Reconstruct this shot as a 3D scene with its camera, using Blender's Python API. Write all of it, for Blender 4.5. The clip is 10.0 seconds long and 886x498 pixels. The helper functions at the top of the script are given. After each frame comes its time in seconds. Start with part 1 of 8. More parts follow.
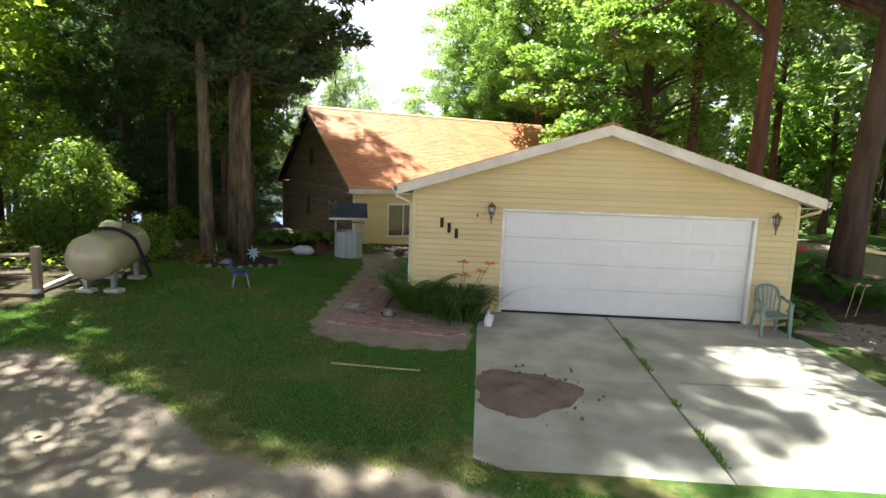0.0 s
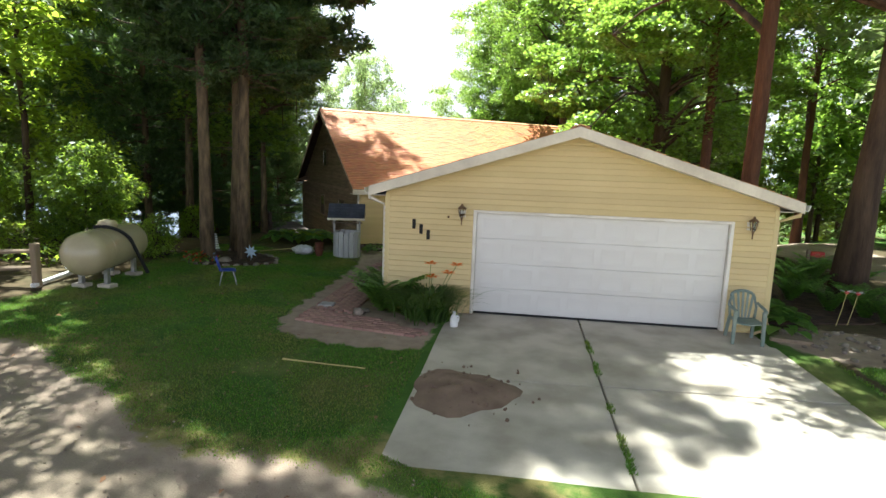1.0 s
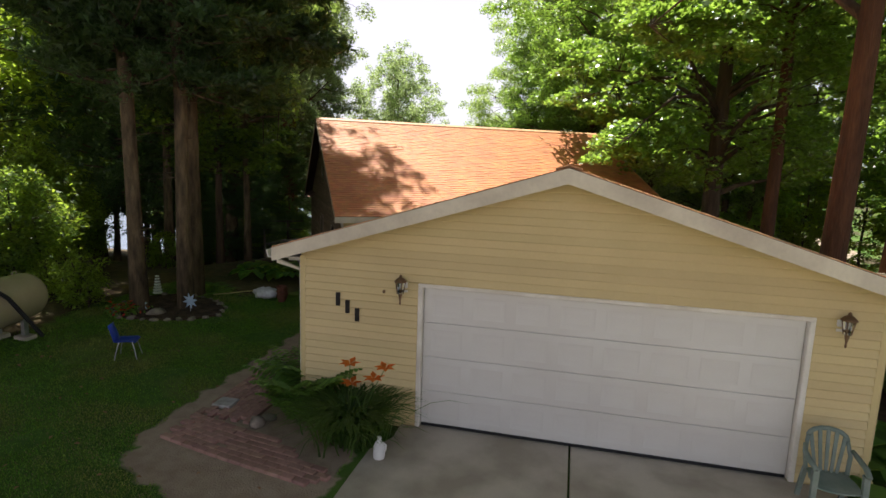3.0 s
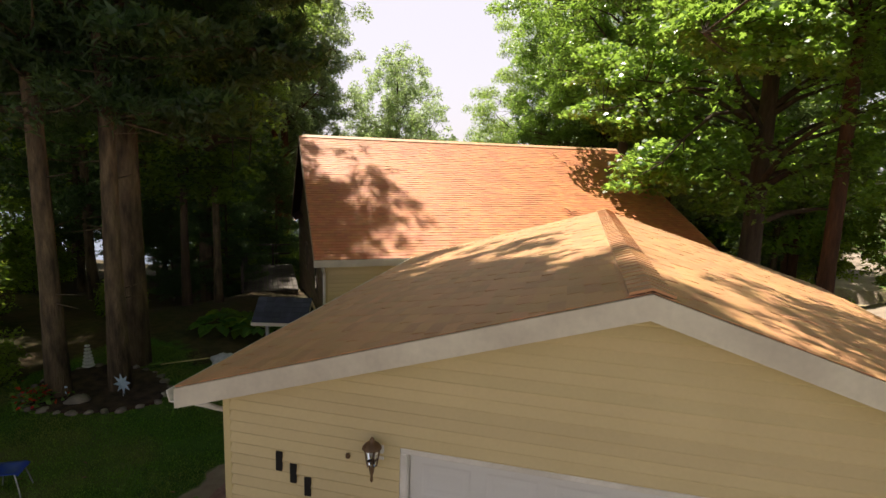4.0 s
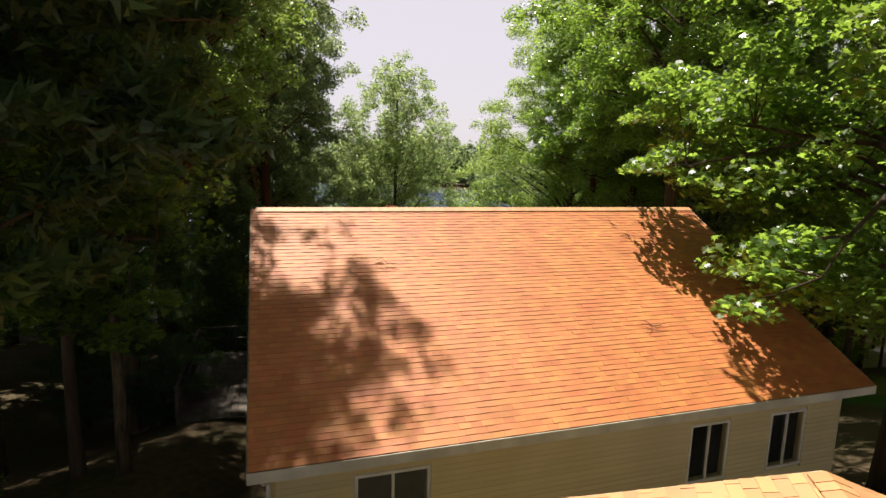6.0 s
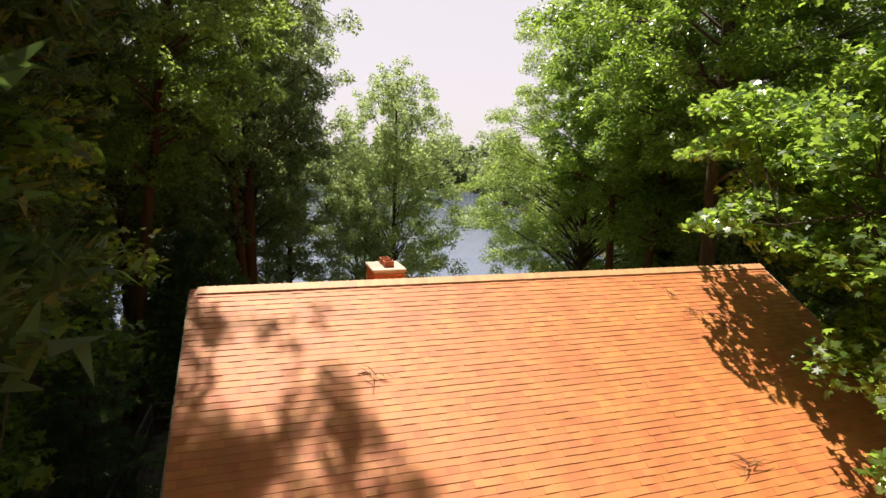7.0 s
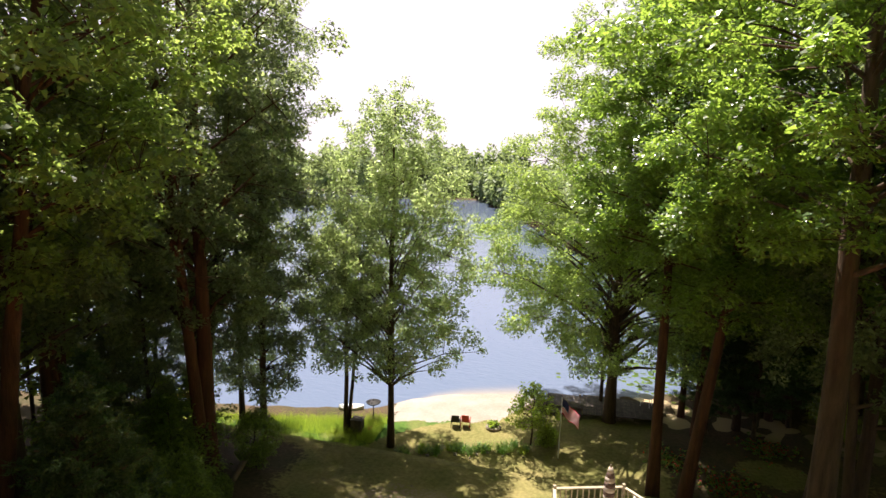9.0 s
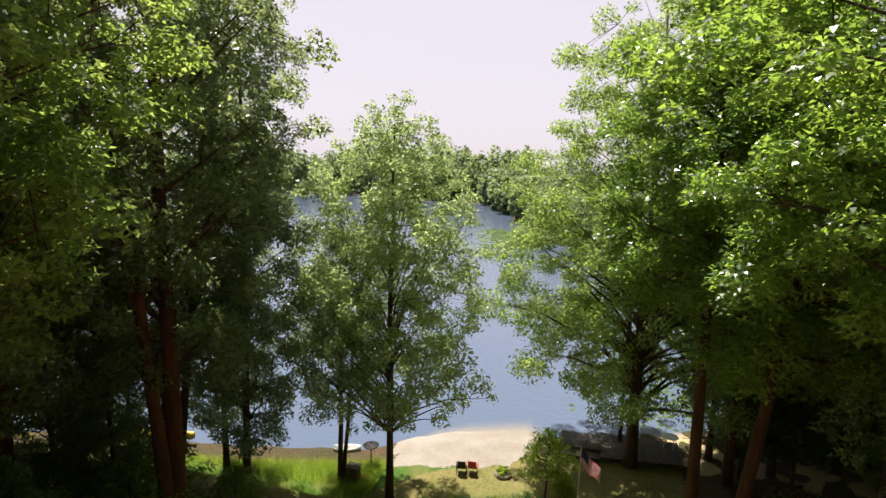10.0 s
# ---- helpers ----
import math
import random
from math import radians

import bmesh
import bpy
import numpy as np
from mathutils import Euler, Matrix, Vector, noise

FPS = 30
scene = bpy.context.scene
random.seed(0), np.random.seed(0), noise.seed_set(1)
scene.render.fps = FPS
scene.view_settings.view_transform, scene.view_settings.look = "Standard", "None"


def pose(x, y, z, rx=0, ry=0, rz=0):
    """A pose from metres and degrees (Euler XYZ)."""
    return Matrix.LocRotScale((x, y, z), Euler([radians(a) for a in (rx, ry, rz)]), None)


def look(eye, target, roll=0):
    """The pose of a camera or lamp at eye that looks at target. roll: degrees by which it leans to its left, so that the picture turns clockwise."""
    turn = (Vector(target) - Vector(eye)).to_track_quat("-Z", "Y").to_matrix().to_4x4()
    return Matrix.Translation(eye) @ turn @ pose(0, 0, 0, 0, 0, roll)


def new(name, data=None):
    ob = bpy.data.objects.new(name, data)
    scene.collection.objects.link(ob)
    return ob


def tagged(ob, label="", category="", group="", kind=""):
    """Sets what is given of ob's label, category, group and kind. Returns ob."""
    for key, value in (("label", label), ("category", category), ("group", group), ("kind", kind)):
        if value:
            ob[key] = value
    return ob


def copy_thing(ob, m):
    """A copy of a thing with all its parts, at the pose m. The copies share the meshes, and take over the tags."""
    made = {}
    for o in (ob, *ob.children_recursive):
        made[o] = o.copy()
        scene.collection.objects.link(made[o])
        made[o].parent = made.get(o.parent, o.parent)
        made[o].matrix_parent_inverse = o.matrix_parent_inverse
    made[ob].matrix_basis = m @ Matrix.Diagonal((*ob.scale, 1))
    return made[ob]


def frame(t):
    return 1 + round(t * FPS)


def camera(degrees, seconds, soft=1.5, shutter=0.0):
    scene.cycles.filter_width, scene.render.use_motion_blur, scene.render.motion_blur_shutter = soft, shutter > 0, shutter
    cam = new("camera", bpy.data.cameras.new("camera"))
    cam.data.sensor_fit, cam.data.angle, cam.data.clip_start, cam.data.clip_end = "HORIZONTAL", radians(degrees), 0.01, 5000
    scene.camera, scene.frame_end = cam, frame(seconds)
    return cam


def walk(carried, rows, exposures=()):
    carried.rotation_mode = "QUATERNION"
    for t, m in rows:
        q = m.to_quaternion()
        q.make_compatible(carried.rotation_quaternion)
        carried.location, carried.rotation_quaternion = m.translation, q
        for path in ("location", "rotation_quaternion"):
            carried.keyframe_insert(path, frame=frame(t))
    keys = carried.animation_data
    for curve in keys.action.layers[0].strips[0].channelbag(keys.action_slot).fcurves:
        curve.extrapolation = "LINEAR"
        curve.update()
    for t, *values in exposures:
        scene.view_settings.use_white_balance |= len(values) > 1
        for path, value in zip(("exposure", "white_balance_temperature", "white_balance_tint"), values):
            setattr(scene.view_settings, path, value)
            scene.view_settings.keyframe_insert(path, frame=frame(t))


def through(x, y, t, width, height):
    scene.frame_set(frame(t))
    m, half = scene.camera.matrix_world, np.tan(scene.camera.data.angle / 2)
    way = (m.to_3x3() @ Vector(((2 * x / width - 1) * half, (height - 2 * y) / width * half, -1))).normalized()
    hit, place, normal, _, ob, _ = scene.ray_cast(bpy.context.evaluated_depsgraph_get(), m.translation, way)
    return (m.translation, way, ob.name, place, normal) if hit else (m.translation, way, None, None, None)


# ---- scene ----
EXPOSURES = [(0.0, 1.96, 5800, 1), (1.5, 1.86, 5800, 1), (2.5, 1.25, 6000, 4), (3.8, 1.05, 6600, 9), (4.5, 0.84, 6250, 9), (6.5, 0.74, 6700, 9), (7.5, 1.14, 6800, 13), (8.2, 1.42, 6650, 16), (9.0, 1.28, 6600, 16), (10.0, 0.84, 6500, 12)]
cam = camera(78.15, 10.0)
# seconds, eye x y z, yaw, pitch, roll
ROWS = [
    (0, 0.656, 0.270, 2.876, 3.31, -8.30, 2.02),
    (0.5, 1.369, 0.120, 2.905, 5.28, -8.30, 2.07),
    (1, 2.060, 0.281, 2.953, 7.58, -8.39, 2.04),
    (1.5, 2.690, 0.814, 3.047, 10.35, -8.54, 2.02),
    (2, 3.167, 1.643, 3.227, 11.94, -8.66, 1.97),
    (2.5, 3.404, 2.710, 3.505, 12.71, -8.80, 1.93),
    (2.7, 3.363, 3.224, 3.625, 13.01, -8.84, 1.95),
    (3.8, 2.746, 6.319, 4.493, 13.52, -9.01, 1.92),
    (4, 2.587, 6.899, 4.702, 13.59, -9.05, 1.91),
    (4.5, 2.103, 8.385, 5.239, 13.69, -9.06, 1.96),
    (5, 1.565, 9.891, 5.760, 13.79, -9.11, 1.85),
    (5.2, 1.370, 10.464, 5.972, 13.81, -9.11, 1.76),
    (6.3, 0.336, 14.033, 7.048, 13.85, -9.21, 1.51),
    (6.5, 0.106, 14.759, 7.260, 13.89, -9.22, 1.50),
    (7, -0.448, 16.638, 7.861, 13.97, -9.21, 1.49),
    (7.5, -0.985, 18.504, 8.450, 14.05, -9.10, 1.45),
    (8, -1.531, 20.355, 9.015, 14.18, -9.00, 1.31),
    (8.5, -2.128, 22.259, 9.603, 14.27, -8.92, 1.34),
    (9, -2.634, 24.121, 10.171, 14.48, -8.87, 1.43),
    (9.5, -3.166, 25.897, 10.788, 14.59, -8.90, 1.43),
    (10, -3.682, 27.582, 11.371, 14.80, -8.89, 1.44),
]
walk(cam, [(t, pose(x, y, z, 90 + pitch, 0, yaw) @ pose(0, 0, 0, 0, 0, roll)) for t, x, y, z, yaw, pitch, roll in ROWS], EXPOSURES)

# ---------------------------------------------------------------- world, sun
SUN_AZ, SUN_EL = 130.0, 68.5        # degrees: from +x towards +y, above the horizon
world = bpy.data.worlds.new("world")
scene.world = world
world.use_nodes = True
wn = world.node_tree
sky = wn.nodes.new("ShaderNodeTexSky")
sky.sky_type = "NISHITA"
sky.sun_disc = False
sky.sun_elevation = radians(SUN_EL)
sky.sun_rotation = radians(90 - SUN_AZ)
sky.air_density, sky.dust_density, sky.ozone_density = 1.0, 2.0, 1.0
haze = wn.nodes.new("ShaderNodeMixRGB")          # a milky summer haze over the clear sky
haze.inputs["Fac"].default_value = 0.88
wtex = wn.nodes.new("ShaderNodeTexCoord")
wsep = wn.nodes.new("ShaderNodeSeparateXYZ")
wramp = wn.nodes.new("ShaderNodeValToRGB")         # the haze thins towards the zenith
wramp.color_ramp.elements[0].position, wramp.color_ramp.elements[1].position = 0.29, 0.45
wramp.color_ramp.elements[0].color, wramp.color_ramp.elements[1].color = (0.78, 0.715, 0.775, 1), (0.075, 0.08, 0.095, 1)
wgain = wn.nodes.new("ShaderNodeMixRGB")
wgain.blend_type = "MULTIPLY"
wgain.inputs["Fac"].default_value = 1.0
wgain.inputs[2].default_value = (6.4, 6.4, 6.4, 1)
wn.links.new(wtex.outputs["Generated"], wsep.inputs[0])
wn.links.new(wsep.outputs["Z"], wramp.inputs["Fac"])
wn.links.new(wramp.outputs[0], wgain.inputs[1])
wn.links.new(wgain.outputs[0], haze.inputs[2])
wn.nodes["Background"].inputs["Strength"].default_value = 0.10
wn.links.new(sky.outputs["Color"], haze.inputs[1])
# the haze glows round the sun
wdot = wn.nodes.new("ShaderNodeVectorMath")
wdot.operation = "DOT_PRODUCT"
wdot.inputs[1].default_value = (math.cos(radians(SUN_EL)) * math.cos(radians(SUN_AZ)), math.cos(radians(SUN_EL)) * math.sin(radians(SUN_AZ)), math.sin(radians(SUN_EL)))
wn.links.new(wtex.outputs["Generated"], wdot.inputs[0])
wglow = wn.nodes.new("ShaderNodeValToRGB")
wglow.color_ramp.interpolation = "EASE"
wglow.color_ramp.elements[0].position, wglow.color_ramp.elements[1].position = 0.86, 0.985
wglow.color_ramp.elements[0].color, wglow.color_ramp.elements[1].color = (0, 0, 0, 1), (1, 0.97, 0.92, 1)
wn.links.new(wdot.outputs["Value"], wglow.inputs["Fac"])
wadd = wn.nodes.new("ShaderNodeMixRGB")
wadd.blend_type = "ADD"
wadd.inputs["Fac"].default_value = 1.0
wscale = wn.nodes.new("ShaderNodeMixRGB")
wscale.blend_type = "MULTIPLY"
wscale.inputs["Fac"].default_value = 1.0
wscale.inputs[2].default_value = (2.5, 2.5, 2.5, 1)
wn.links.new(wglow.outputs[0], wscale.inputs[1])
wn.links.new(haze.outputs[0], wadd.inputs[1])
wn.links.new(wscale.outputs[0], wadd.inputs[2])
wn.links.new(wadd.outputs[0], wn.nodes["Background"].inputs["Color"])
sun_data = bpy.data.lights.new("sun", "SUN")
sun_data.energy, sun_data.angle, sun_data.color = 5.0, radians(0.55), (1.0, 0.94, 0.84)
sun = new("sun", sun_data)
sun_dir = Vector((math.cos(radians(SUN_EL)) * math.cos(radians(SUN_AZ)), math.cos(radians(SUN_EL)) * math.sin(radians(SUN_AZ)), math.sin(radians(SUN_EL))))
sun.matrix_world = look(sun_dir * 60, (0, 0, 0))

# ---------------------------------------------------------------- materials


def material(name, color, rough=0.6, metal=0.0, vary=0.18, scale=6.0, fine=60.0, bump=0.15, dist=0.01, spec=0.4, random_by="", rand=0.0,
             stretch=(1, 1, 1), color2=None, contrast=(0.35, 0.65), coord="Object"):
    """A surface with two scales of variation: broad blotches towards color2 and a fine grain, with a fine relief."""
    m = bpy.data.materials.new(name)
    m.use_nodes = True
    nt = m.node_tree
    n, link = nt.nodes, nt.links.new
    b = n["Principled BSDF"]
    tc = n.new("ShaderNodeTexCoord")
    mp = n.new("ShaderNodeMapping")
    mp.inputs["Scale"].default_value = stretch
    link(tc.outputs[coord], mp.inputs["Vector"])
    n1 = n.new("ShaderNodeTexNoise")
    n1.inputs["Scale"].default_value, n1.inputs["Detail"].default_value = scale, 6
    n2 = n.new("ShaderNodeTexNoise")
    n2.inputs["Scale"].default_value, n2.inputs["Detail"].default_value = fine, 4
    link(mp.outputs[0], n1.inputs["Vector"])
    link(mp.outputs[0], n2.inputs["Vector"])
    c2 = color2 if color2 else tuple(c * (1 - 2 * vary) for c in color)
    r1 = n.new("ShaderNodeValToRGB")
    r1.color_ramp.elements[0].position, r1.color_ramp.elements[1].position = contrast
    r1.color_ramp.elements[0].color, r1.color_ramp.elements[1].color = (*c2, 1), (*color, 1)
    link(n1.outputs["Fac"], r1.inputs["Fac"])
    hsv = n.new("ShaderNodeHueSaturation")
    mr = n.new("ShaderNodeMapRange")
    mr.inputs["To Min"].default_value, mr.inputs["To Max"].default_value = 1 - vary, 1 + vary
    link(n2.outputs["Fac"], mr.inputs["Value"])
    link(mr.outputs[0], hsv.inputs["Value"])
    link(r1.outputs[0], hsv.inputs["Color"])
    out = hsv.outputs[0]
    if random_by:
        src = n.new("ShaderNodeObjectInfo").outputs["Random"] if random_by == "object" else n.new("ShaderNodeNewGeometry").outputs["Random Per Island"]
        h2 = n.new("ShaderNodeHueSaturation")
        m2 = n.new("ShaderNodeMapRange")
        m2.inputs["To Min"].default_value, m2.inputs["To Max"].default_value = 1 - rand, 1 + rand
        link(src, m2.inputs["Value"])
        link(m2.outputs[0], h2.inputs["Value"])
        m3 = n.new("ShaderNodeMapRange")
        m3.inputs["To Min"].default_value, m3.inputs["To Max"].default_value = 0.5 - rand * 0.06, 0.5 + rand * 0.06
        w = n.new("ShaderNodeMath")
        w.operation = "FRACT"
        k = n.new("ShaderNodeMath")
        k.operation = "MULTIPLY"
        k.inputs[1].default_value = 7.31
        link(src, k.inputs[0])
        link(k.outputs[0], w.inputs[0])
        link(w.outputs[0], m3.inputs["Value"])
        link(m3.outputs[0], h2.inputs["Hue"])
        link(out, h2.inputs["Color"])
        out = h2.outputs[0]
    link(out, b.inputs["Base Color"])
    b.inputs["Roughness"].default_value, b.inputs["Metallic"].default_value = rough, metal
    b.inputs["Specular IOR Level"].default_value = spec
    if bump:
        bp = n.new("ShaderNodeBump")
        bp.inputs["Strength"].default_value, bp.inputs["Distance"].default_value = bump, dist
        link(n2.outputs["Fac"], bp.inputs["Height"])
        link(bp.outputs[0], b.inputs["Normal"])
    return m


def leaf_material(name, color, through=0.45, light=(0.30, 0.42, 0.04), rough=0.5, rand=0.35, color2=None, scale=1.2, contrast=(0.35, 0.65)):
    """Foliage: a glossy upper side and light that shines through the blade."""
    m = material(name, color, rough=rough, vary=0.15, scale=scale, fine=9, bump=0, random_by="island", rand=rand, spec=0.5, color2=color2, contrast=contrast)
    nt = m.node_tree
    n, link = nt.nodes, nt.links.new
    b = n["Principled BSDF"]
    tr = n.new("ShaderNodeBsdfTranslucent")
    mix = n.new("ShaderNodeMixRGB")
    mix.blend_type = "MULTIPLY"
    mix.inputs["Fac"].default_value = 0.0
    h = n.new("ShaderNodeHueSaturation")
    src = n.new("ShaderNodeNewGeometry").outputs["Random Per Island"]
    mr = n.new("ShaderNodeMapRange")
    mr.inputs["To Min"].default_value, mr.inputs["To Max"].default_value = 1 - rand, 1 + rand
    link(src, mr.inputs["Value"])
    link(mr.outputs[0], h.inputs["Value"])
    h.inputs["Color"].default_value = (*light, 1)
    link(h.outputs[0], tr.inputs["Color"])
    mx = n.new("ShaderNodeMixShader")
    mx.inputs["Fac"].default_value = through
    link(b.outputs[0], mx.inputs[1])
    link(tr.outputs[0], mx.inputs[2])
    link(mx.outputs[0], n["Material Output"].inputs["Surface"])
    return m


M_SIDING = material("cream vinyl siding", (0.64, 0.52, 0.265), rough=0.42, vary=0.05, scale=0.7, fine=30, bump=0.05, random_by="object", rand=0.05, color2=(0.58, 0.465, 0.23))
M_BROWN = material("brown stained siding", (0.30, 0.215, 0.13), rough=0.7, vary=0.2, scale=1.4, fine=40, bump=0.2, stretch=(1, 1, 8), random_by="object", rand=0.2)
M_TRIM = material("white painted trim", (0.78, 0.75, 0.68), rough=0.45, vary=0.06, scale=2.5, fine=40, bump=0.05, color2=(0.62, 0.58, 0.50))
M_FASCIA = material("weathered cream fascia", (0.70, 0.64, 0.50), rough=0.6, vary=0.1, scale=1.5, fine=25, bump=0.1, color2=(0.52, 0.46, 0.36))
M_DOOR = material("white enamelled steel door", (0.70, 0.69, 0.655), rough=0.35, vary=0.03, scale=0.8, fine=50, bump=0.03, color2=(0.64, 0.62, 0.58))
M_RUBBER = material("black rubber", (0.02, 0.02, 0.022), rough=0.7, vary=0.2)
M_SHINGLE = material("red-brown asphalt shingles", (0.56, 0.195, 0.055), rough=0.6, vary=0.22, scale=1.3, fine=260, bump=0.35, dist=0.004, spec=0.55, random_by="object", rand=0.12, color2=(0.47, 0.15, 0.042))
M_SHINGLE_B = material("red-brown asphalt shingle field", (0.56, 0.195, 0.055), rough=0.6, vary=0.22, scale=1.3, fine=260, bump=0.35, dist=0.004, spec=0.55, random_by="island", rand=0.12, color2=(0.47, 0.15, 0.042))
M_GSHINGLE = material("faded tan-brown asphalt shingles", (0.58, 0.285, 0.12), rough=0.6, vary=0.22, scale=1.3, fine=260, bump=0.35, dist=0.004, spec=0.55, random_by="object", rand=0.13, color2=(0.50, 0.245, 0.10))
M_GSHINGLE_B = material("faded tan-brown shingle field", (0.58, 0.285, 0.12), rough=0.6, vary=0.22, scale=1.3, fine=260, bump=0.35, dist=0.004, spec=0.55, random_by="island", rand=0.13, color2=(0.50, 0.245, 0.10))
for m in (M_SHINGLE, M_SHINGLE_B, M_GSHINGLE, M_GSHINGLE_B):          # mineral granules that scatter light towards a low eye
    sb = m.node_tree.nodes["Principled BSDF"]
    sb.inputs["Sheen Weight"].default_value, sb.inputs["Sheen Roughness"].default_value = 0.4, 0.3
    sb.inputs["Sheen Tint"].default_value = (1.0, 0.88, 0.60, 1)

# wing roof: dull brown, its colour darkened for the shade of the trees
M_WSHINGLE = material("dull brown wing shingles, shade in colour", (0.23, 0.125, 0.09), rough=0.75, vary=0.22, scale=1.3, fine=260, bump=0.35, dist=0.004, random_by="island", rand=0.25)
M_FELT = material("dark roof underlay", (0.05, 0.03, 0.022), rough=0.9)
M_CONCRETE = material("grey weathered concrete", (0.52, 0.47, 0.385), rough=0.72, vary=0.16, scale=1.3, fine=90, bump=0.3, dist=0.004, color2=(0.35, 0.305, 0.24), contrast=(0.36, 0.62))
M_BRICKPATH = material("worn red paving brick", (0.38, 0.225, 0.185), rough=0.85, vary=0.2, scale=9, fine=90, bump=0.4, dist=0.005, random_by="object", rand=0.16, color2=(0.27, 0.16, 0.13))
M_PAVEGREY = material("grey paving stone", (0.42, 0.40, 0.38), rough=0.85, vary=0.15, scale=9, fine=90, bump=0.3)
M_DIRT = material("bare sandy soil", (0.25, 0.175, 0.125), rough=0.95, vary=0.25, scale=2.5, fine=70, bump=0.7, dist=0.02, color2=(0.17, 0.115, 0.08))
M_ROAD = material("packed gravel road", (0.34, 0.275, 0.20), rough=0.95, vary=0.25, scale=1.1, fine=55, bump=0.6, dist=0.02, color2=(0.25, 0.195, 0.14))
M_BARK = material("furrowed brown bark", (0.11, 0.074, 0.046), rough=0.95, vary=0.35, scale=3, fine=22, bump=1.0, dist=0.04, stretch=(1.6, 1.6, 0.22), color2=(0.055, 0.036, 0.024))
M_PINEBARK = material("scaly grey pine bark", (0.17, 0.125, 0.07), rough=0.95, vary=0.35, scale=4, fine=18, bump=1.0, dist=0.04, stretch=(1.4, 1.4, 0.35), color2=(0.05, 0.036, 0.022))
M_REDBARK = material("reddish brown bark", (0.125, 0.055, 0.026), rough=0.95, vary=0.35, scale=3, fine=24, bump=1.0, dist=0.04, stretch=(1.6, 1.6, 0.2), color2=(0.06, 0.028, 0.015))
M_MAPLE = leaf_material("maple leaves", (0.082, 0.152, 0.036), 0.5, (0.40, 0.58, 0.08), rough=0.30)
# blue of shade and haze is put into this oak colour
M_OAK = leaf_material("oak leaves", (0.08, 0.112, 0.068), 0.5, (0.44, 0.54, 0.19), rough=0.32)
# a brighter oak copy, with sunlight put into its colour
M_SUNLITOAK = leaf_material("sunlit oak leaves", (0.12, 0.19, 0.055), 0.52, (0.48, 0.62, 0.13), rough=0.38)
M_DARKLEAF = leaf_material("dark maple leaves", (0.08, 0.14, 0.032), 0.52, (0.40, 0.55, 0.07), rough=0.42)
M_BIRCH = leaf_material("birch leaves", (0.23, 0.295, 0.135), 0.58, (0.54, 0.66, 0.25), rough=0.36)
# far leaves: the haze of distance is put into a paler colour
M_FARLEAF = leaf_material("distant leaves with haze in colour", (0.15, 0.21, 0.10), 0.4, (0.36, 0.46, 0.16))
M_PINE = leaf_material("pine needles", (0.045, 0.085, 0.036), 0.4, (0.20, 0.32, 0.07), rough=0.5)
M_UNDER = leaf_material("understory leaves", (0.12, 0.20, 0.035), 0.58, (0.52, 0.66, 0.07))
M_FERN = leaf_material("fern fronds", (0.12, 0.25, 0.05), 0.45, (0.32, 0.52, 0.08))
M_LILY = leaf_material("daylily blades", (0.065, 0.13, 0.03), 0.35, (0.20, 0.33, 0.04))
M_GRASS = leaf_material("lawn grass blades", (0.082, 0.20, 0.016), 0.35, (0.24, 0.40, 0.03), rand=0.45, color2=(0.22, 0.195, 0.055), scale=0.8, contrast=(0.36, 0.54))
M_DRYGRASS = leaf_material("dry grass blades", (0.28, 0.23, 0.10), 0.3, (0.30, 0.26, 0.10), rand=0.3)
M_ORANGE = leaf_material("orange petals", (0.75, 0.17, 0.02), 0.35, (0.9, 0.25, 0.03), rand=0.15)
M_RED = leaf_material("red petals", (0.65, 0.045, 0.02), 0.3, (0.8, 0.08, 0.03), rand=0.2)
M_TANK = material("cream enamelled steel", (0.44, 0.38, 0.24), rough=0.2, vary=0.06, scale=1.5, fine=20, bump=0.04, color2=(0.38, 0.325, 0.205), spec=0.5)
M_GALV = material("dull galvanised metal", (0.42, 0.43, 0.44), rough=0.45, metal=0.8, vary=0.15)
M_BLUE = material("blue moulded plastic", (0.02, 0.06, 0.42), rough=0.35, vary=0.06, scale=3, fine=50, bump=0.05)
M_GREENPL = material("faded green-grey resin", (0.155, 0.205, 0.18), rough=0.5, vary=0.14, scale=5, fine=50, bump=0.1, color2=(0.23, 0.27, 0.235))
M_WOOD = material("grey weathered wood", (0.27, 0.205, 0.13), rough=0.85, vary=0.25, scale=3, fine=26, bump=0.5, stretch=(1, 1, 0.15), color2=(0.23, 0.175, 0.125))
M_DECK = material("sun-bleached deck wood", (0.50, 0.42, 0.30), rough=0.8, vary=0.2, scale=3, fine=26, bump=0.4, random_by="object", rand=0.15, color2=(0.38, 0.31, 0.22))
M_DARKDECK = material("dark stained deck boards", (0.13, 0.105, 0.085), rough=0.85, vary=0.25, scale=3, fine=26, bump=0.4, random_by="object", rand=0.2)
M_WELLW = material("pale grey painted planks", (0.55, 0.56, 0.55), rough=0.75, vary=0.12, scale=3, fine=24, bump=0.3, stretch=(1, 1, 0.2), random_by="object", rand=0.1)
M_WELLR = material("slate-blue roof shingles", (0.055, 0.06, 0.085), rough=0.8, vary=0.2, scale=4, fine=160, bump=0.5, random_by="object", rand=0.2)
M_BRASS = material("dark weathered bronze", (0.20, 0.125, 0.07), rough=0.5, metal=0.6, vary=0.2)
M_BRICK = material("orange-red chimney brick", (0.50, 0.20, 0.085), rough=0.85, vary=0.18, scale=9, fine=80, bump=0.4, dist=0.005, random_by="object", rand=0.25, color2=(0.40, 0.15, 0.07))
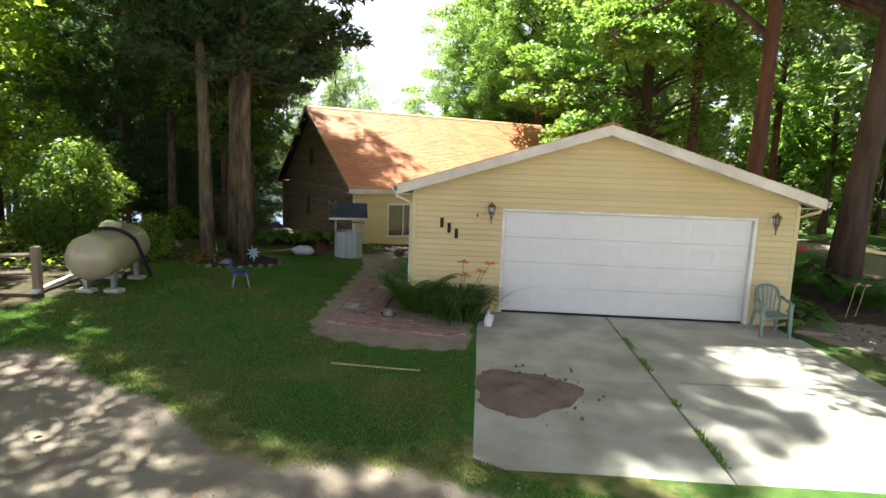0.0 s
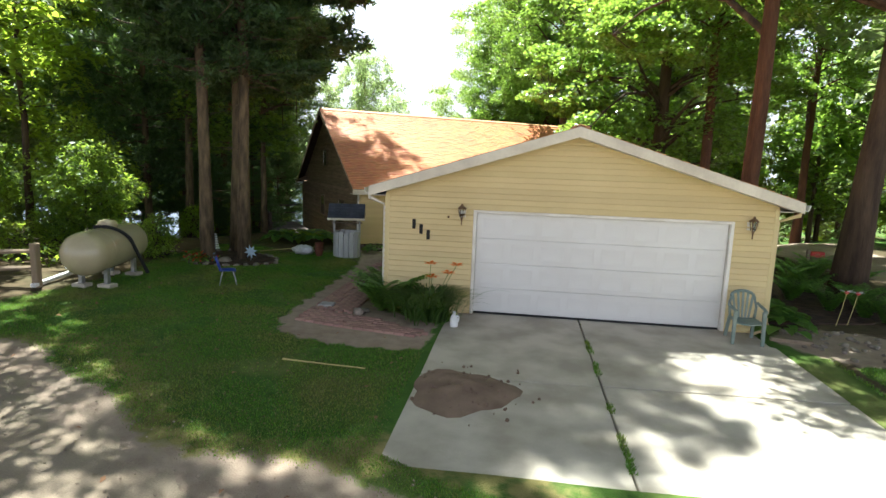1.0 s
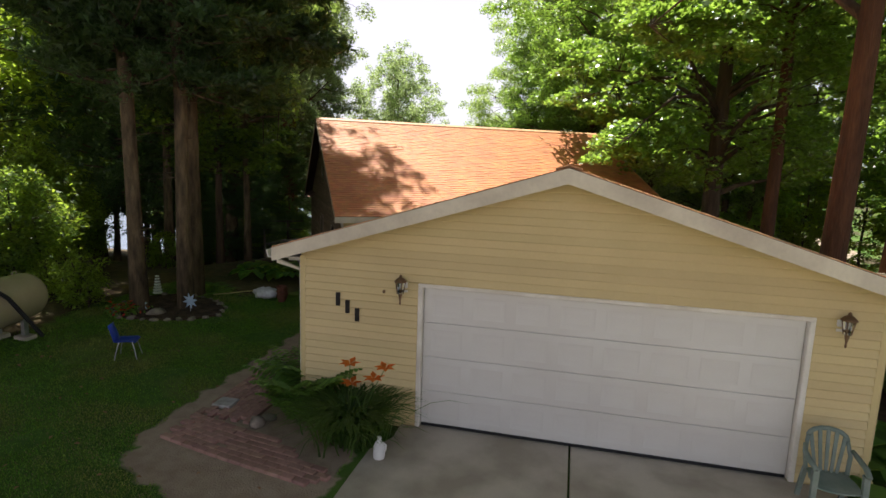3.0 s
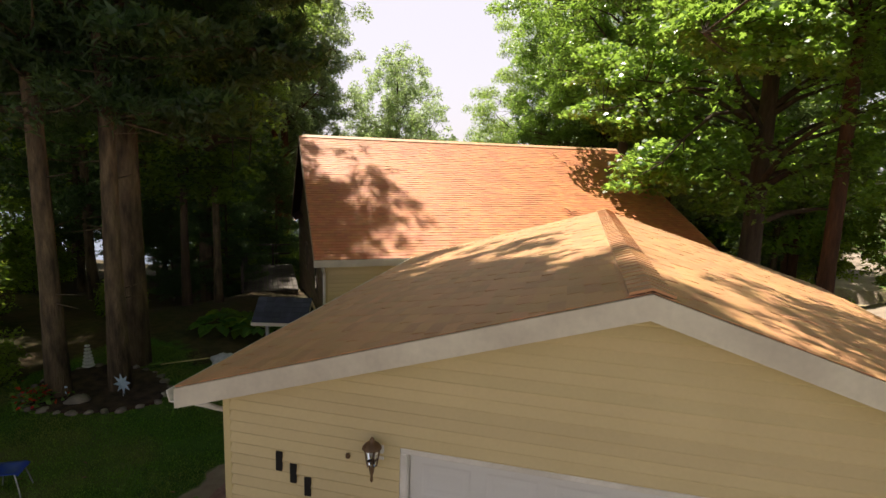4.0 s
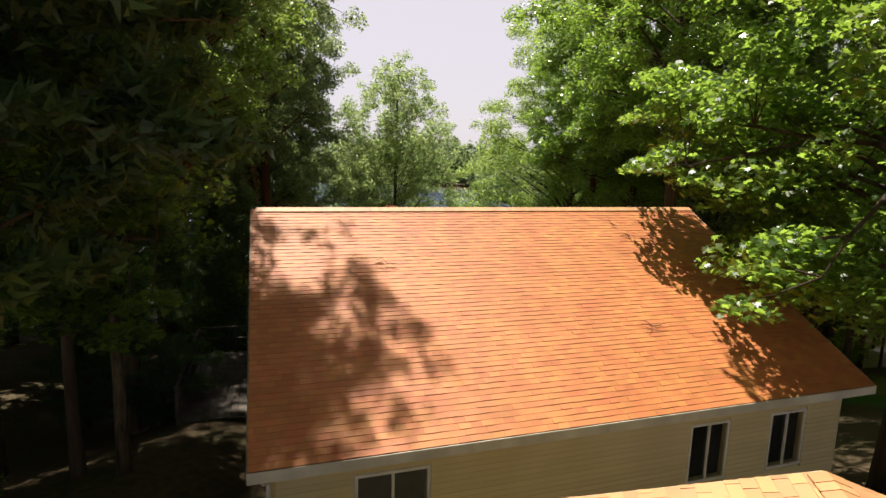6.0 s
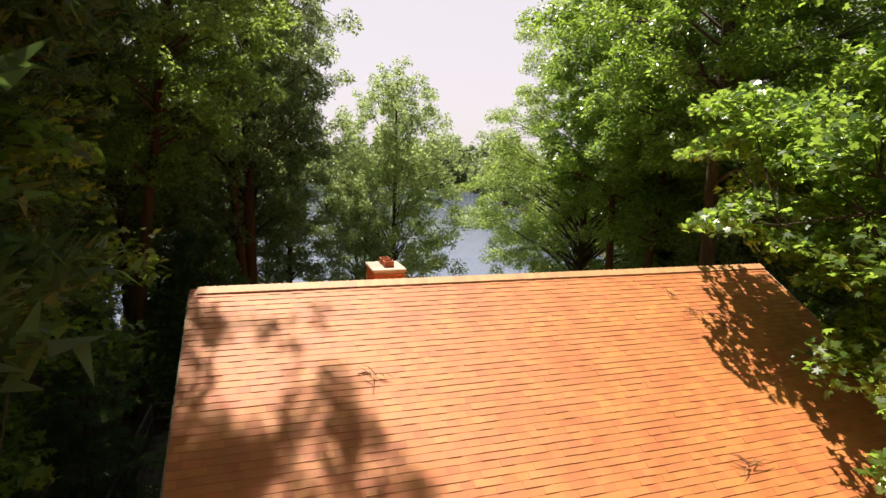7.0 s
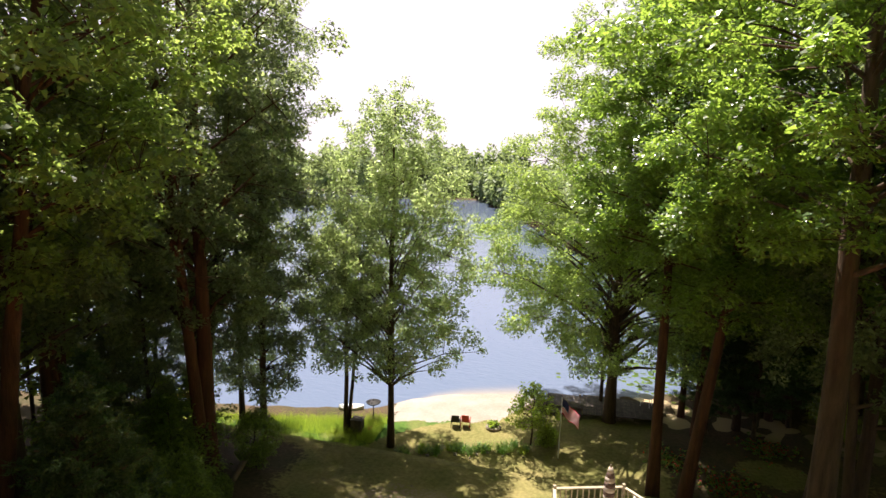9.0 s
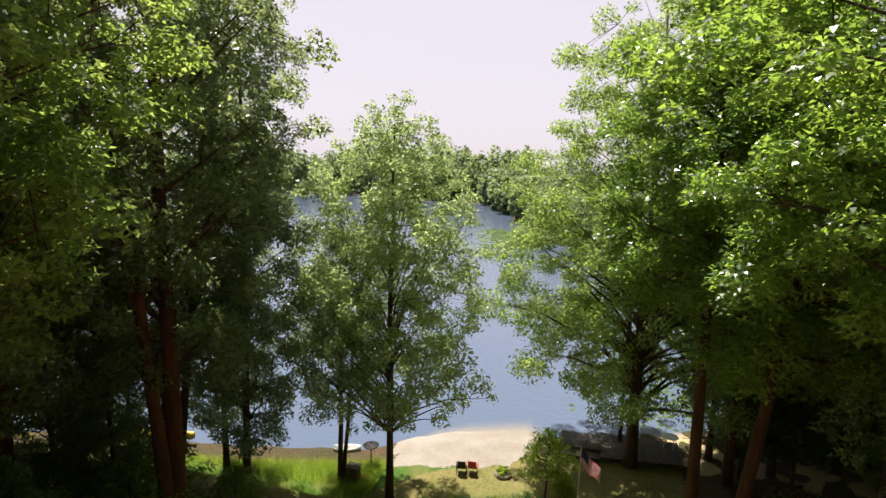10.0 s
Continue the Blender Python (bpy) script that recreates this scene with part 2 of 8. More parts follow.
M_MORTAR = material("pale mortar", (0.45, 0.38, 0.30), rough=0.95, vary=0.15, bump=0.4)
M_CLAY = material("red clay flue tile", (0.46, 0.13, 0.06), rough=0.75, vary=0.15)
M_POT = material("dark terracotta", (0.15, 0.055, 0.032), rough=0.8, vary=0.2, scale=6, fine=50, bump=0.2)
M_STONE = material("grey-tan field stone", (0.26, 0.22, 0.175), rough=0.9, vary=0.2, scale=5, fine=40, bump=0.6, random_by="object", rand=0.3)
# near-black colour that stands in for unlit interiors
M_DARK = material("unlit interior", (0.03, 0.028, 0.026), rough=0.9, vary=0.2)
M_WHITEPL = material("white plastic", (0.78, 0.78, 0.76), rough=0.4, vary=0.05)
M_STAR = material("pale blue painted metal", (0.36, 0.47, 0.55), rough=0.45, vary=0.08)
M_STRAW = material("yellow bamboo cane", (0.50, 0.42, 0.16), rough=0.6, vary=0.15)
M_TWIG = material("bare tan twigs", (0.34, 0.19, 0.10), rough=0.9, vary=0.2)
M_CLOTH = material("striped tan canvas", (0.50, 0.42, 0.36), rough=0.9, vary=0.1)
M_CLOTH2 = material("dark brown canvas stripe", (0.12, 0.075, 0.06), rough=0.9, vary=0.1)
M_FLAGR = leaf_material("red flag cloth", (0.62, 0.03, 0.06), 0.5, (0.85, 0.06, 0.12), rand=0.0)
M_FLAGW = leaf_material("white flag cloth", (0.80, 0.78, 0.76), 0.5, (0.85, 0.82, 0.80), rand=0.0)
M_FLAGB = material("navy flag cloth", (0.025, 0.035, 0.14), rough=0.8, vary=0.08)
M_FOIL = material("crumpled white sack", (0.72, 0.72, 0.74), rough=0.4, vary=0.15, scale=14, fine=40, bump=0.6, dist=0.02)
M_IRON = material("black iron", (0.025, 0.022, 0.02), rough=0.6, metal=0.4, vary=0.2)
M_MULCH = material("dark bark mulch", (0.085, 0.05, 0.033), rough=0.95, vary=0.35, scale=5, fine=45, bump=0.9, dist=0.03)
M_REDPAINT = material("red painted wood", (0.50, 0.06, 0.04), rough=0.6, vary=0.15)
M_YELLOW = material("yellow boat hull", (0.72, 0.45, 0.04), rough=0.4, vary=0.06)

M_GLASS = bpy.data.materials.new("dark window glass")
M_GLASS.use_nodes = True
gb = M_GLASS.node_tree.nodes["Principled BSDF"]
gb.inputs["Base Color"].default_value = (0.9, 0.95, 0.95, 1)
gb.inputs["Roughness"].default_value = 0.02
gb.inputs["Transmission Weight"].default_value = 1.0
gb.inputs["IOR"].default_value = 1.45

# lake: water with a wind ripple, the sky's blue reflection put into its base colour
M_WATER = bpy.data.materials.new("lake water")
M_WATER.use_nodes = True
nt = M_WATER.node_tree
wb = nt.nodes["Principled BSDF"]
wb.inputs["Base Color"].default_value = (0.115, 0.15, 0.225, 1)
wb.inputs["Roughness"].default_value = 0.08
wb.inputs["IOR"].default_value = 1.33
wtc = nt.nodes.new("ShaderNodeTexCoord")
wmp = nt.nodes.new("ShaderNodeMapping")
wmp.inputs["Scale"].default_value = (0.9, 2.2, 1)
wnz = nt.nodes.new("ShaderNodeTexNoise")
wnz.inputs["Scale"].default_value, wnz.inputs["Detail"].default_value = 1.3, 5
wbp = nt.nodes.new("ShaderNodeBump")
wbp.inputs["Strength"].default_value, wbp.inputs["Distance"].default_value = 0.35, 0.12
nt.links.new(wtc.outputs["Object"], wmp.inputs["Vector"])
nt.links.new(wmp.outputs[0], wnz.inputs["Vector"])
nt.links.new(wnz.outputs["Fac"], wbp.inputs["Height"])
nt.links.new(wbp.outputs[0], wb.inputs["Normal"])
wat = nt.nodes.new("ShaderNodeAttribute")
wat.attribute_name = "shallow"
wmx = nt.nodes.new("ShaderNodeMixRGB")
wmx.inputs[1].default_value, wmx.inputs[2].default_value = (0.115, 0.15, 0.225, 1), (0.47, 0.37, 0.22, 1)
nt.links.new(wat.outputs["Fac"], wmx.inputs["Fac"])
nt.links.new(wmx.outputs[0], wb.inputs["Base Color"])


def ground_material():
    """Lawn, leaf litter, bare soil and sand, mixed by weights laid on the sheet and broken up by noise."""
    m = bpy.data.materials.new("ground cover")
    m.use_nodes = True
    t = m.node_tree
    n, link = t.nodes, t.links.new
    b = n["Principled BSDF"]
    b.inputs["Roughness"].default_value = 0.95
    b.inputs["Specular IOR Level"].default_value = 0.2
    tc = n.new("ShaderNodeTexCoord")

    def noise_tex(scale, detail=6):
        x = n.new("ShaderNodeTexNoise")
        x.inputs["Scale"].default_value, x.inputs["Detail"].default_value = scale, detail
        link(tc.outputs["Object"], x.inputs["Vector"])
        return x.outputs["Fac"]

    big, mid, fine = noise_tex(0.5), noise_tex(5), noise_tex(45)

    def two(c1, c2, fac, lo=0.35, hi=0.65):
        r = n.new("ShaderNodeValToRGB")
        r.color_ramp.elements[0].position, r.color_ramp.elements[1].position = lo, hi
        r.color_ramp.elements[0].color, r.color_ramp.elements[1].color = (*c1, 1), (*c2, 1)
        link(fac, r.inputs["Fac"])
        return r.outputs[0]

    def mixed(a, c, fac):
        x = n.new("ShaderNodeMixRGB")
        link(fac, x.inputs["Fac"])
        link(a, x.inputs[1])
        link(c, x.inputs[2])
        return x.outputs[0]

    def weight(name, low=0.4):
        a = n.new("ShaderNodeAttribute")
        a.attribute_name = name
        s = n.new("ShaderNodeMath")
        s.operation = "MULTIPLY_ADD"
        s.inputs[1].default_value, s.inputs[2].default_value = 0.9, -0.45
        link(mid, s.inputs[0])
        p = n.new("ShaderNodeMath")
        p.operation = "ADD"
        link(a.outputs["Fac"], p.inputs[0])
        link(s.outputs[0], p.inputs[1])
        r = n.new("ShaderNodeMapRange")
        r.inputs["From Min"].default_value, r.inputs["From Max"].default_value = low, low + 0.2
        link(p.outputs[0], r.inputs["Value"])
        some = n.new("ShaderNodeMath")
        some.operation = "GREATER_THAN"
        some.inputs[1].default_value = 0.03
        link(a.outputs["Fac"], some.inputs[0])
        both = n.new("ShaderNodeMath")
        both.operation = "MULTIPLY"
        link(r.outputs[0], both.inputs[0])
        link(some.outputs[0], both.inputs[1])
        return both.outputs[0]

    lawn = mixed(two((0.045, 0.105, 0.012), (0.09, 0.175, 0.022), mid), two((0.055, 0.11, 0.022), (0.20, 0.17, 0.07), big, 0.48, 0.62), fine)
    litter = mixed(two((0.05, 0.034, 0.02), (0.13, 0.085, 0.05), mid), two((0.04, 0.055, 0.018), (0.10, 0.07, 0.04), big), fine)
    soil = mixed(two((0.235, 0.17, 0.125), (0.36, 0.285, 0.215), mid), two((0.27, 0.20, 0.15), (0.38, 0.31, 0.24), big), fine)
    sand = mixed(two((0.29, 0.255, 0.22), (0.36, 0.325, 0.285), mid), two((0.24, 0.195, 0.15), (0.38, 0.34, 0.30), big), fine)
    dry = mixed(two((0.13, 0.115, 0.035), (0.27, 0.235, 0.085), mid), two((0.11, 0.13, 0.035), (0.24, 0.20, 0.085), big), fine)
    lawn = mixed(lawn, dry, weight("dry"))
    c = mixed(litter, soil, weight("soil", 0.12))
    c = mixed(c, lawn, weight("lawn"))
    c = mixed(c, sand, weight("sand"))
    link(c, b.inputs["Base Color"])
    bp = n.new("ShaderNodeBump")
    bp.inputs["Strength"].default_value, bp.inputs["Distance"].default_value = 0.7, 0.03
    link(fine, bp.inputs["Height"])
    link(bp.outputs[0], b.inputs["Normal"])
    return m


M_GROUND = ground_material()

# ---------------------------------------------------------------- mesh helpers


class Shape:
    """Collects vertices and faces for one mesh."""

    def __init__(self):
        self.v, self.f = [], []

    def add(self, verts, faces):
        k = len(self.v)
        self.v += [tuple(p) for p in verts]
        self.f += [tuple(i + k for i in f) for f in faces]
        return self

    def box(self, lo, hi, bevel=0.0, m=None):
        x0, y0, z0 = lo
        x1, y1, z1 = hi
        if bevel <= 0:
            vs = [(x, y, z) for x in (x0, x1) for y in (y0, y1) for z in (z0, z1)]
            fs = [(0, 1, 3, 2), (4, 6, 7, 5), (0, 4, 5, 1), (2, 3, 7, 6), (0, 2, 6, 4), (1, 5, 7, 3)]
        else:
            b = min(bevel, 0.45 * min(x1 - x0, y1 - y0, z1 - z0))
            vs, ids = [], {}
            for i, x in enumerate((x0, x1)):
                for j, y in enumerate((y0, y1)):
                    for k, z in enumerate((z0, z1)):
                        for a in range(3):
                            p = [x, y, z]
                            for c in range(3):
                                if c != a:
                                    p[c] += b if (i, j, k)[c] == 0 else -b
                            ids[i, j, k, a] = len(vs)
                            vs.append(tuple(p))
            fs = []
            for a in range(3):
                o = [c for c in range(3) if c != a]
                for s in (0, 1):
                    q = []
                    for e, g in ((0, 0), (1, 0), (1, 1), (0, 1)):
                        t = [0, 0, 0]
                        t[a], t[o[0]], t[o[1]] = s, e, g
                        q.append(ids[t[0], t[1], t[2], a])
                    fs.append(tuple(q))
                for e in (0, 1):
                    for g in (0, 1):
                        q = []
                        for s, w in ((0, 0), (1, 0), (1, 1), (0, 1)):
                            t = [0, 0, 0]
                            t[a], t[o[0]], t[o[1]] = s, e, g
                            q.append(ids[t[0], t[1], t[2], o[w]])
                        fs.append(tuple(q))
            for i in (0, 1):
                for j in (0, 1):
                    for k in (0, 1):
                        fs.append(tuple(ids[i, j, k, a] for a in range(3)))
        if m is not None:
            vs = [tuple(m @ Vector(p)) for p in vs]
        return self.add(vs, fs)

    def prism(self, poly, z0, z1, m=None):
        """An upright prism over a polygon of (x, y)."""
        n = len(poly)
        f0 = z0 if callable(z0) else (lambda x, y: z0)
        f1 = z1 if callable(z1) else (lambda x, y: z1)
        vs = [(x, y, f0(x, y)) for x, y in poly] + [(x, y, f1(x, y)) for x, y in poly]
        fs = [tuple(range(n - 1, -1, -1)), tuple(range(n, 2 * n))] + [(i, (i + 1) % n, n + (i + 1) % n, n + i) for i in range(n)]
        if m is not None:
            vs = [tuple(m @ Vector(p)) for p in vs]
        return self.add(vs, fs)

    def hull8(self, a, b):
        """A block between two quads of four corners each."""
        return self.add(list(a) + list(b), [(3, 2, 1, 0), (4, 5, 6, 7), (0, 1, 5, 4), (1, 2, 6, 5), (2, 3, 7, 6), (3, 0, 4, 7)])

    def tube(self, pts, radii, sides=8, cap=True):
        pts = [Vector(p) for p in pts]
        if not hasattr(radii, "__len__"):
            radii = [radii] * len(pts)
        k = len(self.v)
        ref = Vector((0.31, 0.17, 0.93)) if abs((pts[-1] - pts[0]).normalized().z) < 0.9 else Vector((1, 0.1, 0))
        for i, p in enumerate(pts):
            d = (pts[min(i + 1, len(pts) - 1)] - pts[max(i - 1, 0)]).normalized()
            s = d.cross(ref).normalized()
            t = d.cross(s)
            for j in range(sides):
                a = 2 * math.pi * j / sides
                self.v.append(tuple(p + (s * math.cos(a) + t * math.sin(a)) * radii[i]))
        for i in range(len(pts) - 1):
            for j in range(sides):
                a, b = k + i * sides + j, k + i * sides + (j + 1) % sides
                self.f.append((a, b, b + sides, a + sides))
        if cap:
            self.f.append(tuple(k + j for j in range(sides - 1, -1, -1)))
            self.f.append(tuple(k + (len(pts) - 1) * sides + j for j in range(sides)))
        return self

    def lathe(self, profile, sides=20, m=None):
        """Turned round z; profile of (radius, z)."""
        vs, fs = [], []
        n = len(profile)
        for r, z in profile:
            for j in range(sides):
                a = 2 * math.pi * j / sides
                vs.append((r * math.cos(a), r * math.sin(a), z))
        for i in range(n - 1):
            for j in range(sides):
                a, b = i * sides + j, i * sides + (j + 1) % sides
                fs.append((a, b, b + sides, a + sides))
        fs.append(tuple(range(sides - 1, -1, -1)))
        fs.append(tuple((n - 1) * sides + j for j in range(sides)))
        if m is not None:
            vs = [tuple(m @ Vector(p)) for p in vs]
        return self.add(vs, fs)

    def moved(self, m):
        self.v = [tuple(m @ Vector(p)) for p in self.v]
        return self

    def mesh(self, name, mat, smooth=False):
        me = bpy.data.meshes.new(name)
        me.from_pydata(self.v, [], self.f)
        me.validate()
        bm = bmesh.new()
        bm.from_mesh(me)
        bmesh.ops.recalc_face_normals(bm, faces=bm.faces)
        bm.to_mesh(me)
        bm.free()
        if smooth:
            me.polygons.foreach_set("use_smooth", [True] * len(me.polygons))
        me.materials.append(mat)
        return me


def fast_mesh(name, verts, loops, per, mat, smooth=False):
    """A mesh of equal polygons from arrays: verts (n, 3), loops (faces, per)."""
    me = bpy.data.meshes.new(name)
    verts = np.ascontiguousarray(verts, dtype=np.float32)
    loops = np.ascontiguousarray(loops, dtype=np.int32)
    nf = len(loops)
    me.vertices.add(len(verts))
    me.vertices.foreach_set("co", verts.ravel())
    me.loops.add(nf * per)
    me.loops.foreach_set("vertex_index", loops.ravel())
    me.polygons.add(nf)
    me.polygons.foreach_set("loop_start", np.arange(0, nf * per, per, dtype=np.int32))
    if smooth:
        me.polygons.foreach_set("use_smooth", np.ones(nf, dtype=bool))
    me.update(calc_edges=True)
    me.materials.append(mat)
    return me


def thing(name, at, label, category, group="", kind=""):
    """An Empty at the base of a thing; at: a place or a pose."""
    ob = new(name)
    ob.empty_display_size = 0.2
    ob.matrix_basis = at if isinstance(at, Matrix) else Matrix.Translation(at)
    return tagged(ob, label, category, group, kind)


def put_under(ob, parent):
    m = Matrix.Identity(4)
    p = parent
    while p is not None:
        m = p.matrix_basis @ m if p.parent is None else (p.matrix_parent_inverse @ p.matrix_basis @ m)
        p = p.parent
    ob.parent = parent
    ob.matrix_parent_inverse = m.inverted()
    return ob


def part(name, shape, mat, parent, label="", smooth=False, local=False):
    """One mesh object under a thing or a part; its numbers are the world's unless local."""
    me = shape.mesh(name, mat, smooth) if isinstance(shape, Shape) else shape
    ob = new(name, me)
    if local:
        ob.parent = parent
    else:
        put_under(ob, parent)
    if label:
        ob["label"] = label
    return ob


def single(name, shape, mat, label, category, group="", kind="", smooth=False):
    me = shape.mesh(name, mat, smooth) if isinstance(shape, Shape) else shape
    return tagged(new(name, me), label, category, group, kind)


def smoothstep(t):
    t = np.clip(t, 0.0, 1.0)
    return t * t * (3 - 2 * t)


# ---------------------------------------------------------------- the lie of the land
WATER_Z = -7.45
SHORE_X = np.array([-300, -120, -60, -40, -24, -16.4, -14.4, -11, -7, -4.5, 1.0, 4, 9, 16, 30, 60, 300], float)
SHORE_Y = np.array([40, 42, 47, 52, 54.8, 56.8, 59.2, 61.2, 62.4, 62.6, 66, 67.5, 70, 76, 90, 110, 160], float)
BANK_Y = np.array([60, 70, 100, 150, 200, 300, 330], float)      # the east bank beyond the dock
BANK_X = np.array([3, 5, 2, -11, -26, -60, -160], float)


def land(x, y):
    """Height of the ground."""
    x, y = np.asarray(x, float), np.asarray(y, float)
    z = -0.032 * np.clip(10.6 - y, 0, 8.0)
    z = z + 0.022 * np.clip(-x - 1.5, 0, 7) * smoothstep((y - 6) / 5)
    start = 19.0 + 0.9 * np.clip(x - 8, 0, 14)
    z = z - 6.5 * smoothstep((y - start) / (52.5 - 0.25 * np.clip(x, 0, 30) + 1.0 * np.clip(x - 8, 0, 14) - start))
    z = z - 0.95 * smoothstep((y - 52) / 11)
    z = z - 0.8 * smoothstep((-x - 8 - 0.12 * np.clip(y - 20, 0, 20)) / 3) * smoothstep((y - 17) / 8) * (1 - smoothstep((y - 31) / 9))
    shore = np.interp(x, SHORE_X, SHORE_Y)
    inland = np.interp(y, BANK_Y, BANK_X)
    wet = smoothstep((y - shore) / 14) * np.where(y > 62, 1.0, 1.0) * (1 - smoothstep((x - inland) / 6) * (y > 66))
    z = np.where(y > 52, np.minimum(z, -7.3 + 0.05 * (y < shore)) - 2.2 * wet, z)
    z = z + np.where((y > 66) & (x > inland), 1.2 * smoothstep((x - inland - 1) / 10), 0.0)
    far = smoothstep((y - 300 + 0.12 * x) / 60)
    z = z + far * 6.0 + 3.0 * smoothstep((-x - 60) / 40) * (y < 45)
    bumps = 0.03 * np.sin(x * 1.7 + 0.6 * y) * np.sin(y * 1.3 - 0.4 * x) + 0.02 * np.sin(3.1 * x + 1.1) * np.sin(2.7 * y)
    return z + bumps * np.where(y > 50, 0.6, np.clip((np.hypot(x - 3, y - 14) - 9) / 6, 0.25, 3.0))


def land_at(x, y):
    return float(land(x, y))


# ---------------------------------------------------------------- foliage


def leaf_quads(centres, size, g, flat=0.55, stretch=1.5):
    """Pointed leaves, four corners each, turned at random with a lean to lie flat."""
    n = len(centres)
    nrm = g.normal(size=(n, 3))
    nrm[:, 2] = np.abs(nrm[:, 2]) + flat * 1.6
    nrm /= np.linalg.norm(nrm, axis=1)[:, None]
    a = np.cross(nrm, g.normal(size=(n, 3)))
    a /= np.linalg.norm(a, axis=1)[:, None] + 1e-9
    b = np.cross(nrm, a)
    s = (size * g.uniform(0.65, 1.3, n))[:, None]
    c = np.asarray(centres)
    droop = nrm * s * 0.16
    v = np.stack([c - a * s * 0.5 * stretch - droop, c + b * s * 0.42 + droop * 0.6, c + a * s * 0.5 * stretch - droop, c - b * s * 0.42 + droop * 0.6], axis=1).reshape(-1, 3)
    return v, np.arange(4 * n).reshape(n, 4)


def lobed_leaves(centres, size, g):
    """Maple leaves: five lobes, ten corners."""
    n = len(centres)
    ang = np.radians([-90, -55, -12, 12, 48, 62, 90, 118, 132, 168, 192, 235])
    rad = np.array([0.35, 0.62, 0.85, 0.42, 0.95, 0.5, 1.1, 0.5, 0.95, 0.42, 0.85, 0.62])
    nrm = g.normal(size=(n, 3))
    nrm[:, 2] = np.abs(nrm[:, 2]) + 0.9
    nrm /= np.linalg.norm(nrm, axis=1)[:, None]
    a = np.cross(nrm, g.normal(size=(n, 3)))
    a /= np.linalg.norm(a, axis=1)[:, None] + 1e-9
    b = np.cross(nrm, a)
    s = (size * 0.55 * g.uniform(0.7, 1.25, n))[:, None, None]
    px, py = (rad * np.cos(ang))[None, :, None], (rad * np.sin(ang))[None, :, None]
    sag = (-0.18 * rad ** 2)[None, :, None]
    v = np.asarray(centres)[:, None, :] + s * (a[:, None, :] * px + b[:, None, :] * py + nrm[:, None, :] * sag)
    k = len(ang)
    return v.reshape(-1, 3), np.arange(k * n).reshape(n, k)


def limb_path(p, d, length, g, steps=4, lift=0.25):
    pts, q, step = [Vector(p)], Vector(d).normalized(), length / steps
    for _ in range(steps):
        q = (q + Vector((g.normal(0, 0.12), g.normal(0, 0.12), lift * 0.35 + g.normal(0, 0.06)))).normalized()
        pts.append(pts[-1] + q * step)
    return pts


CROWNS = {        # share of the crown's height, share of its radius
    "round": ((0, 0.5), (0.15, 0.85), (0.35, 1.0), (0.6, 0.92), (0.8, 0.66), (0.94, 0.34), (1, 0.05)),
    "oval": ((0, 0.35), (0.2, 0.8), (0.45, 1.0), (0.7, 0.8), (0.9, 0.42), (1, 0.05)),
    "low": ((0, 0.6), (0.12, 0.95), (0.35, 1.0), (0.6, 0.8), (0.82, 0.5), (0.93, 0.26), (1, 0.03)),
    "tiers": ((0, 0.55), (0.1, 0.95), (0.3, 1.0), (0.5, 0.86), (0.7, 0.62), (0.9, 0.3), (1, 0.05)),
}


def leaf_blades(pts, out, size, g, flat=0.8):
    """Small pointed leaves, three corners each, lying mostly flat with their tips hanging outwards."""
    n = len(pts)
    nrm = g.normal(size=(n, 3)) * 0.6 + out * 0.35
    nrm[:, 2] = np.abs(nrm[:, 2]) + flat
    nrm /= np.linalg.norm(nrm, axis=1)[:, None]
    a = out + g.normal(size=(n, 3)) * 0.7
    a -= nrm * (a * nrm).sum(1)[:, None]
    a /= np.linalg.norm(a, axis=1)[:, None] + 1e-9
    b = np.cross(nrm, a)
    s = (size * g.uniform(0.6, 1.35, n))[:, None]
    v = np.stack([pts - a * s * 0.6 + b * s * 0.5, pts + a * s * 0.9 - nrm * s * 0.2, pts - a * s * 0.6 - b * s * 0.5], axis=1).reshape(-1, 3)
    return v, np.arange(3 * n).reshape(n, 3)


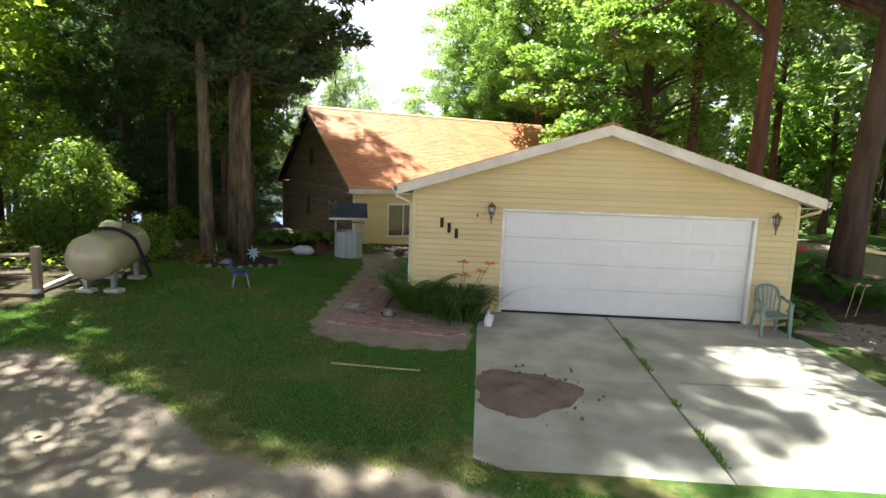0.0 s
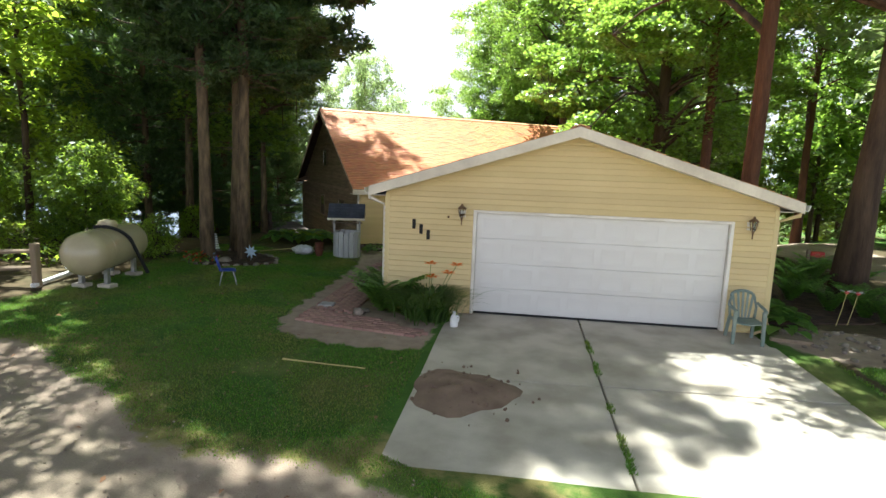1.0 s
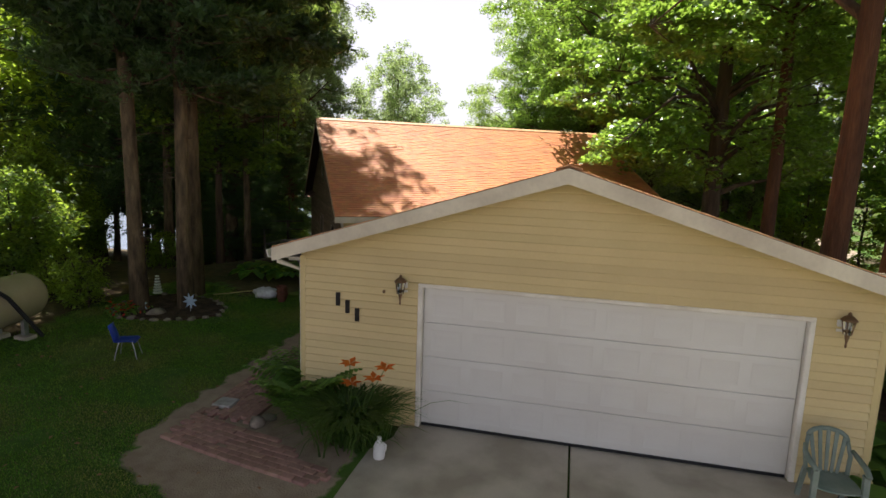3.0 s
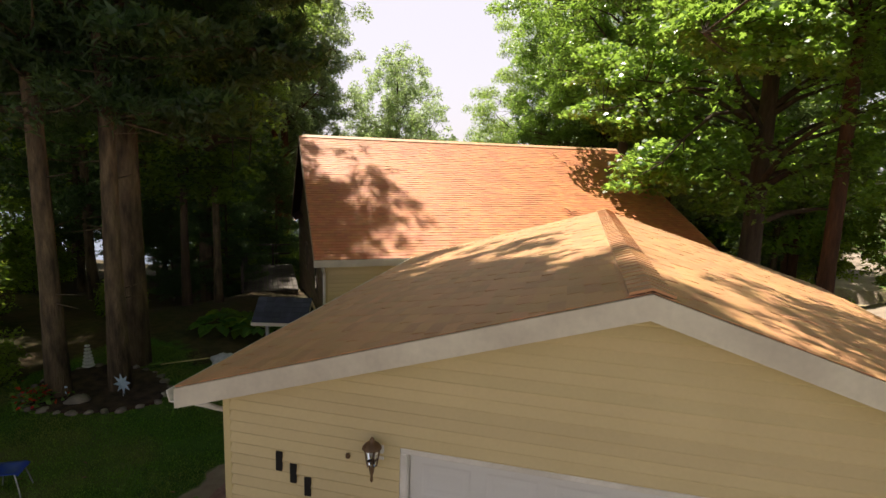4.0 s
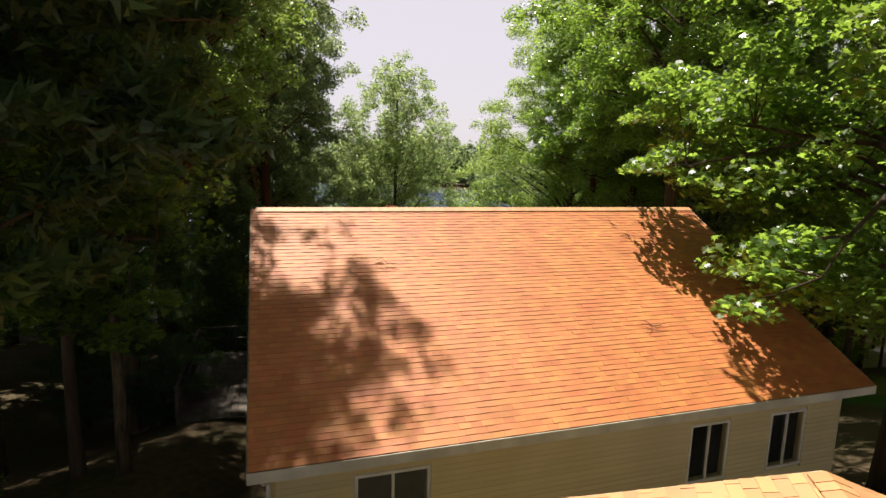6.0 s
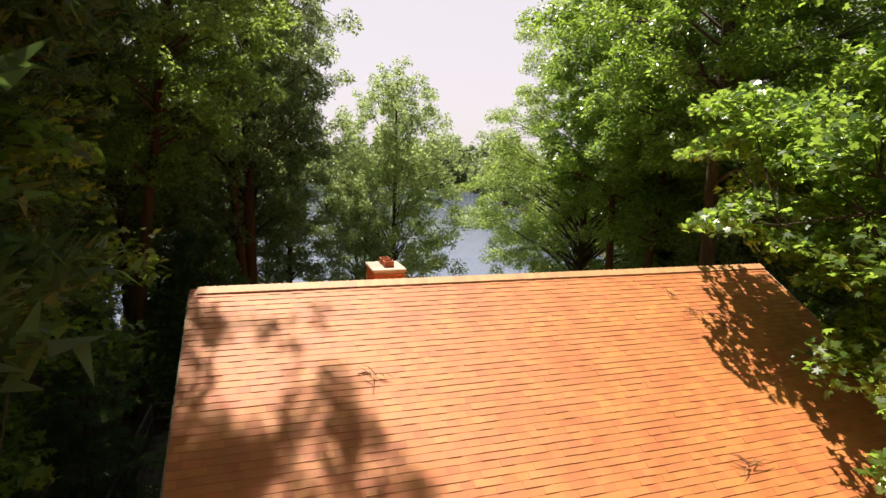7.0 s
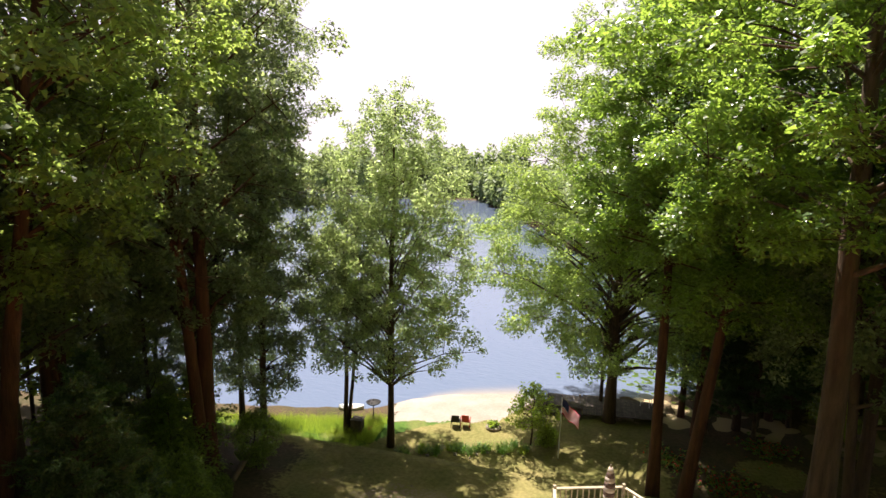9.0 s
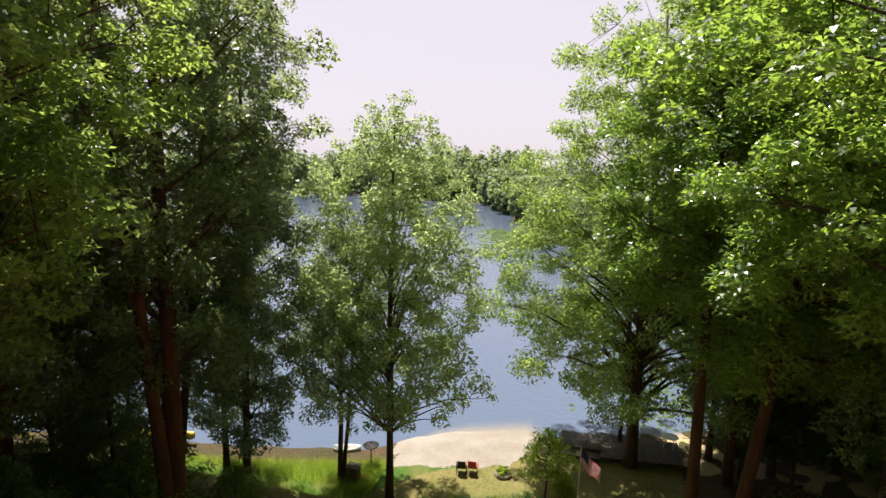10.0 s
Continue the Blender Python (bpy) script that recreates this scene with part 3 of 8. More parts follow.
def broadleaf(name, seed, height, base, radius, trunk_r, leaves, size, leaf_mat, bark, limbs=34, lean=(0, 0), fork=0, lobed=False, shape="round", spread=0.5, pads=5, flat=0.6, label="", category="tree", core=0.5, puff=0.72, rise=1.0):
    """A broadleaved tree: tapered trunk, limbs to the edge of the crown, and leaves in domed clumps on the twigs.

    shape names a crown, or gives (height, radius) pairs; core: how far inwards the clumps lie; puff: how tall they are; rise: how steeply limbs climb."""
    g = np.random.default_rng(seed)
    t = thing(name, (0, 0, 0), label, category)
    wood = Shape()
    if isinstance(shape, str):
        shape = [(base + (height - base) * f, radius * r) for f, r in CROWNS[shape]]
    hz, hr = np.array([p[0] for p in shape]), np.array([p[1] for p in shape])
    radius = hr.max()

    def stem(x, y, ln, h, r):
        pts, rr = [], []
        for i in range(9):
            f = i / 8
            pts.append((x + ln[0] * f * h + g.normal(0, 0.10) * f, y + ln[1] * f * h + g.normal(0, 0.10) * f, -0.25 + f * (h + 0.25)))
            rr.append(r * (1.3 if i == 0 else 1.0) * (1 - 0.88 * f) + 0.015)
        wood.tube(pts, rr, 10)
        return pts

    stems = [stem(0, 0, lean, height * 0.95, trunk_r)]
    for k in range(fork):
        a = g.uniform(0, 6.28)
        stems.append(stem(0.15 * math.cos(a), 0.15 * math.sin(a), (0.10 * math.cos(a), 0.10 * math.sin(a)), height * 0.85, trunk_r * 0.8))
    # pads spread through the crown's outer part, its outline broken by lobes
    n = limbs * pads
    zz = np.linspace(hz[0], hz[-1], 200)
    cum = np.cumsum(np.interp(zz, hz, hr) ** 1.25 + 0.05)
    pz = np.interp((np.arange(n) + g.uniform(0, 1, n)) / n, cum / cum[-1], zz)
    az = np.arange(n) * 2.39996 + g.normal(0, 0.35, n)
    ph = g.uniform(0, 6.28, 3)
    lobe = 1 + 0.16 * np.sin(3 * az + ph[0] + 0.9 * pz) + 0.12 * np.sin(5 * az + ph[1] - 1.7 * pz) + 0.10 * np.sin(2.3 * pz + ph[2])
    rho = np.interp(pz, hz, hr) * lobe * (1 - core * g.uniform(0, 1, n) ** 1.5)
    weights = spread * (0.42 + 0.13 * radius) * g.uniform(0.5, 1.3, n) * np.clip(0.45 + np.interp(pz, hz, hr) / radius, 0.4, 1.0)
    rho = np.maximum(0.05, rho - 0.55 * weights)
    axis = np.array(stems[0])
    cx = np.interp(pz, axis[:, 2], axis[:, 0])
    cy = np.interp(pz, axis[:, 2], axis[:, 1])
    centres = np.stack([cx + rho * np.cos(az), cy + rho * np.sin(az), pz], axis=1)
    nodes = []
    order = g.permutation(n)
    for i in order[:limbs]:
        tip = Vector(centres[i])
        st = stems[i % len(stems)]
        climb = rise * (0.25 + 0.5 * (pz[i] - hz[0]) / (hz[-1] - hz[0])) * rho[i]
        z0 = min(max(hz[0] * 0.85, pz[i] - climb), height * 0.9)
        k = min(7.99, max(0.0, (z0 + 0.25) / (st[-1][2] + 0.25) * 8))
        p = Vector(st[int(k)]).lerp(Vector(st[int(k) + 1]), k - int(k))
        r0 = max(0.02, trunk_r * (1 - 0.85 * k / 8) * 0.42)
        bend = Vector((g.normal(0, 0.06), g.normal(0, 0.06), 0.10)) * rho[i]
        path = [p, p.lerp(tip, 0.3) + bend, p.lerp(tip, 0.65) + bend * 0.9, tip]
        wood.tube(path, [r0, r0 * 0.7, r0 * 0.4, 0.008], 5, cap=False)
        nodes += [path[1], path[1].lerp(path[2], 0.5), path[2], path[2].lerp(path[3], 0.5)]
    na = np.array([tuple(q) for q in nodes])
    for i in order[limbs:]:
        j = int(np.argmin(((na - centres[i]) ** 2).sum(1) + 0.6 * np.maximum(0, na[:, 2] - centres[i][2]) ** 2))
        c, q = Vector(centres[i]), nodes[j]
        wood.tube([q, q.lerp(c, 0.5) + Vector((0, 0, 0.08)), c], [0.012 + 0.03 * trunk_r, 0.010 + 0.015 * trunk_r, 0.005], 3, cap=False)
    part("trunk", wood, bark, t, local=True, smooth=True)
    pick = g.choice(n, leaves, p=weights ** 2 / (weights ** 2).sum())
    d = g.normal(size=(leaves, 3))
    d[:, 2] = np.where(d[:, 2] < 0, d[:, 2] * 0.35, d[:, 2])
    d /= np.linalg.norm(d, axis=1)[:, None]
    off = d * (weights[pick] * g.uniform(0.2, 1.08, leaves) ** 0.55)[:, None] * np.array([1.3 - 0.3 * puff, 1.3 - 0.3 * puff, puff])
    off[:, 2] -= 0.22 * (1.25 - puff) * (off[:, 0] ** 2 + off[:, 1] ** 2) / weights[pick]
    pts = centres[pick] + off + g.normal(0, 0.05, (leaves, 3))
    if lobed:
        v, f = lobed_leaves(pts, size, g)
        part("crown", fast_mesh("crown", v, f, 12, leaf_mat), leaf_mat, t, local=True)
    else:
        v, f = leaf_blades(pts, d * np.array([1, 1, 0.3]) + np.array([0, 0, -0.25]), size, g, flat)
        part("crown", fast_mesh("crown", v, f, 3, leaf_mat), leaf_mat, t, local=True)
    return t


def pine_tree(name, seed, height, base, radius, trunk_r, label, tufts=3600, lean=(0, 0), needle=0.015, crown=None):
    """A white pine: straight trunk, dead stubs below, level boughs in whorls with tufts of long needles."""
    g = np.random.default_rng(seed)
    t = thing(name, (0, 0, 0), label, "tree")
    wood = Shape()
    pts = [(lean[0] * height * f + g.normal(0, 0.03), lean[1] * height * f + g.normal(0, 0.03), -0.25 + f * (height + 0.25)) for f in np.linspace(0, 1, 10)]
    wood.tube(pts, [trunk_r * (1.3 if i == 0 else 1) * (1 - 0.93 * i / 9) + 0.01 for i in range(10)], 10)
    for i in range(7):
        z = g.uniform(min(2.2, base * 0.6), base)
        a = g.uniform(0, 6.28)
        c = Vector((lean[0] * z, lean[1] * z, z))
        e = c + Vector((math.cos(a), math.sin(a), g.uniform(-0.15, 0.2))) * g.uniform(0.3, 1.1)
        wood.tube([c, c.lerp(e, 0.5), e], [0.022, 0.013, 0.004], 4, cap=False)
    centres, dirs = [], []
    z = base
    while z < height - 0.5:
        f = (z - base) / (height - base)
        reach = radius * np.interp(f, [0, 0.22, 0.5, 0.8, 1], crown or ([0.42, 0.5, 0.92, 1.0, 0.2] if base > 4 else [0.75, 0.95, 0.9, 0.5, 0.1]))
        for k in range(5):
            a = g.uniform(0, 6.28)
            el = radians(-8 + 40 * f + g.normal(0, 7))
            L = reach * g.uniform(0.65, 1.15)
            d = Vector((math.cos(a) * math.cos(el), math.sin(a) * math.cos(el), math.sin(el)))
            path = limb_path((lean[0] * z, lean[1] * z, z + g.normal(0, 0.15)), d, L, g, 4, 0.12)
            wood.tube(path, [0.045 * (1 - 0.18 * q) for q in range(5)], 4, cap=False)
            for c in range(int(5 + L * 4)):
                q = (0.25 + 0.75 * g.uniform(0, 1)) * 4
                j = min(3, int(q))
                pt = path[j].lerp(path[j + 1], q - j)
                side = Vector((-d.y, d.x, 0)) * g.normal(0, 0.22 * L * (1.2 - q / 5))
                centres.append(tuple(pt + side + Vector((0, 0, g.normal(0.05, 0.08)))))
                dirs.append((d.x, d.y, 0.25))
        z += g.uniform(0.45, 0.8)
    part("trunk", wood, M_PINEBARK, t, local=True, smooth=True)
    centres, dirs = np.array(centres), np.array(dirs)
    pick = g.integers(0, len(centres), tufts)
    c = centres[pick] + g.normal(size=(tufts, 3)) * np.array([0.14, 0.14, 0.06])
    per = 6
    n = tufts * per
    d = np.repeat(dirs[pick], per, axis=0) * 0.7 + g.normal(size=(n, 3)) * 0.75
    d /= np.linalg.norm(d, axis=1)[:, None]
    o = np.repeat(c, per, axis=0) + g.normal(size=(n, 3)) * 0.06
    w = np.cross(d, g.normal(size=(n, 3)))
    w = w / (np.linalg.norm(w, axis=1)[:, None] + 1e-9) * needle * 1.3
    L = g.uniform(0.16, 0.30, n)[:, None]
    v = np.stack([o - w, o + w, o + d * L], axis=1).reshape(-1, 3)
    part("crown", fast_mesh("crown", v, np.arange(3 * n).reshape(n, 3), 3, M_PINE), M_PINE, t, local=True)
    return t


def at_ground(x, y, turn=0.0, size=1.0, tilt=0.0):
    return Matrix.Translation((x, y, land_at(x, y))) @ Euler((0, radians(tilt), radians(turn))).to_matrix().to_4x4() @ Matrix.Diagonal((size, size, size, 1))

# ---------------------------------------------------------------- ground, road, lake
def axis_steps(lo, hi, dense_lo, dense_hi, fine, mid_lo, mid_hi, mid):
    a = list(np.arange(dense_lo, dense_hi, fine)) + list(np.arange(dense_hi, mid_hi, mid)) + list(np.arange(mid_lo, dense_lo, mid))
    x, s = mid_hi, mid
    while x < hi:
        a.append(x)
        s *= 1.25
        x += s
    x, s = mid_lo, mid
    while x > lo:
        s *= 1.25
        x -= s
        a.append(x)
    return np.unique(np.round(np.array(a + [hi]), 4))


PATCH = [(-2.28, 9.75), (-2.15, 9.4), (-1.75, 9.12), (-1.2, 8.92), (-0.6, 8.80), (0.1, 8.84), (0.66, 8.95), (0.66, 10.3), (-0.3, 10.9), (-0.75, 11.2), (-0.95, 16.6), (-2.6, 16.6), (-2.42, 13.4), (-2.36, 11.0)]
SLAB_L = [(0.64, 5.80), (1.3, 5.42), (2.2, 5.12), (3.405, 4.75), (3.405, 8.06), (0.66, 7.98)]
SLAB_R = [(3.432, 4.72), (5.2, 4.2), (7.4, 3.6), (7.25, 8.2), (3.432, 8.08)]


def inside(poly, x, y):
    c = np.zeros(np.shape(x), bool)
    n = len(poly)
    for i in range(n):
        (x0, y0), (x1, y1) = poly[i], poly[(i + 1) % n]
        hit = ((y0 > y) != (y1 > y)) & (x < (x1 - x0) * (y - y0) / (y1 - y0 + 1e-12) + x0)
        c ^= hit
    return c


ROAD_EDGE_X = np.array([-40, -14, -9, -6.0, -5.0, -3.3, -1.8, -0.8, 0.0, 1.5, 3.4, 6, 9, 14, 30], float)
ROAD_EDGE_Y = np.array([7.6, 7.7, 7.75, 7.5, 7.2, 6.35, 5.6, 5.25, 5.05, 4.75, 4.4, 3.5, 2.6, 1.8, 0.5], float)


def road_edge(x):
    return np.interp(x, ROAD_EDGE_X, ROAD_EDGE_Y)


gx = axis_steps(-420, 330, -11.0, 9.5, 0.17, -45, 40, 0.7)
gy = axis_steps(-60, 460, 3.0, 19.0, 0.17, -12, 72, 0.7)
GX, GY = np.meshgrid(gx, gy)
GZ = land(GX, GY)
GZ = np.where((GX > 0.75) & (GX < 6.85) & (GY > 5.6) & (GY < 18), GZ - 0.10, GZ)
rows, cols = GX.shape
idx = np.arange(rows * cols).reshape(rows, cols)
quads = np.stack([idx[:-1, :-1], idx[:-1, 1:], idx[1:, 1:], idx[1:, :-1]], axis=-1).reshape(-1, 4)
ground_mesh = fast_mesh("ground", np.stack([GX, GY, GZ], -1).reshape(-1, 3), quads, 4, M_GROUND, smooth=True)


def lawn_weight(x, y):
    wob = 0.5 * np.sin(1.3 * x + 0.7 * y) + 0.35 * np.sin(0.8 * y - 1.9 * x)
    front = smoothstep((y - road_edge(x) + 0.30 + 0.35 * wob) / 0.9) * smoothstep((x + 8.4 + wob * 0.5) / 1.2) * smoothstep((18.8 - y + wob) / 2.0) * (x < 7.5)
    side = smoothstep((x - 7.4) / 0.5) * smoothstep((10.0 - y) / 0.6) * (y > 2.5)
    patch = smoothstep((2.0 - np.hypot((x - 9.0) / 1.4, y - 57.5)) / 1.0) + smoothstep((3.5 - np.hypot((x - 17) / 1.5, y - 64)) / 1.5)
    sunny = patch + smoothstep((x - 11) / 3) * smoothstep((y - 20) / 6) * (0.62 + 0.35 * np.sin(0.35 * x + 0.2 * y))
    back = smoothstep((y - 43) / 4) * smoothstep((x + 19) / 4) * smoothstep((4.5 - x) / 3) * smoothstep((np.interp(x, SHORE_X, SHORE_Y) - 0.6 - y) / 1.0)
    shore = smoothstep((y - 50) / 2) * smoothstep((-14.8 - x) / 2) * smoothstep((np.interp(x, SHORE_X, SHORE_Y) + 0.3 - y) / 0.8) * smoothstep((x + 40) / 10)
    return np.clip(front + side + sunny + back + shore, 0, 1)


def soil_weight(x, y, verge=True):
    ring = [(0.13 * math.cos(k * 0.785), 0.13 * math.sin(k * 0.785)) for k in range(8)]
    w = sum(inside(PATCH, x + a + 0.06 * np.sin(9 * y), y + b + 0.06 * np.sin(11 * x)).astype(float) for a, b in ring) / 8
    edge = smoothstep((road_edge(x) + 1.4 - y) / 1.2) * (y > -20) * verge
    walk = smoothstep((0.8 - np.abs(x + 2.1 + 0.25 * (y - 16))) / 0.6) * (y > 15) * (y < 18.5)
    rocky = smoothstep((1.2 - np.hypot((x - 8.2) / 1.3, y - 10.8)) / 0.5)
    far_road = smoothstep((2.3 - np.abs(x - np.interp(y, [14, 20, 24, 28, 40, 60, 90], [17.5, 14.8, 14.6, 15, 17.5, 26, 40]))) / 0.6) * (y > 14)
    bare = 0.55 * smoothstep((2.0 - np.hypot(x + 3.0, (y - 49) / 1.2)) / 2) + 0.5 * smoothstep((3.0 - np.hypot((x + 9.5) / 2, y - 47)) / 2)
    return np.clip(np.maximum.reduce([w, edge, walk, rocky, far_road, bare]), 0, 1)


def sand_weight(x, y):
    s = np.interp(x, SHORE_X, SHORE_Y)
    near = np.interp(x, [-15.5, -14.2, -11, -7.5, -5.5], [59.5, 57.3, 58.2, 59.3, 63.5])
    return smoothstep((y - near) / 0.5 + 0.5) * smoothstep((x + 15.6) / 1.0) * smoothstep((-4.8 - x) / 1.2) * smoothstep((s + 9 - y) / 3) * (y > 55)


for nm, fn in (("lawn", lambda x, y: lawn_weight(x, y) * (1 - soil_weight(x, y, False))), ("soil", soil_weight), ("sand", sand_weight), ("dry", lambda x, y: smoothstep((y - 40) / 4) * smoothstep((np.interp(x, [-16, -13, -4, 2], [53, 57.0, 64, 70]) - y) / 1.2) + 0.75 * smoothstep((1.3 - np.abs(y - road_edge(x) - 0.5 - 0.5 * np.sin(1.1 * x))) / 1.6))):
    at = ground_mesh.attributes.new(nm, "FLOAT", "POINT")
    at.data.foreach_set("value", fn(GX, GY).astype(np.float32).ravel())
ground = tagged(new("ground", ground_mesh), "shaded lawn, leaf litter and sandy shore sloping to the lake", "ground", kind="structure")

# gravel road in front, with a worn uneven edge
rx = np.arange(-40, 30, 0.12)
top = road_edge(rx) - 0.08 + 0.13 * np.sin(2.3 * rx) + 0.10 * np.sin(5.1 * rx + 1) + 0.05 * np.sin(13.7 * rx)
rv, rf = [], []
for i, x in enumerate(rx):
    for f in np.linspace(0, 1, 14):
        y = top[i] - f * 13
        rv.append((x, y, land_at(x, y) + (0.012 + 0.05 * math.sin(math.pi * f) if f > 0 else -0.02)))
for i in range(len(rx) - 1):
    for j in range(13):
        a = i * 14 + j
        rf.append((a, a + 1, a + 15, a + 14))
single("road", Shape().add(rv, rf), M_ROAD, "pale packed gravel road beside the lawn", "road", kind="structure", smooth=True)

# the lake; its colour goes over to sand where it is shallow
lx = axis_steps(-420, 330, -24, 6, 0.5, -60, 40, 2.0)
ly = axis_steps(40, 460, 54, 80, 0.5, 46, 110, 2.0)
LX, LY = np.meshgrid(lx, ly)
lr, lc = LX.shape
li = np.arange(lr * lc).reshape(lr, lc)
lake_mesh = fast_mesh("water", np.stack([LX, LY, np.full_like(LX, WATER_Z)], -1).reshape(-1, 3), np.stack([li[:-1, :-1], li[:-1, 1:], li[1:, 1:], li[1:, :-1]], -1).reshape(-1, 4), 4, M_WATER, smooth=True)
depth = (LY - np.interp(LX, SHORE_X, SHORE_Y)) / np.interp(LX, [-16, -13, -7, -4], [0.25, 3.6, 4.6, 0.5])
at = lake_mesh.attributes.new("shallow", "FLOAT", "POINT")
at.data.foreach_set("value", (1 - smoothstep(depth)).astype(np.float32).ravel())
tagged(new("water", lake_mesh), "calm blue-grey lake water with fine ripples", "lake", kind="structure")

# ---------------------------------------------------------------- concrete driveway
def slab_top(x, y):
    return -0.008 - 0.029 * max(0.0, 11.2 - y)


drive = thing("driveway", (3.5, 7.5, -0.1), "grey concrete driveway with a weedy centre joint", "driveway", kind="structure")
for poly in (SLAB_L, SLAB_R, [(0.66, 8.01), (3.405, 8.09), (3.405, 11.42), (0.98, 11.42), (0.98, 10.9), (0.66, 10.3)], [(3.432, 8.11), (7.25, 8.23), (7.05, 10.35), (6.72, 10.5), (6.72, 11.42), (3.432, 11.42)]):
    sh = Shape()
    m = len(poly)
    cx, cy = sum(p[0] for p in poly) / m, sum(p[1] for p in poly) / m
    ins = [(x + (cx - x) * 0.006, y + (cy - y) * 0.006) for x, y in poly]
    vs = [(x, y, slab_top(x, y) - 0.14) for x, y in poly] + [(x, y, slab_top(x, y) - 0.012) for x, y in poly] + [(x, y, slab_top(x, y)) for x, y in ins]
    fs = [tuple(range(m - 1, -1, -1)), tuple(range(2 * m, 3 * m))]
    for k in (0, m):
        fs += [(k + i, k + (i + 1) % m, k + m + (i + 1) % m, k + m + i) for i in range(m)]
    part("slab", sh.add(vs, fs), M_CONCRETE, drive)

# ---------------------------------------------------------------- garage
GX0, GX1, GY0, GY1, GXM = -0.62, 6.94, 11.30, 18.42, 3.16
EAVE_Z, RIDGE_Z, RAKE0, RAKE1, EX0, EX1 = 2.57, 3.83, 10.96, 18.75, -0.90, 7.22
PITCH = (RIDGE_Z - EAVE_Z) / (GXM - EX0)


def g_roof(x):
    return RIDGE_Z - PITCH * abs(x - GXM)


garage = thing("garage", (GXM, 14.9, 0), "cream vinyl-sided two-car garage with a faded brown gable roof", "garage")


def lap_board(x0, x1, y, z, h, mat, parent, cut=None, m=None, lean=0.036):
    """One lapped siding board, its lower edge proud; cut(z) gives the ends along a gable."""
    a0, a1 = (x0, x1) if cut is None else cut(z)
    b0, b1 = (x0, x1) if cut is None else cut(z + h)
    if b1 - b0 < 0.02:
        return None
    v = [(a0, y - lean, z), (a1, y - lean, z), (b1, y - 0.004, z + h), (b0, y - 0.004, z + h), (a0, y, z), (a1, y, z)]
    v += [(a0, y - lean - 0.004, z + 0.014), (a1, y - lean - 0.004, z + 0.014)]
    f = [(0, 1, 7, 6), (6, 7, 2, 3), (4, 5, 1, 0), (0, 6, 3, 4), (1, 5, 2, 7), (4, 3, 2, 5)]
    sh = Shape().add(v, f)
    if m is not None:
        sh.moved(m)
    return part("siding_board", sh, mat, parent)


DX0, DX1, DZ = 1.26, 6.11, 2.09
core = Shape()
core.box((GX0, GY0, -0.05), (DX0 - 0.01, GY0 + 0.12, 2.46)).box((DX1 + 0.01, GY0, -0.05), (GX1, GY0 + 0.12, 2.46)).box((DX0 - 0.01, GY0, DZ + 0.01), (DX1 + 0.01, GY0 + 0.12, 2.46))
core.add([(GX0, GY0, 2.46), (GX1, GY0, 2.46), (GXM, GY0, g_roof(GXM) - 0.09), (GX0, GY0 + 0.12, 2.46), (GX1, GY0 + 0.12, 2.46), (GXM, GY0 + 0.12, g_roof(GXM) - 0.09)], [(0, 1, 2), (5, 4, 3), (0, 3, 4, 1), (1, 4, 5, 2), (2, 5, 3, 0)])
wall = part("front_wall", core, M_SIDING, garage)
H = 0.112
z = 0.02
while z < 3.7:
    if z < DZ + 0.02:
        lap_board(GX0 + 0.07, DX0 - 0.065, GY0, z, H, M_SIDING, wall)
        lap_board(DX1 + 0.065, GX1 - 0.07, GY0, z, H, M_SIDING, wall)
    elif z < 2.38:
        lap_board(GX0 + 0.07, GX1 - 0.07, GY0, z, H, M_SIDING, wall)
    else:
        def ends(zz):
            d = max(0.0, (RIDGE_Z - 0.10 - zz) / PITCH)
            return max(GX0 + 0.07, GXM - d), min(GX1 - 0.07, GXM + d)
        lap_board(0, 0, GY0, z, H, M_SIDING, wall, ends)
    z += H
sides = Shape()
for x0, x1 in ((GX0, GX0 + 0.12), (GX1 - 0.12, GX1)):
    part("side_wall", Shape().box((x0, GY0 + 0.12, -0.05), (x1, GY1 - 0.12, 2.50)), M_SIDING, garage)
z = 0.02
while z < 2.3:
    lap_board(-GY1, -GY0 - 0.02, GX0, z, H, M_SIDING, garage, m=Matrix(((0, 1, 0, 0), (-1, 0, 0, 0), (0, 0, 1, 0), (0, 0, 0, 1))))
    z += H
bw = Shape().box((GX0, GY1 - 0.12, -0.05), (GX1, GY1, 2.46))
bw.add([(GX0, GY1 - 0.12, 2.46), (GX1, GY1 - 0.12, 2.46), (GXM, GY1 - 0.12, 3.74), (GX0, GY1, 2.46), (GX1, GY1, 2.46), (GXM, GY1, 3.74)], [(0, 1, 2), (5, 4, 3), (0, 3, 4, 1), (1, 4, 5, 2), (2, 5, 3, 0)])
part("back_wall", bw, M_SIDING, garage)
for x0, x1 in ((GX0 - 0.012, GX0 + 0.07), (GX1 - 0.07, GX1 + 0.012)):
    part("corner_post", Shape().box((x0, GY0 - 0.026, 0.0), (x1, GY0 + 0.06, 2.42), 0.006), M_SIDING, garage, "cream corner post")
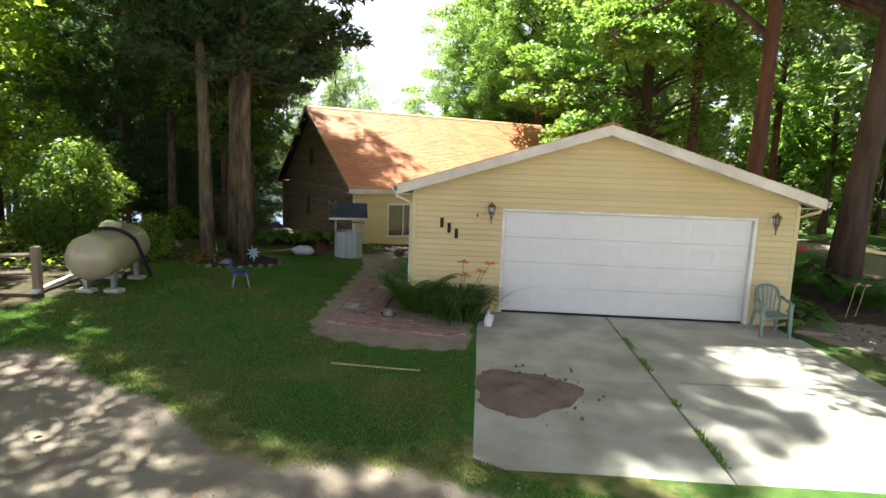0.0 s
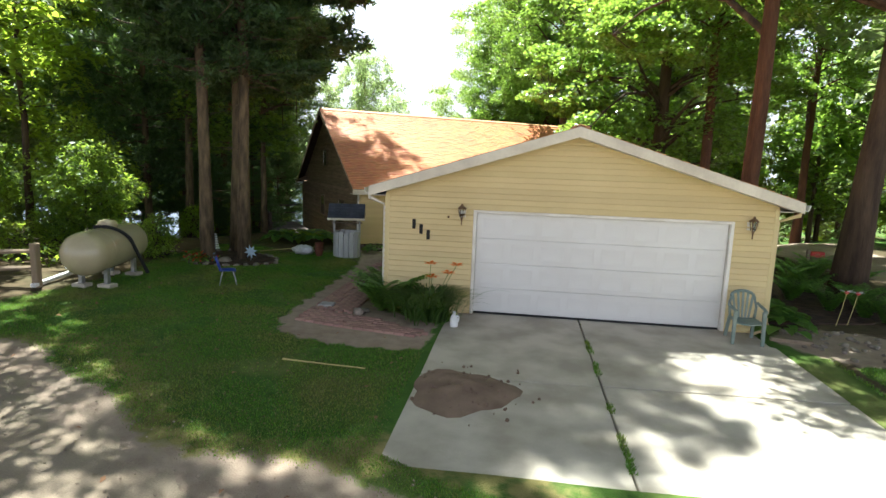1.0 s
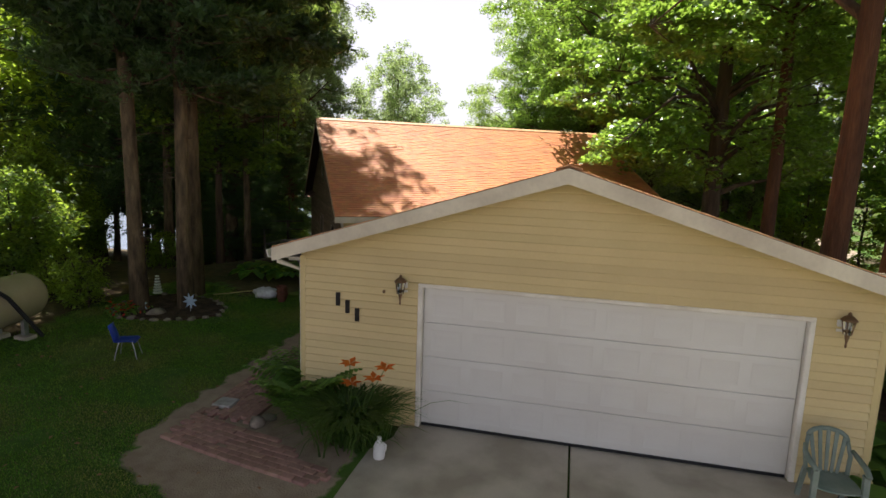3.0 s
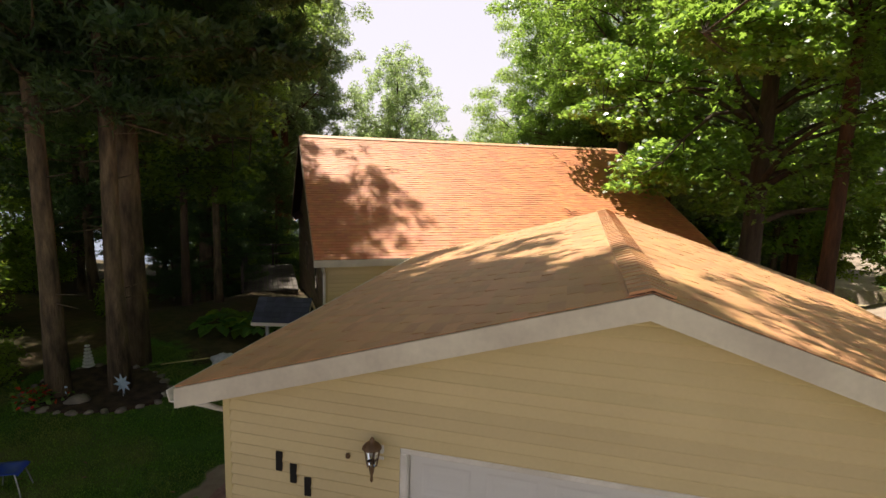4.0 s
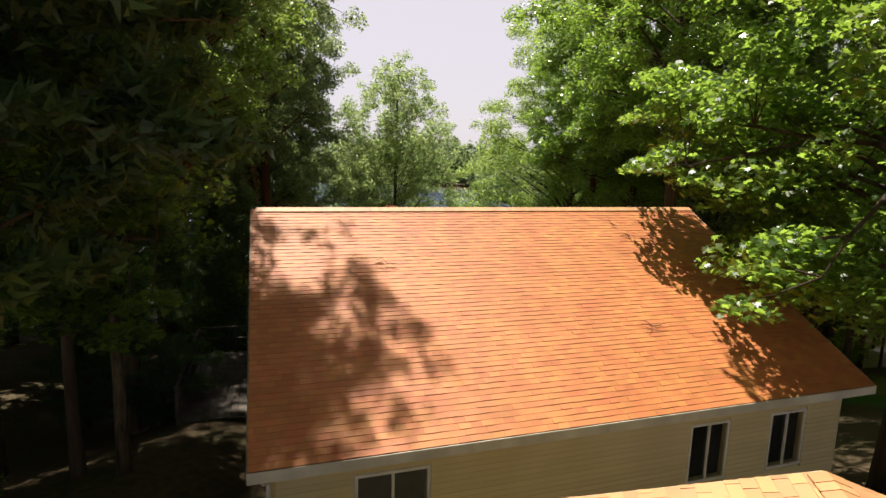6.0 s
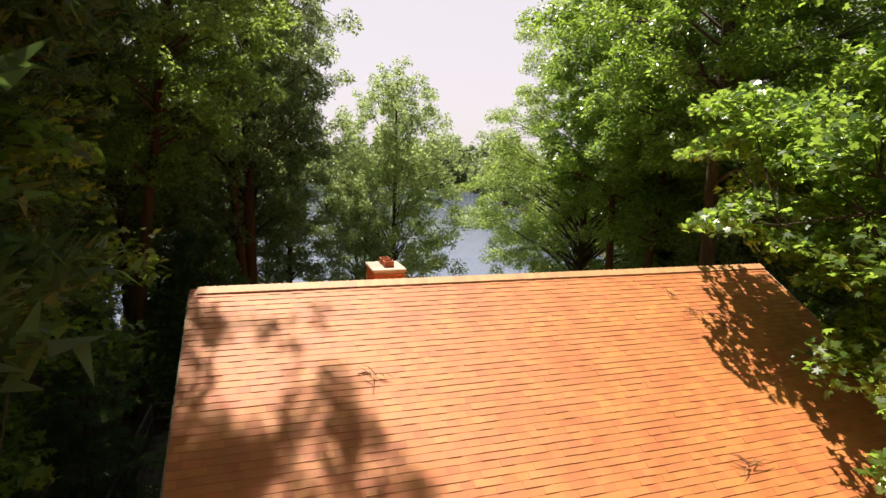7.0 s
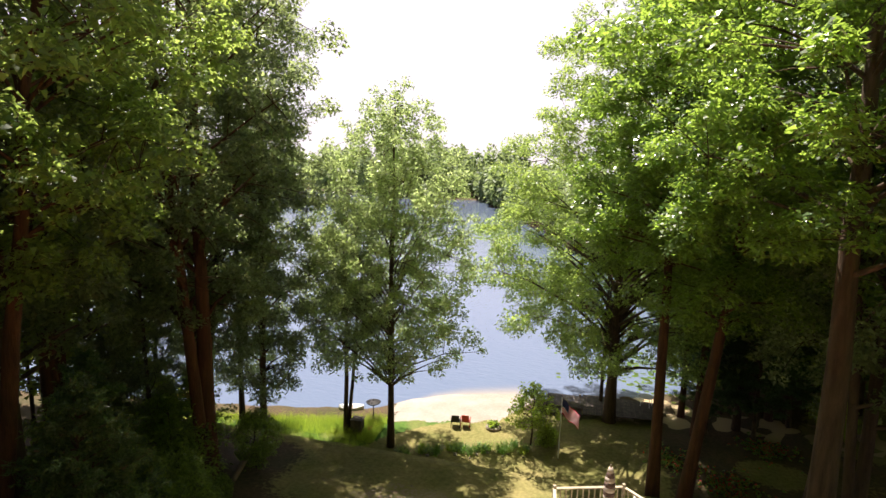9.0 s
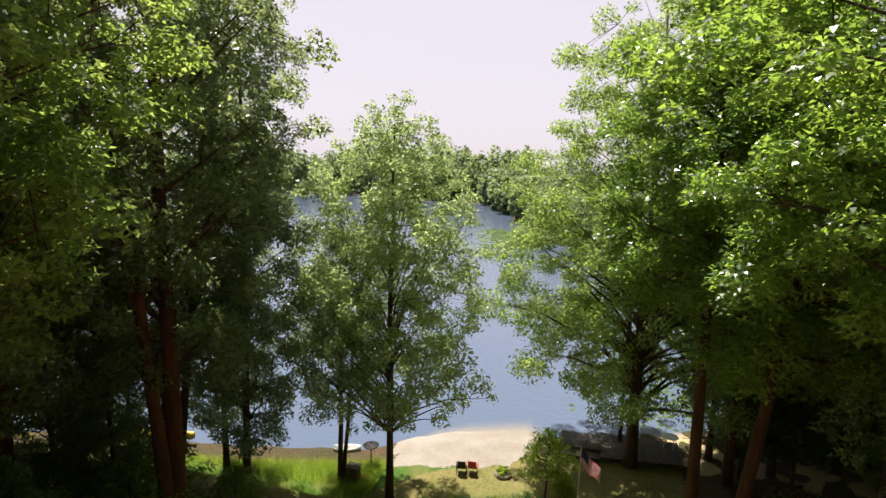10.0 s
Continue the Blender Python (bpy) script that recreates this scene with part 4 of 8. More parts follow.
# door surround and sectional door
for lo, hi in (((DX0 - 0.065, GY0 - 0.035, 0.0), (DX0, GY0 + 0.10, DZ)), ((DX1, GY0 - 0.035, 0.0), (DX1 + 0.065, GY0 + 0.10, DZ)), ((DX0 - 0.065, GY0 - 0.035, DZ), (DX1 + 0.065, GY0 + 0.10, DZ + 0.055))):
    part("door_trim", Shape().box(lo, hi, 0.008), M_TRIM, garage, "white door trim")
gdoor = part("garage_door", Shape().box((DX0 + 0.002, GY0 + 0.075, 0.035), (DX1 - 0.002, GY0 + 0.10, DZ - 0.003)), M_DOOR, garage, "white raised-panel sectional garage door")
sec = (DZ - 0.045) / 4
for r in range(4):
    z0 = 0.04 + r * sec
    part("door_section", Shape().box((DX0 + 0.006, GY0 + 0.055, z0 + 0.003), (DX1 - 0.006, GY0 + 0.0745, z0 + sec - 0.003), 0.006), M_DOOR, gdoor)
panel_me = None
for r in range(4):
    for c in range(8):
        w = (DX1 - DX0 - 0.065) / 8
        if panel_me is None:
            sh = Shape()
            W, Hh = w - 0.14, sec - 0.20
            ring = [((-W / 2, 0, -Hh / 2), (W / 2, 0, -Hh / 2), (W / 2, 0, Hh / 2), (-W / 2, 0, Hh / 2))]
            for s, d in ((0.02, 0.0022), (0.05, 0.0022), (0.08, 0.0)):
                ring.append(((-W / 2 + s, d, -Hh / 2 + s), (W / 2 - s, d, -Hh / 2 + s), (W / 2 - s, d, Hh / 2 - s), (-W / 2 + s, d, Hh / 2 - s)))
            vs = [p for q in ring for p in q]
            fs = [(4 * k + i, 4 * k + (i + 1) % 4, 4 * k + 4 + (i + 1) % 4, 4 * k + 4 + i) for k in range(3) for i in range(4)] + [(12, 13, 14, 15)]
            panel_me = sh.add([(x, y - 0.006, z) for x, y, z in vs], fs).mesh("door_panel", M_DOOR)
        ob = new("door_panel", panel_me)
        ob.matrix_basis = Matrix.Translation((DX0 + 0.05 + (c + 0.5) * w, GY0 + 0.055, 0.04 + (r + 0.5) * sec))
        put_under(ob, gdoor)
part("bottom_seal", Shape().box((DX0 + 0.01, GY0 + 0.05, 0.0), (DX1 - 0.01, GY0 + 0.09, 0.036), 0.01), M_RUBBER, gdoor, "black rubber bottom seal")
# roof decks, rakes, eaves
for side in (-1, 1):
    xe = EX0 if side < 0 else EX1
    ze = g_roof(xe)
    dk = Shape().hull8([(xe, RAKE0 + 0.01, ze - 0.035), (GXM, RAKE0 + 0.01, RIDGE_Z - 0.035), (GXM, RAKE1 - 0.01, RIDGE_Z - 0.035), (xe, RAKE1 - 0.01, ze - 0.035)],
                       [(xe, RAKE0 + 0.01, ze - 0.008), (GXM, RAKE0 + 0.01, RIDGE_Z - 0.008), (GXM, RAKE1 - 0.01, RIDGE_Z - 0.008), (xe, RAKE1 - 0.01, ze - 0.008)])
    part("roof_slope", dk, M_FELT, garage, "faded brown shingled roof slope")
    for y0, y1 in ((RAKE0 - 0.02, RAKE0 + 0.012), (RAKE1 - 0.012, RAKE1 + 0.02)):
        fa = Shape().hull8([(xe, y0, ze - 0.205), (GXM, y0, RIDGE_Z - 0.205), (GXM, y0, RIDGE_Z - 0.012), (xe, y0, ze - 0.012)], [(xe, y1, ze - 0.205), (GXM, y1, RIDGE_Z - 0.205), (GXM, y1, RIDGE_Z - 0.012), (xe, y1, ze - 0.012)])
        part("rake_board", fa, M_FASCIA, garage, "weathered cream rake board")
    xi = GX0 if side < 0 else GX1
    so = Shape().hull8([(xe, RAKE0 + 0.02, ze - 0.20), (GXM, RAKE0 + 0.02, RIDGE_Z - 0.20), (GXM, GY0 - 0.03, RIDGE_Z - 0.20), (xe, GY0 - 0.03, ze - 0.20)],
                       [(xe, RAKE0 + 0.02, ze - 0.18), (GXM, RAKE0 + 0.02, RIDGE_Z - 0.18), (GXM, GY0 - 0.03, RIDGE_Z - 0.18), (xe, GY0 - 0.03, ze - 0.18)])
    part("soffit", so, M_TRIM, garage, "cream soffit")
    part("eave_soffit", Shape().box((min(xe, xi), GY0 + 0.02, ze - 0.215), (max(xe, xi), RAKE1 - 0.05, ze - 0.195)), M_TRIM, garage, "cream soffit")
    gut = Shape()
    prof = [(0.0, -0.14), (0.075 * side, -0.14), (0.10 * side, -0.06), (0.105 * side, -0.03), (0.09 * side, -0.03), (0.085 * side, -0.06), (0.065 * side, -0.128), (0.0, -0.128)]
    va = [(xe + px, RAKE0 + 0.005, ze - 0.02 + pz) for px, pz in prof] + [(xe + px, RAKE1 - 0.02, ze - 0.02 + pz) for px, pz in prof]
    gut.add(va, [(i, (i + 1) % 8, 8 + (i + 1) % 8, 8 + i) for i in range(8)] + [tuple(range(7, -1, -1)), tuple(range(8, 16))])
    part("gutter", gut, M_TRIM, garage, "white metal gutter")
    part("eave_board", Shape().box((xe - 0.012, RAKE0 + 0.012, ze - 0.20), (xe + 0.012, RAKE1 - 0.012, ze - 0.02)), M_FASCIA, garage)
    xd = GX0 - 0.045 if side < 0 else GX1 + 0.045
    dp = Shape().tube([(xe + side * 0.05, RAKE0 + 0.25, ze - 0.15), (xe + side * 0.05, RAKE0 + 0.25, ze - 0.25), (xd, GY0 + 0.10, ze - 0.40), (xd, GY0 + 0.10, 0.22), (xd + side * 0.02, GY0 - 0.05, 0.10)], 0.038, 8)
    part("downspout", dp, M_SIDING if side > 0 else M_TRIM, garage, "cream downspout")


def shingle_field(u_len, v_len, course, tab, origin, udir, vdir, parent, near=None, seed=3, wob=0.012, lap=0.02, mats=None, gap=0.0025, thin=0.006, thick=0.012):
    """Courses of tabs over a slope: single tabs where near(u, v) is true, the rest as one field."""
    g = np.random.default_rng(seed)
    o, ud, vd = Vector(origin), Vector(udir).normalized(), Vector(vdir).normalized()
    nd = ud.cross(vd).normalized()
    if nd.z < 0:
        nd = -nd
    rest = Shape()
    singles = 0
    k = 0
    v = 0.0
    while v < v_len - 0.02:
        h = min(course, v_len - v)
        u = -(k % 3) * tab / 3 - g.uniform(0, 0.02)
        sag = wob * math.sin(k * 0.7)
        while u < u_len - 0.01:
            a, b = max(0.0, u + gap), min(u_len, u + tab - gap)
            u += tab
            if b - a < 0.02:
                continue
            t0, t1 = (thin if g.uniform() < 0.5 else thick) + g.uniform(0, 0.003), 0.002
            e = g.uniform(-0.004, 0.004)
            P = lambda uu, vv, nn: tuple(o + ud * uu + vd * vv + nd * nn)
            v0, v1 = max(0.0, v + e), min(v_len, v + h + lap)
            vs = [P(a, v0, 0), P(b, v0, 0), P(b, v1, 0), P(a, v1, 0), P(a, v0, t0), P(b, v0, t0), P(b, v1, t1), P(a, v1, t1)]
            fs = [(4, 5, 6, 7), (0, 1, 5, 4), (1, 2, 6, 5), (3, 0, 4, 7)]
            if near and singles < 300 and near((a + b) / 2, v):
                me = bpy.data.meshes.new("shingle")
                me.from_pydata(vs, [], fs)
                me.materials.append(mats[0] if mats else M_SHINGLE)
                put_under(new("shingle", me), parent)
                singles += 1
            else:
                rest.add(vs, fs)
        v += course
        k += 1
    me = bpy.data.meshes.new("shingle_field")
    me.from_pydata(rest.v, [], rest.f)
    me.materials.append(mats[1] if mats else M_SHINGLE_B)
    ob = put_under(new("shingle_field", me), parent)
    ob["kind"] = "stuff"
    return ob


def ridge_cap(p0, p1, sdir, drop, n, parent, w=0.15, mat=None):
    """Cap shingles folded over a ridge, each lapping the next."""
    a, b, s = Vector(p0), Vector(p1), Vector(sdir).normalized()
    d = (b - a) / n
    for i in range(n):
        q0, q1 = a + d * i, a + d * (i + 1.25)
        sh = Shape()
        vs = []
        for q, t in ((q0, 0.034), (q1, 0.024)):
            for k in (-1, 0, 1):
                vs.append(q + s * k * w + Vector((0, 0, t - abs(k) * drop * w)))
            for k in (-1, 0, 1):
                vs.append(q + s * k * w + Vector((0, 0, t - 0.022 - abs(k) * drop * w)))
        sh.add(vs, [(0, 1, 7, 6), (1, 2, 8, 7), (0, 3, 4, 1), (1, 4, 5, 2), (6, 7, 10, 9), (7, 8, 11, 10), (0, 6, 9, 3), (2, 5, 11, 8)])
        part("cap_shingle", sh, mat if mat else M_SHINGLE, parent)


# ---------------------------------------------------------------- house, turned against the garage
HA = 31.8
HM = pose(-3.85, 19.57, 0, 0, 0, HA)
HL, HN, HB = 13.1, 6.17, 12.5         # length along the ridge, ridge and back eave measured from the front eave
HE_Z, HR_Z = 2.10, 5.47
HP = (HR_Z - HE_Z) / HN


def hp(u, n, z):
    return HM @ Vector((u, n, z))


def h_roof(n):
    return HR_Z - HP * abs(n - HN)


house = thing("house", hp(6.5, 6.2, -0.6), "low house with cream siding, brown gable and red-brown roof", "house")
W0, WN0, WN1, WU1 = 0.32, 0.45, 11.95, 12.8
# front wall with its openings
WINS = [(1.69, 2.90, 0.29, 1.46), (8.60, 9.50, 0.25, 1.46), (10.75, 11.65, 0.25, 1.46)]
FLOOR = -0.75


def wall_with_openings(u0, u1, z0, z1, n, wins, thick=0.14):
    sh = Shape()
    cur = u0
    for a, b, c, d in wins:
        sh.box((cur, n, z0), (a, n + thick, z1))
        sh.box((a, n, z0), (b, n + thick, c))
        sh.box((a, n, d), (b, n + thick, z1))
        cur = b
    sh.box((cur, n, z0), (u1, n + thick, z1))
    return sh.moved(HM)


hwall = part("front_wall", wall_with_openings(W0, WU1, FLOOR - 3.0, HE_Z - 0.05, WN0, WINS), M_SIDING, house)
z = FLOOR + 0.1
while z < 1.9:
    cur = W0 + 0.05
    spans = []
    for a, b, c, d in WINS:
        if z + H > c - 0.06 and z < d + 0.06:
            spans.append((cur, a - 0.07))
            cur = b + 0.07
    spans.append((cur, WU1 - 0.05))
    for a, b in spans:
        lap_board(a, b, WN0, z, H, M_SIDING, hwall, m=HM)
    z += H


def window_unit(u0, u1, z0, z1, n, parent, m=HM, slider=True):
    w = part("window", Shape().box((u0 - 0.06, n - 0.03, z0 - 0.06), (u1 + 0.06, n + 0.02, z0), 0.006).moved(m), M_TRIM, parent, "white framed sliding window")
    for lo, hi in (((u0 - 0.06, n - 0.03, z1), (u1 + 0.06, n + 0.02, z1 + 0.06)), ((u0 - 0.06, n - 0.03, z0), (u0, n + 0.02, z1)), ((u1, n - 0.03, z0), (u1 + 0.06, n + 0.02, z1))):
        part("window_frame", Shape().box(lo, hi, 0.006).moved(m), M_TRIM, w)
    mid = (u0 + u1) / 2
    if slider:
        part("mullion", Shape().box((mid - 0.025, n - 0.012, z0), (mid + 0.025, n + 0.03, z1), 0.004).moved(m), M_TRIM, w)
    for a, b in (((u0, mid), (mid, u1)) if slider else ((u0, u1),)):
        ob = part("pane", Shape().box((a + 0.003, n + 0.035, z0 + 0.003), (b - 0.003, n + 0.041, z1 - 0.003)).moved(m), M_GLASS, w)
        ob.visible_shadow = False
    # a dark sheet behind the glass stands in for the unlit room
    part("blind", Shape().box((u0, n + 0.115, z0), (u1, n + 0.135, z1)).moved(m), M_DARK, w, "dark sheet standing in for the unlit room")
    return w


for a, b, c, d in WINS:
    window_unit(a, b, c, d, WN0, house)
# gable end in brown boards, with three small windows
GW = Matrix(((0, 1, 0, 0), (-1, 0, 0, 0), (0, 0, 1, 0), (0, 0, 0, 1)))      # wall running back from the corner
GH = HM @ Matrix.Translation((W0, 0, 0)) @ GW
gab = Shape().hull8([hp(W0, WN0 + 0.14, -4.0), hp(W0, WN1, -4.0), hp(W0, WN1, 2.1), hp(W0, WN0 + 0.14, 2.1)], [hp(W0 + 0.14, WN0 + 0.14, -4.0), hp(W0 + 0.14, WN1, -4.0), hp(W0 + 0.14, WN1, 2.1), hp(W0 + 0.14, WN0 + 0.14, 2.1)])
gab.add([hp(W0, WN0, 2.1), hp(W0, WN1, 2.1), hp(W0, HN, HR_Z - 0.16), hp(W0 + 0.14, WN0, 2.1), hp(W0 + 0.14, WN1, 2.1), hp(W0 + 0.14, HN, HR_Z - 0.16)], [(0, 1, 2), (5, 4, 3), (0, 3, 4, 1), (1, 4, 5, 2), (2, 5, 3, 0)])
gable = part("gable_wall", gab, M_BROWN, house, "dark brown stained gable wall")
z = -2.6
while z < 5.3:
    def gends(zz):
        d = (HR_Z - 0.18 - zz) / HP
        return -min(WN1, HN + d), -max(WN0 + 0.02, HN - d)
    lap_board(0, 0, 0, z, 0.15, M_BROWN, gable, gends, m=GH, lean=0.03)
    z += 0.15
for n0, n1, z0, z1 in ((2.6, 3.5, 0.55, 1.45), (6.4, 7.2, 0.6, 1.45), (5.9, 6.6, 2.9, 3.6)):
    w = part("window", Shape().box((-n1 - 0.07, -0.075, z0 - 0.07), (-n0 + 0.07, -0.032, z0), 0.005).moved(GH), M_BROWN, house, "small brown-framed window")
    for lo, hi in (((-n1 - 0.07, -0.075, z1), (-n0 + 0.07, -0.032, z1 + 0.07)), ((-n1 - 0.07, -0.075, z0), (-n1, -0.032, z1)), ((-n0, -0.075, z0), (-n0 + 0.07, -0.032, z1))):
        part("window_frame", Shape().box(lo, hi, 0.005).moved(GH), M_WOOD, w)
    part("pane", Shape().box((-n1 + 0.002, -0.052, z0 + 0.002), (-n0 - 0.002, -0.046, z1 - 0.002)).moved(GH), M_GLASS, w)
# right end and back, plain
part("end_wall", Shape().hull8([hp(WU1 - 0.14, WN0 + 0.14, -4), hp(WU1, WN0 + 0.14, -4), hp(WU1, WN1, -4), hp(WU1 - 0.14, WN1, -4)], [hp(WU1 - 0.14, WN0 + 0.14, 2.1), hp(WU1, WN0 + 0.14, 2.1), hp(WU1, WN1, 2.1), hp(WU1 - 0.14, WN1, 2.1)]).add([hp(WU1, WN0, 2.1), hp(WU1, WN1, 2.1), hp(WU1, HN, HR_Z - 0.16), hp(WU1 - 0.14, WN0, 2.1), hp(WU1 - 0.14, WN1, 2.1), hp(WU1 - 0.14, HN, HR_Z - 0.16)], [(0, 1, 2), (5, 4, 3), (0, 3, 4, 1), (1, 4, 5, 2), (2, 5, 3, 0)]), M_SIDING, house)
part("back_wall", Shape().box((W0 + 0.14, WN1 - 0.14, -5.5), (WU1 - 0.14, WN1, HE_Z - 0.1)).moved(HM), M_SIDING, house)
part("corner_board", Shape().box((W0 - 0.035, WN0 - 0.04, FLOOR - 0.4), (W0 + 0.05, WN0 + 0.10, 1.95), 0.006).moved(HM), M_SIDING, house)
# roof
RU0, RU1 = -0.02, HL
for n0, n1 in ((0.0, HN), (HB, HN)):
    z0, z1 = h_roof(n0), HR_Z
    part("roof_slope", Shape().hull8([hp(RU0, n0, z0 - 0.06), hp(RU1, n0, z0 - 0.06), hp(RU1, n1, z1 - 0.06), hp(RU0, n1, z1 - 0.06)], [hp(RU0, n0, z0 - 0.008), hp(RU1, n0, z0 - 0.008), hp(RU1, n1, z1 - 0.008), hp(RU0, n1, z1 - 0.008)]), M_FELT, house, "faded brown shingled roof slope")
    for u0, u1 in ((RU0 - 0.03, RU0 - 0.002), (RU1 + 0.002, RU1 + 0.03)):
        part("rake_board", Shape().hull8([hp(u0, n0, z0 - 0.20), hp(u1, n0, z0 - 0.20), hp(u1, n1, z1 - 0.20), hp(u0, n1, z1 - 0.20)], [hp(u0, n0, z0 - 0.012), hp(u1, n0, z0 - 0.012), hp(u1, n1, z1 - 0.012), hp(u0, n1, z1 - 0.012)]), M_BROWN if u0 < 1 else M_FASCIA, house, "rake board")
part("eave_board", Shape().box((RU0 - 0.02, -0.025, HE_Z - 0.20), (RU1 + 0.02, 0.0, HE_Z - 0.015), 0.004).moved(HM), M_FASCIA, house, "cream eave board")
part("eave_board", Shape().box((RU0 - 0.02, HB, HE_Z - 0.24), (RU1 + 0.02, HB + 0.025, HE_Z - 0.05), 0.004).moved(HM), M_FASCIA, house, "cream eave board")
part("soffit", Shape().box((RU0, 0.005, HE_Z - 0.20), (RU1, WN0 + 0.01, HE_Z - 0.18)).moved(HM), M_TRIM, house)
part("downspout", Shape().tube([hp(0.18, 0.05, 1.92), hp(0.20, 0.10, 1.82), hp(0.26, 0.36, 1.65), hp(0.26, 0.38, -0.45), hp(0.22, 0.25, -0.58)], 0.04, 8), M_TRIM, house, "white downspout")

# ---------------------------------------------------------------- trees
T_PINE = "tall white pine with a bare lower trunk and dark needles"
pine_a = pine_tree("pine_tree", 11, 31, 5.2, 6.3, 0.26, T_PINE, 50000, needle=0.034, lean=(0.012, 0.012), crown=[0.5, 0.9, 1.0, 0.72, 0.1])
pine_high = pine_tree("pine_tree", 14, 29, 12.5, 5.9, 0.24, T_PINE, 16000, needle=0.026)
pine_b = pine_tree("pine_tree", 12, 29, 6.5, 5.4, 0.21, T_PINE, 7000, lean=(-0.012, 0.0), needle=0.022, crown=[0.42, 0.6, 0.95, 0.7, 0.15])
pine_low = pine_tree("pine_tree", 13, 17, 3.2, 3.9, 0.17, "half-grown white pine with dark low boughs", 7000, needle=0.031)
pine_bushy = pine_tree("pine_tree", 15, 12, 1.0, 3.0, 0.13, "young white pine with dark boughs almost to the ground", 12000, needle=0.011)
maple_a = broadleaf("maple_tree", 21, 22, 8.2, 5.4, 0.22, 48000, 0.11, M_MAPLE, M_REDBARK, limbs=44, label="large maple with a reddish trunk and bright green leaves", spread=0.66)
maple_b = broadleaf("maple_tree", 22, 23, 7.5, 7.0, 0.36, 60000, 0.115, M_MAPLE, M_BARK, limbs=48, shape="tiers", lean=(0.05, 0.0), label="large leaning maple with a furrowed trunk", spread=0.6)
maple_mid = broadleaf("maple_tree", 27, 23, 8.0, 5.0, 0.22, 40000, 0.11, M_MAPLE, M_REDBARK, limbs=40, label="slim maple with a dark reddish trunk beside the house", spread=0.75)
maple_near = broadleaf("maple_tree", 23, 20, 4.6, 6.4, 0.40, 34000, 0.21, M_MAPLE, M_BARK, limbs=46, lobed=True, label="broad maple with lobed leaves hanging over the roof", spread=0.75,
                       shape=((4.6, 3.0), (6.5, 4.8), (10, 5.4), (14, 5.2), (17.5, 3.8), (20, 0.4)))
young_maple = broadleaf("maple_tree", 24, 11, 3.4, 2.9, 0.13, 7600, 0.19, M_DARKLEAF, M_BARK, limbs=24, lobed=True, label="young maple with dark leaves beside the gable wall", spread=0.8)
oak_a = broadleaf("oak_tree", 31, 27, 7.5, 5.0, 0.34, 62000, 0.104, M_OAK, M_REDBARK, limbs=60, label="tall oak with a dark reddish trunk", spread=0.58, fork=1, flat=0.2, puff=0.9, rise=1.7)
oak_b = broadleaf("oak_tree", 32, 23, 6.0, 4.4, 0.22, 46000, 0.104, M_OAK, M_BARK, limbs=50, fork=1, label="tall forked oak with dense dark leaves", spread=0.6, flat=0.2, puff=0.9, rise=1.7)
oak_edge = broadleaf("oak_tree", 34, 28, 3.5, 3.4, 0.19, 60000, 0.098, M_OAK, M_BARK, limbs=60, flat=0.2, puff=0.85, rise=1.5, lean=(0.02, 0.0), label="tall narrow oak with dark leaves hanging over the shore", spread=0.7,
                     shape=((3.2, 1.8), (5, 3.2), (9, 3.6), (14, 3.3), (19, 2.7), (23.5, 3.2), (26, 1.7), (28, 0.15)))
aspen = broadleaf("aspen_tree", 41, 21.6, 5.0, 4.5, 0.20, 70000, 0.105, M_BIRCH, M_BARK, limbs=80, label="slender pale-leaved tree standing near the shore", spread=0.56, flat=0.1, core=0.75, puff=1.0, rise=2.6,
                  shape=((4.6, 1.8), (6.2, 4.3), (9.5, 5.3), (13.5, 5.2), (17, 4.4), (19.5, 3.2), (21.0, 1.7), (22.4, 0.1)))
twin_aspen = broadleaf("aspen_tree", 42, 16.5, 5.2, 3.0, 0.15, 26000, 0.102, M_OAK, M_BARK, limbs=44, shape="low", fork=1, flat=0.2, puff=0.9, rise=2.0, label="twin-trunked darker tree standing near the shore", spread=0.75)
tall_a = broadleaf("tall_tree", 71, 31, 13.0, 5.0, 0.30, 76000, 0.112, M_MAPLE, M_REDBARK, limbs=56, lean=(-0.02, 0.0), label="very tall tree with a long bare trunk and high crown", spread=0.72, shape="tiers")
tall_b = broadleaf("tall_tree", 73, 30, 10.0, 6.0, 0.30, 76000, 0.112, M_MAPLE, M_REDBARK, limbs=50, lean=(0.10, 0.0), label="very tall leaning tree with leaves in flat tiers", spread=0.85, shape="tiers")
great_maple = broadleaf("maple_tree", 26, 28, 13.2, 6.8, 0.46, 90000, 0.112, M_MAPLE, M_BARK, limbs=52, lean=(0.02, -0.01), label="great leaning maple with a thick dark trunk", spread=0.62)
big_oak = broadleaf("oak_tree", 72, 29.3, 5.0, 7.2, 0.36, 180000, 0.108, M_SUNLITOAK, M_BARK, limbs=96, flat=0.35, puff=0.85, rise=1.5, label="huge spreading oak leaning over the water", spread=0.56, lean=(0.01, 0.0),
                    shape=((4.4, 4.0), (6.5, 6.8), (9.5, 8.8), (13.6, 9.6), (17, 8.3), (20, 7.0), (24.5, 5.2), (28, 3.0), (30.8, 0.2)))
leaning_oak = broadleaf("oak_tree", 35, 25, 10.0, 4.6, 0.26, 46000, 0.115, M_SUNLITOAK, M_REDBARK, limbs=50, lean=(0.13, 0.06), flat=0.3, puff=0.85, rise=1.4, spread=0.62, label="leaning oak with a reddish trunk and sunlit leaves")
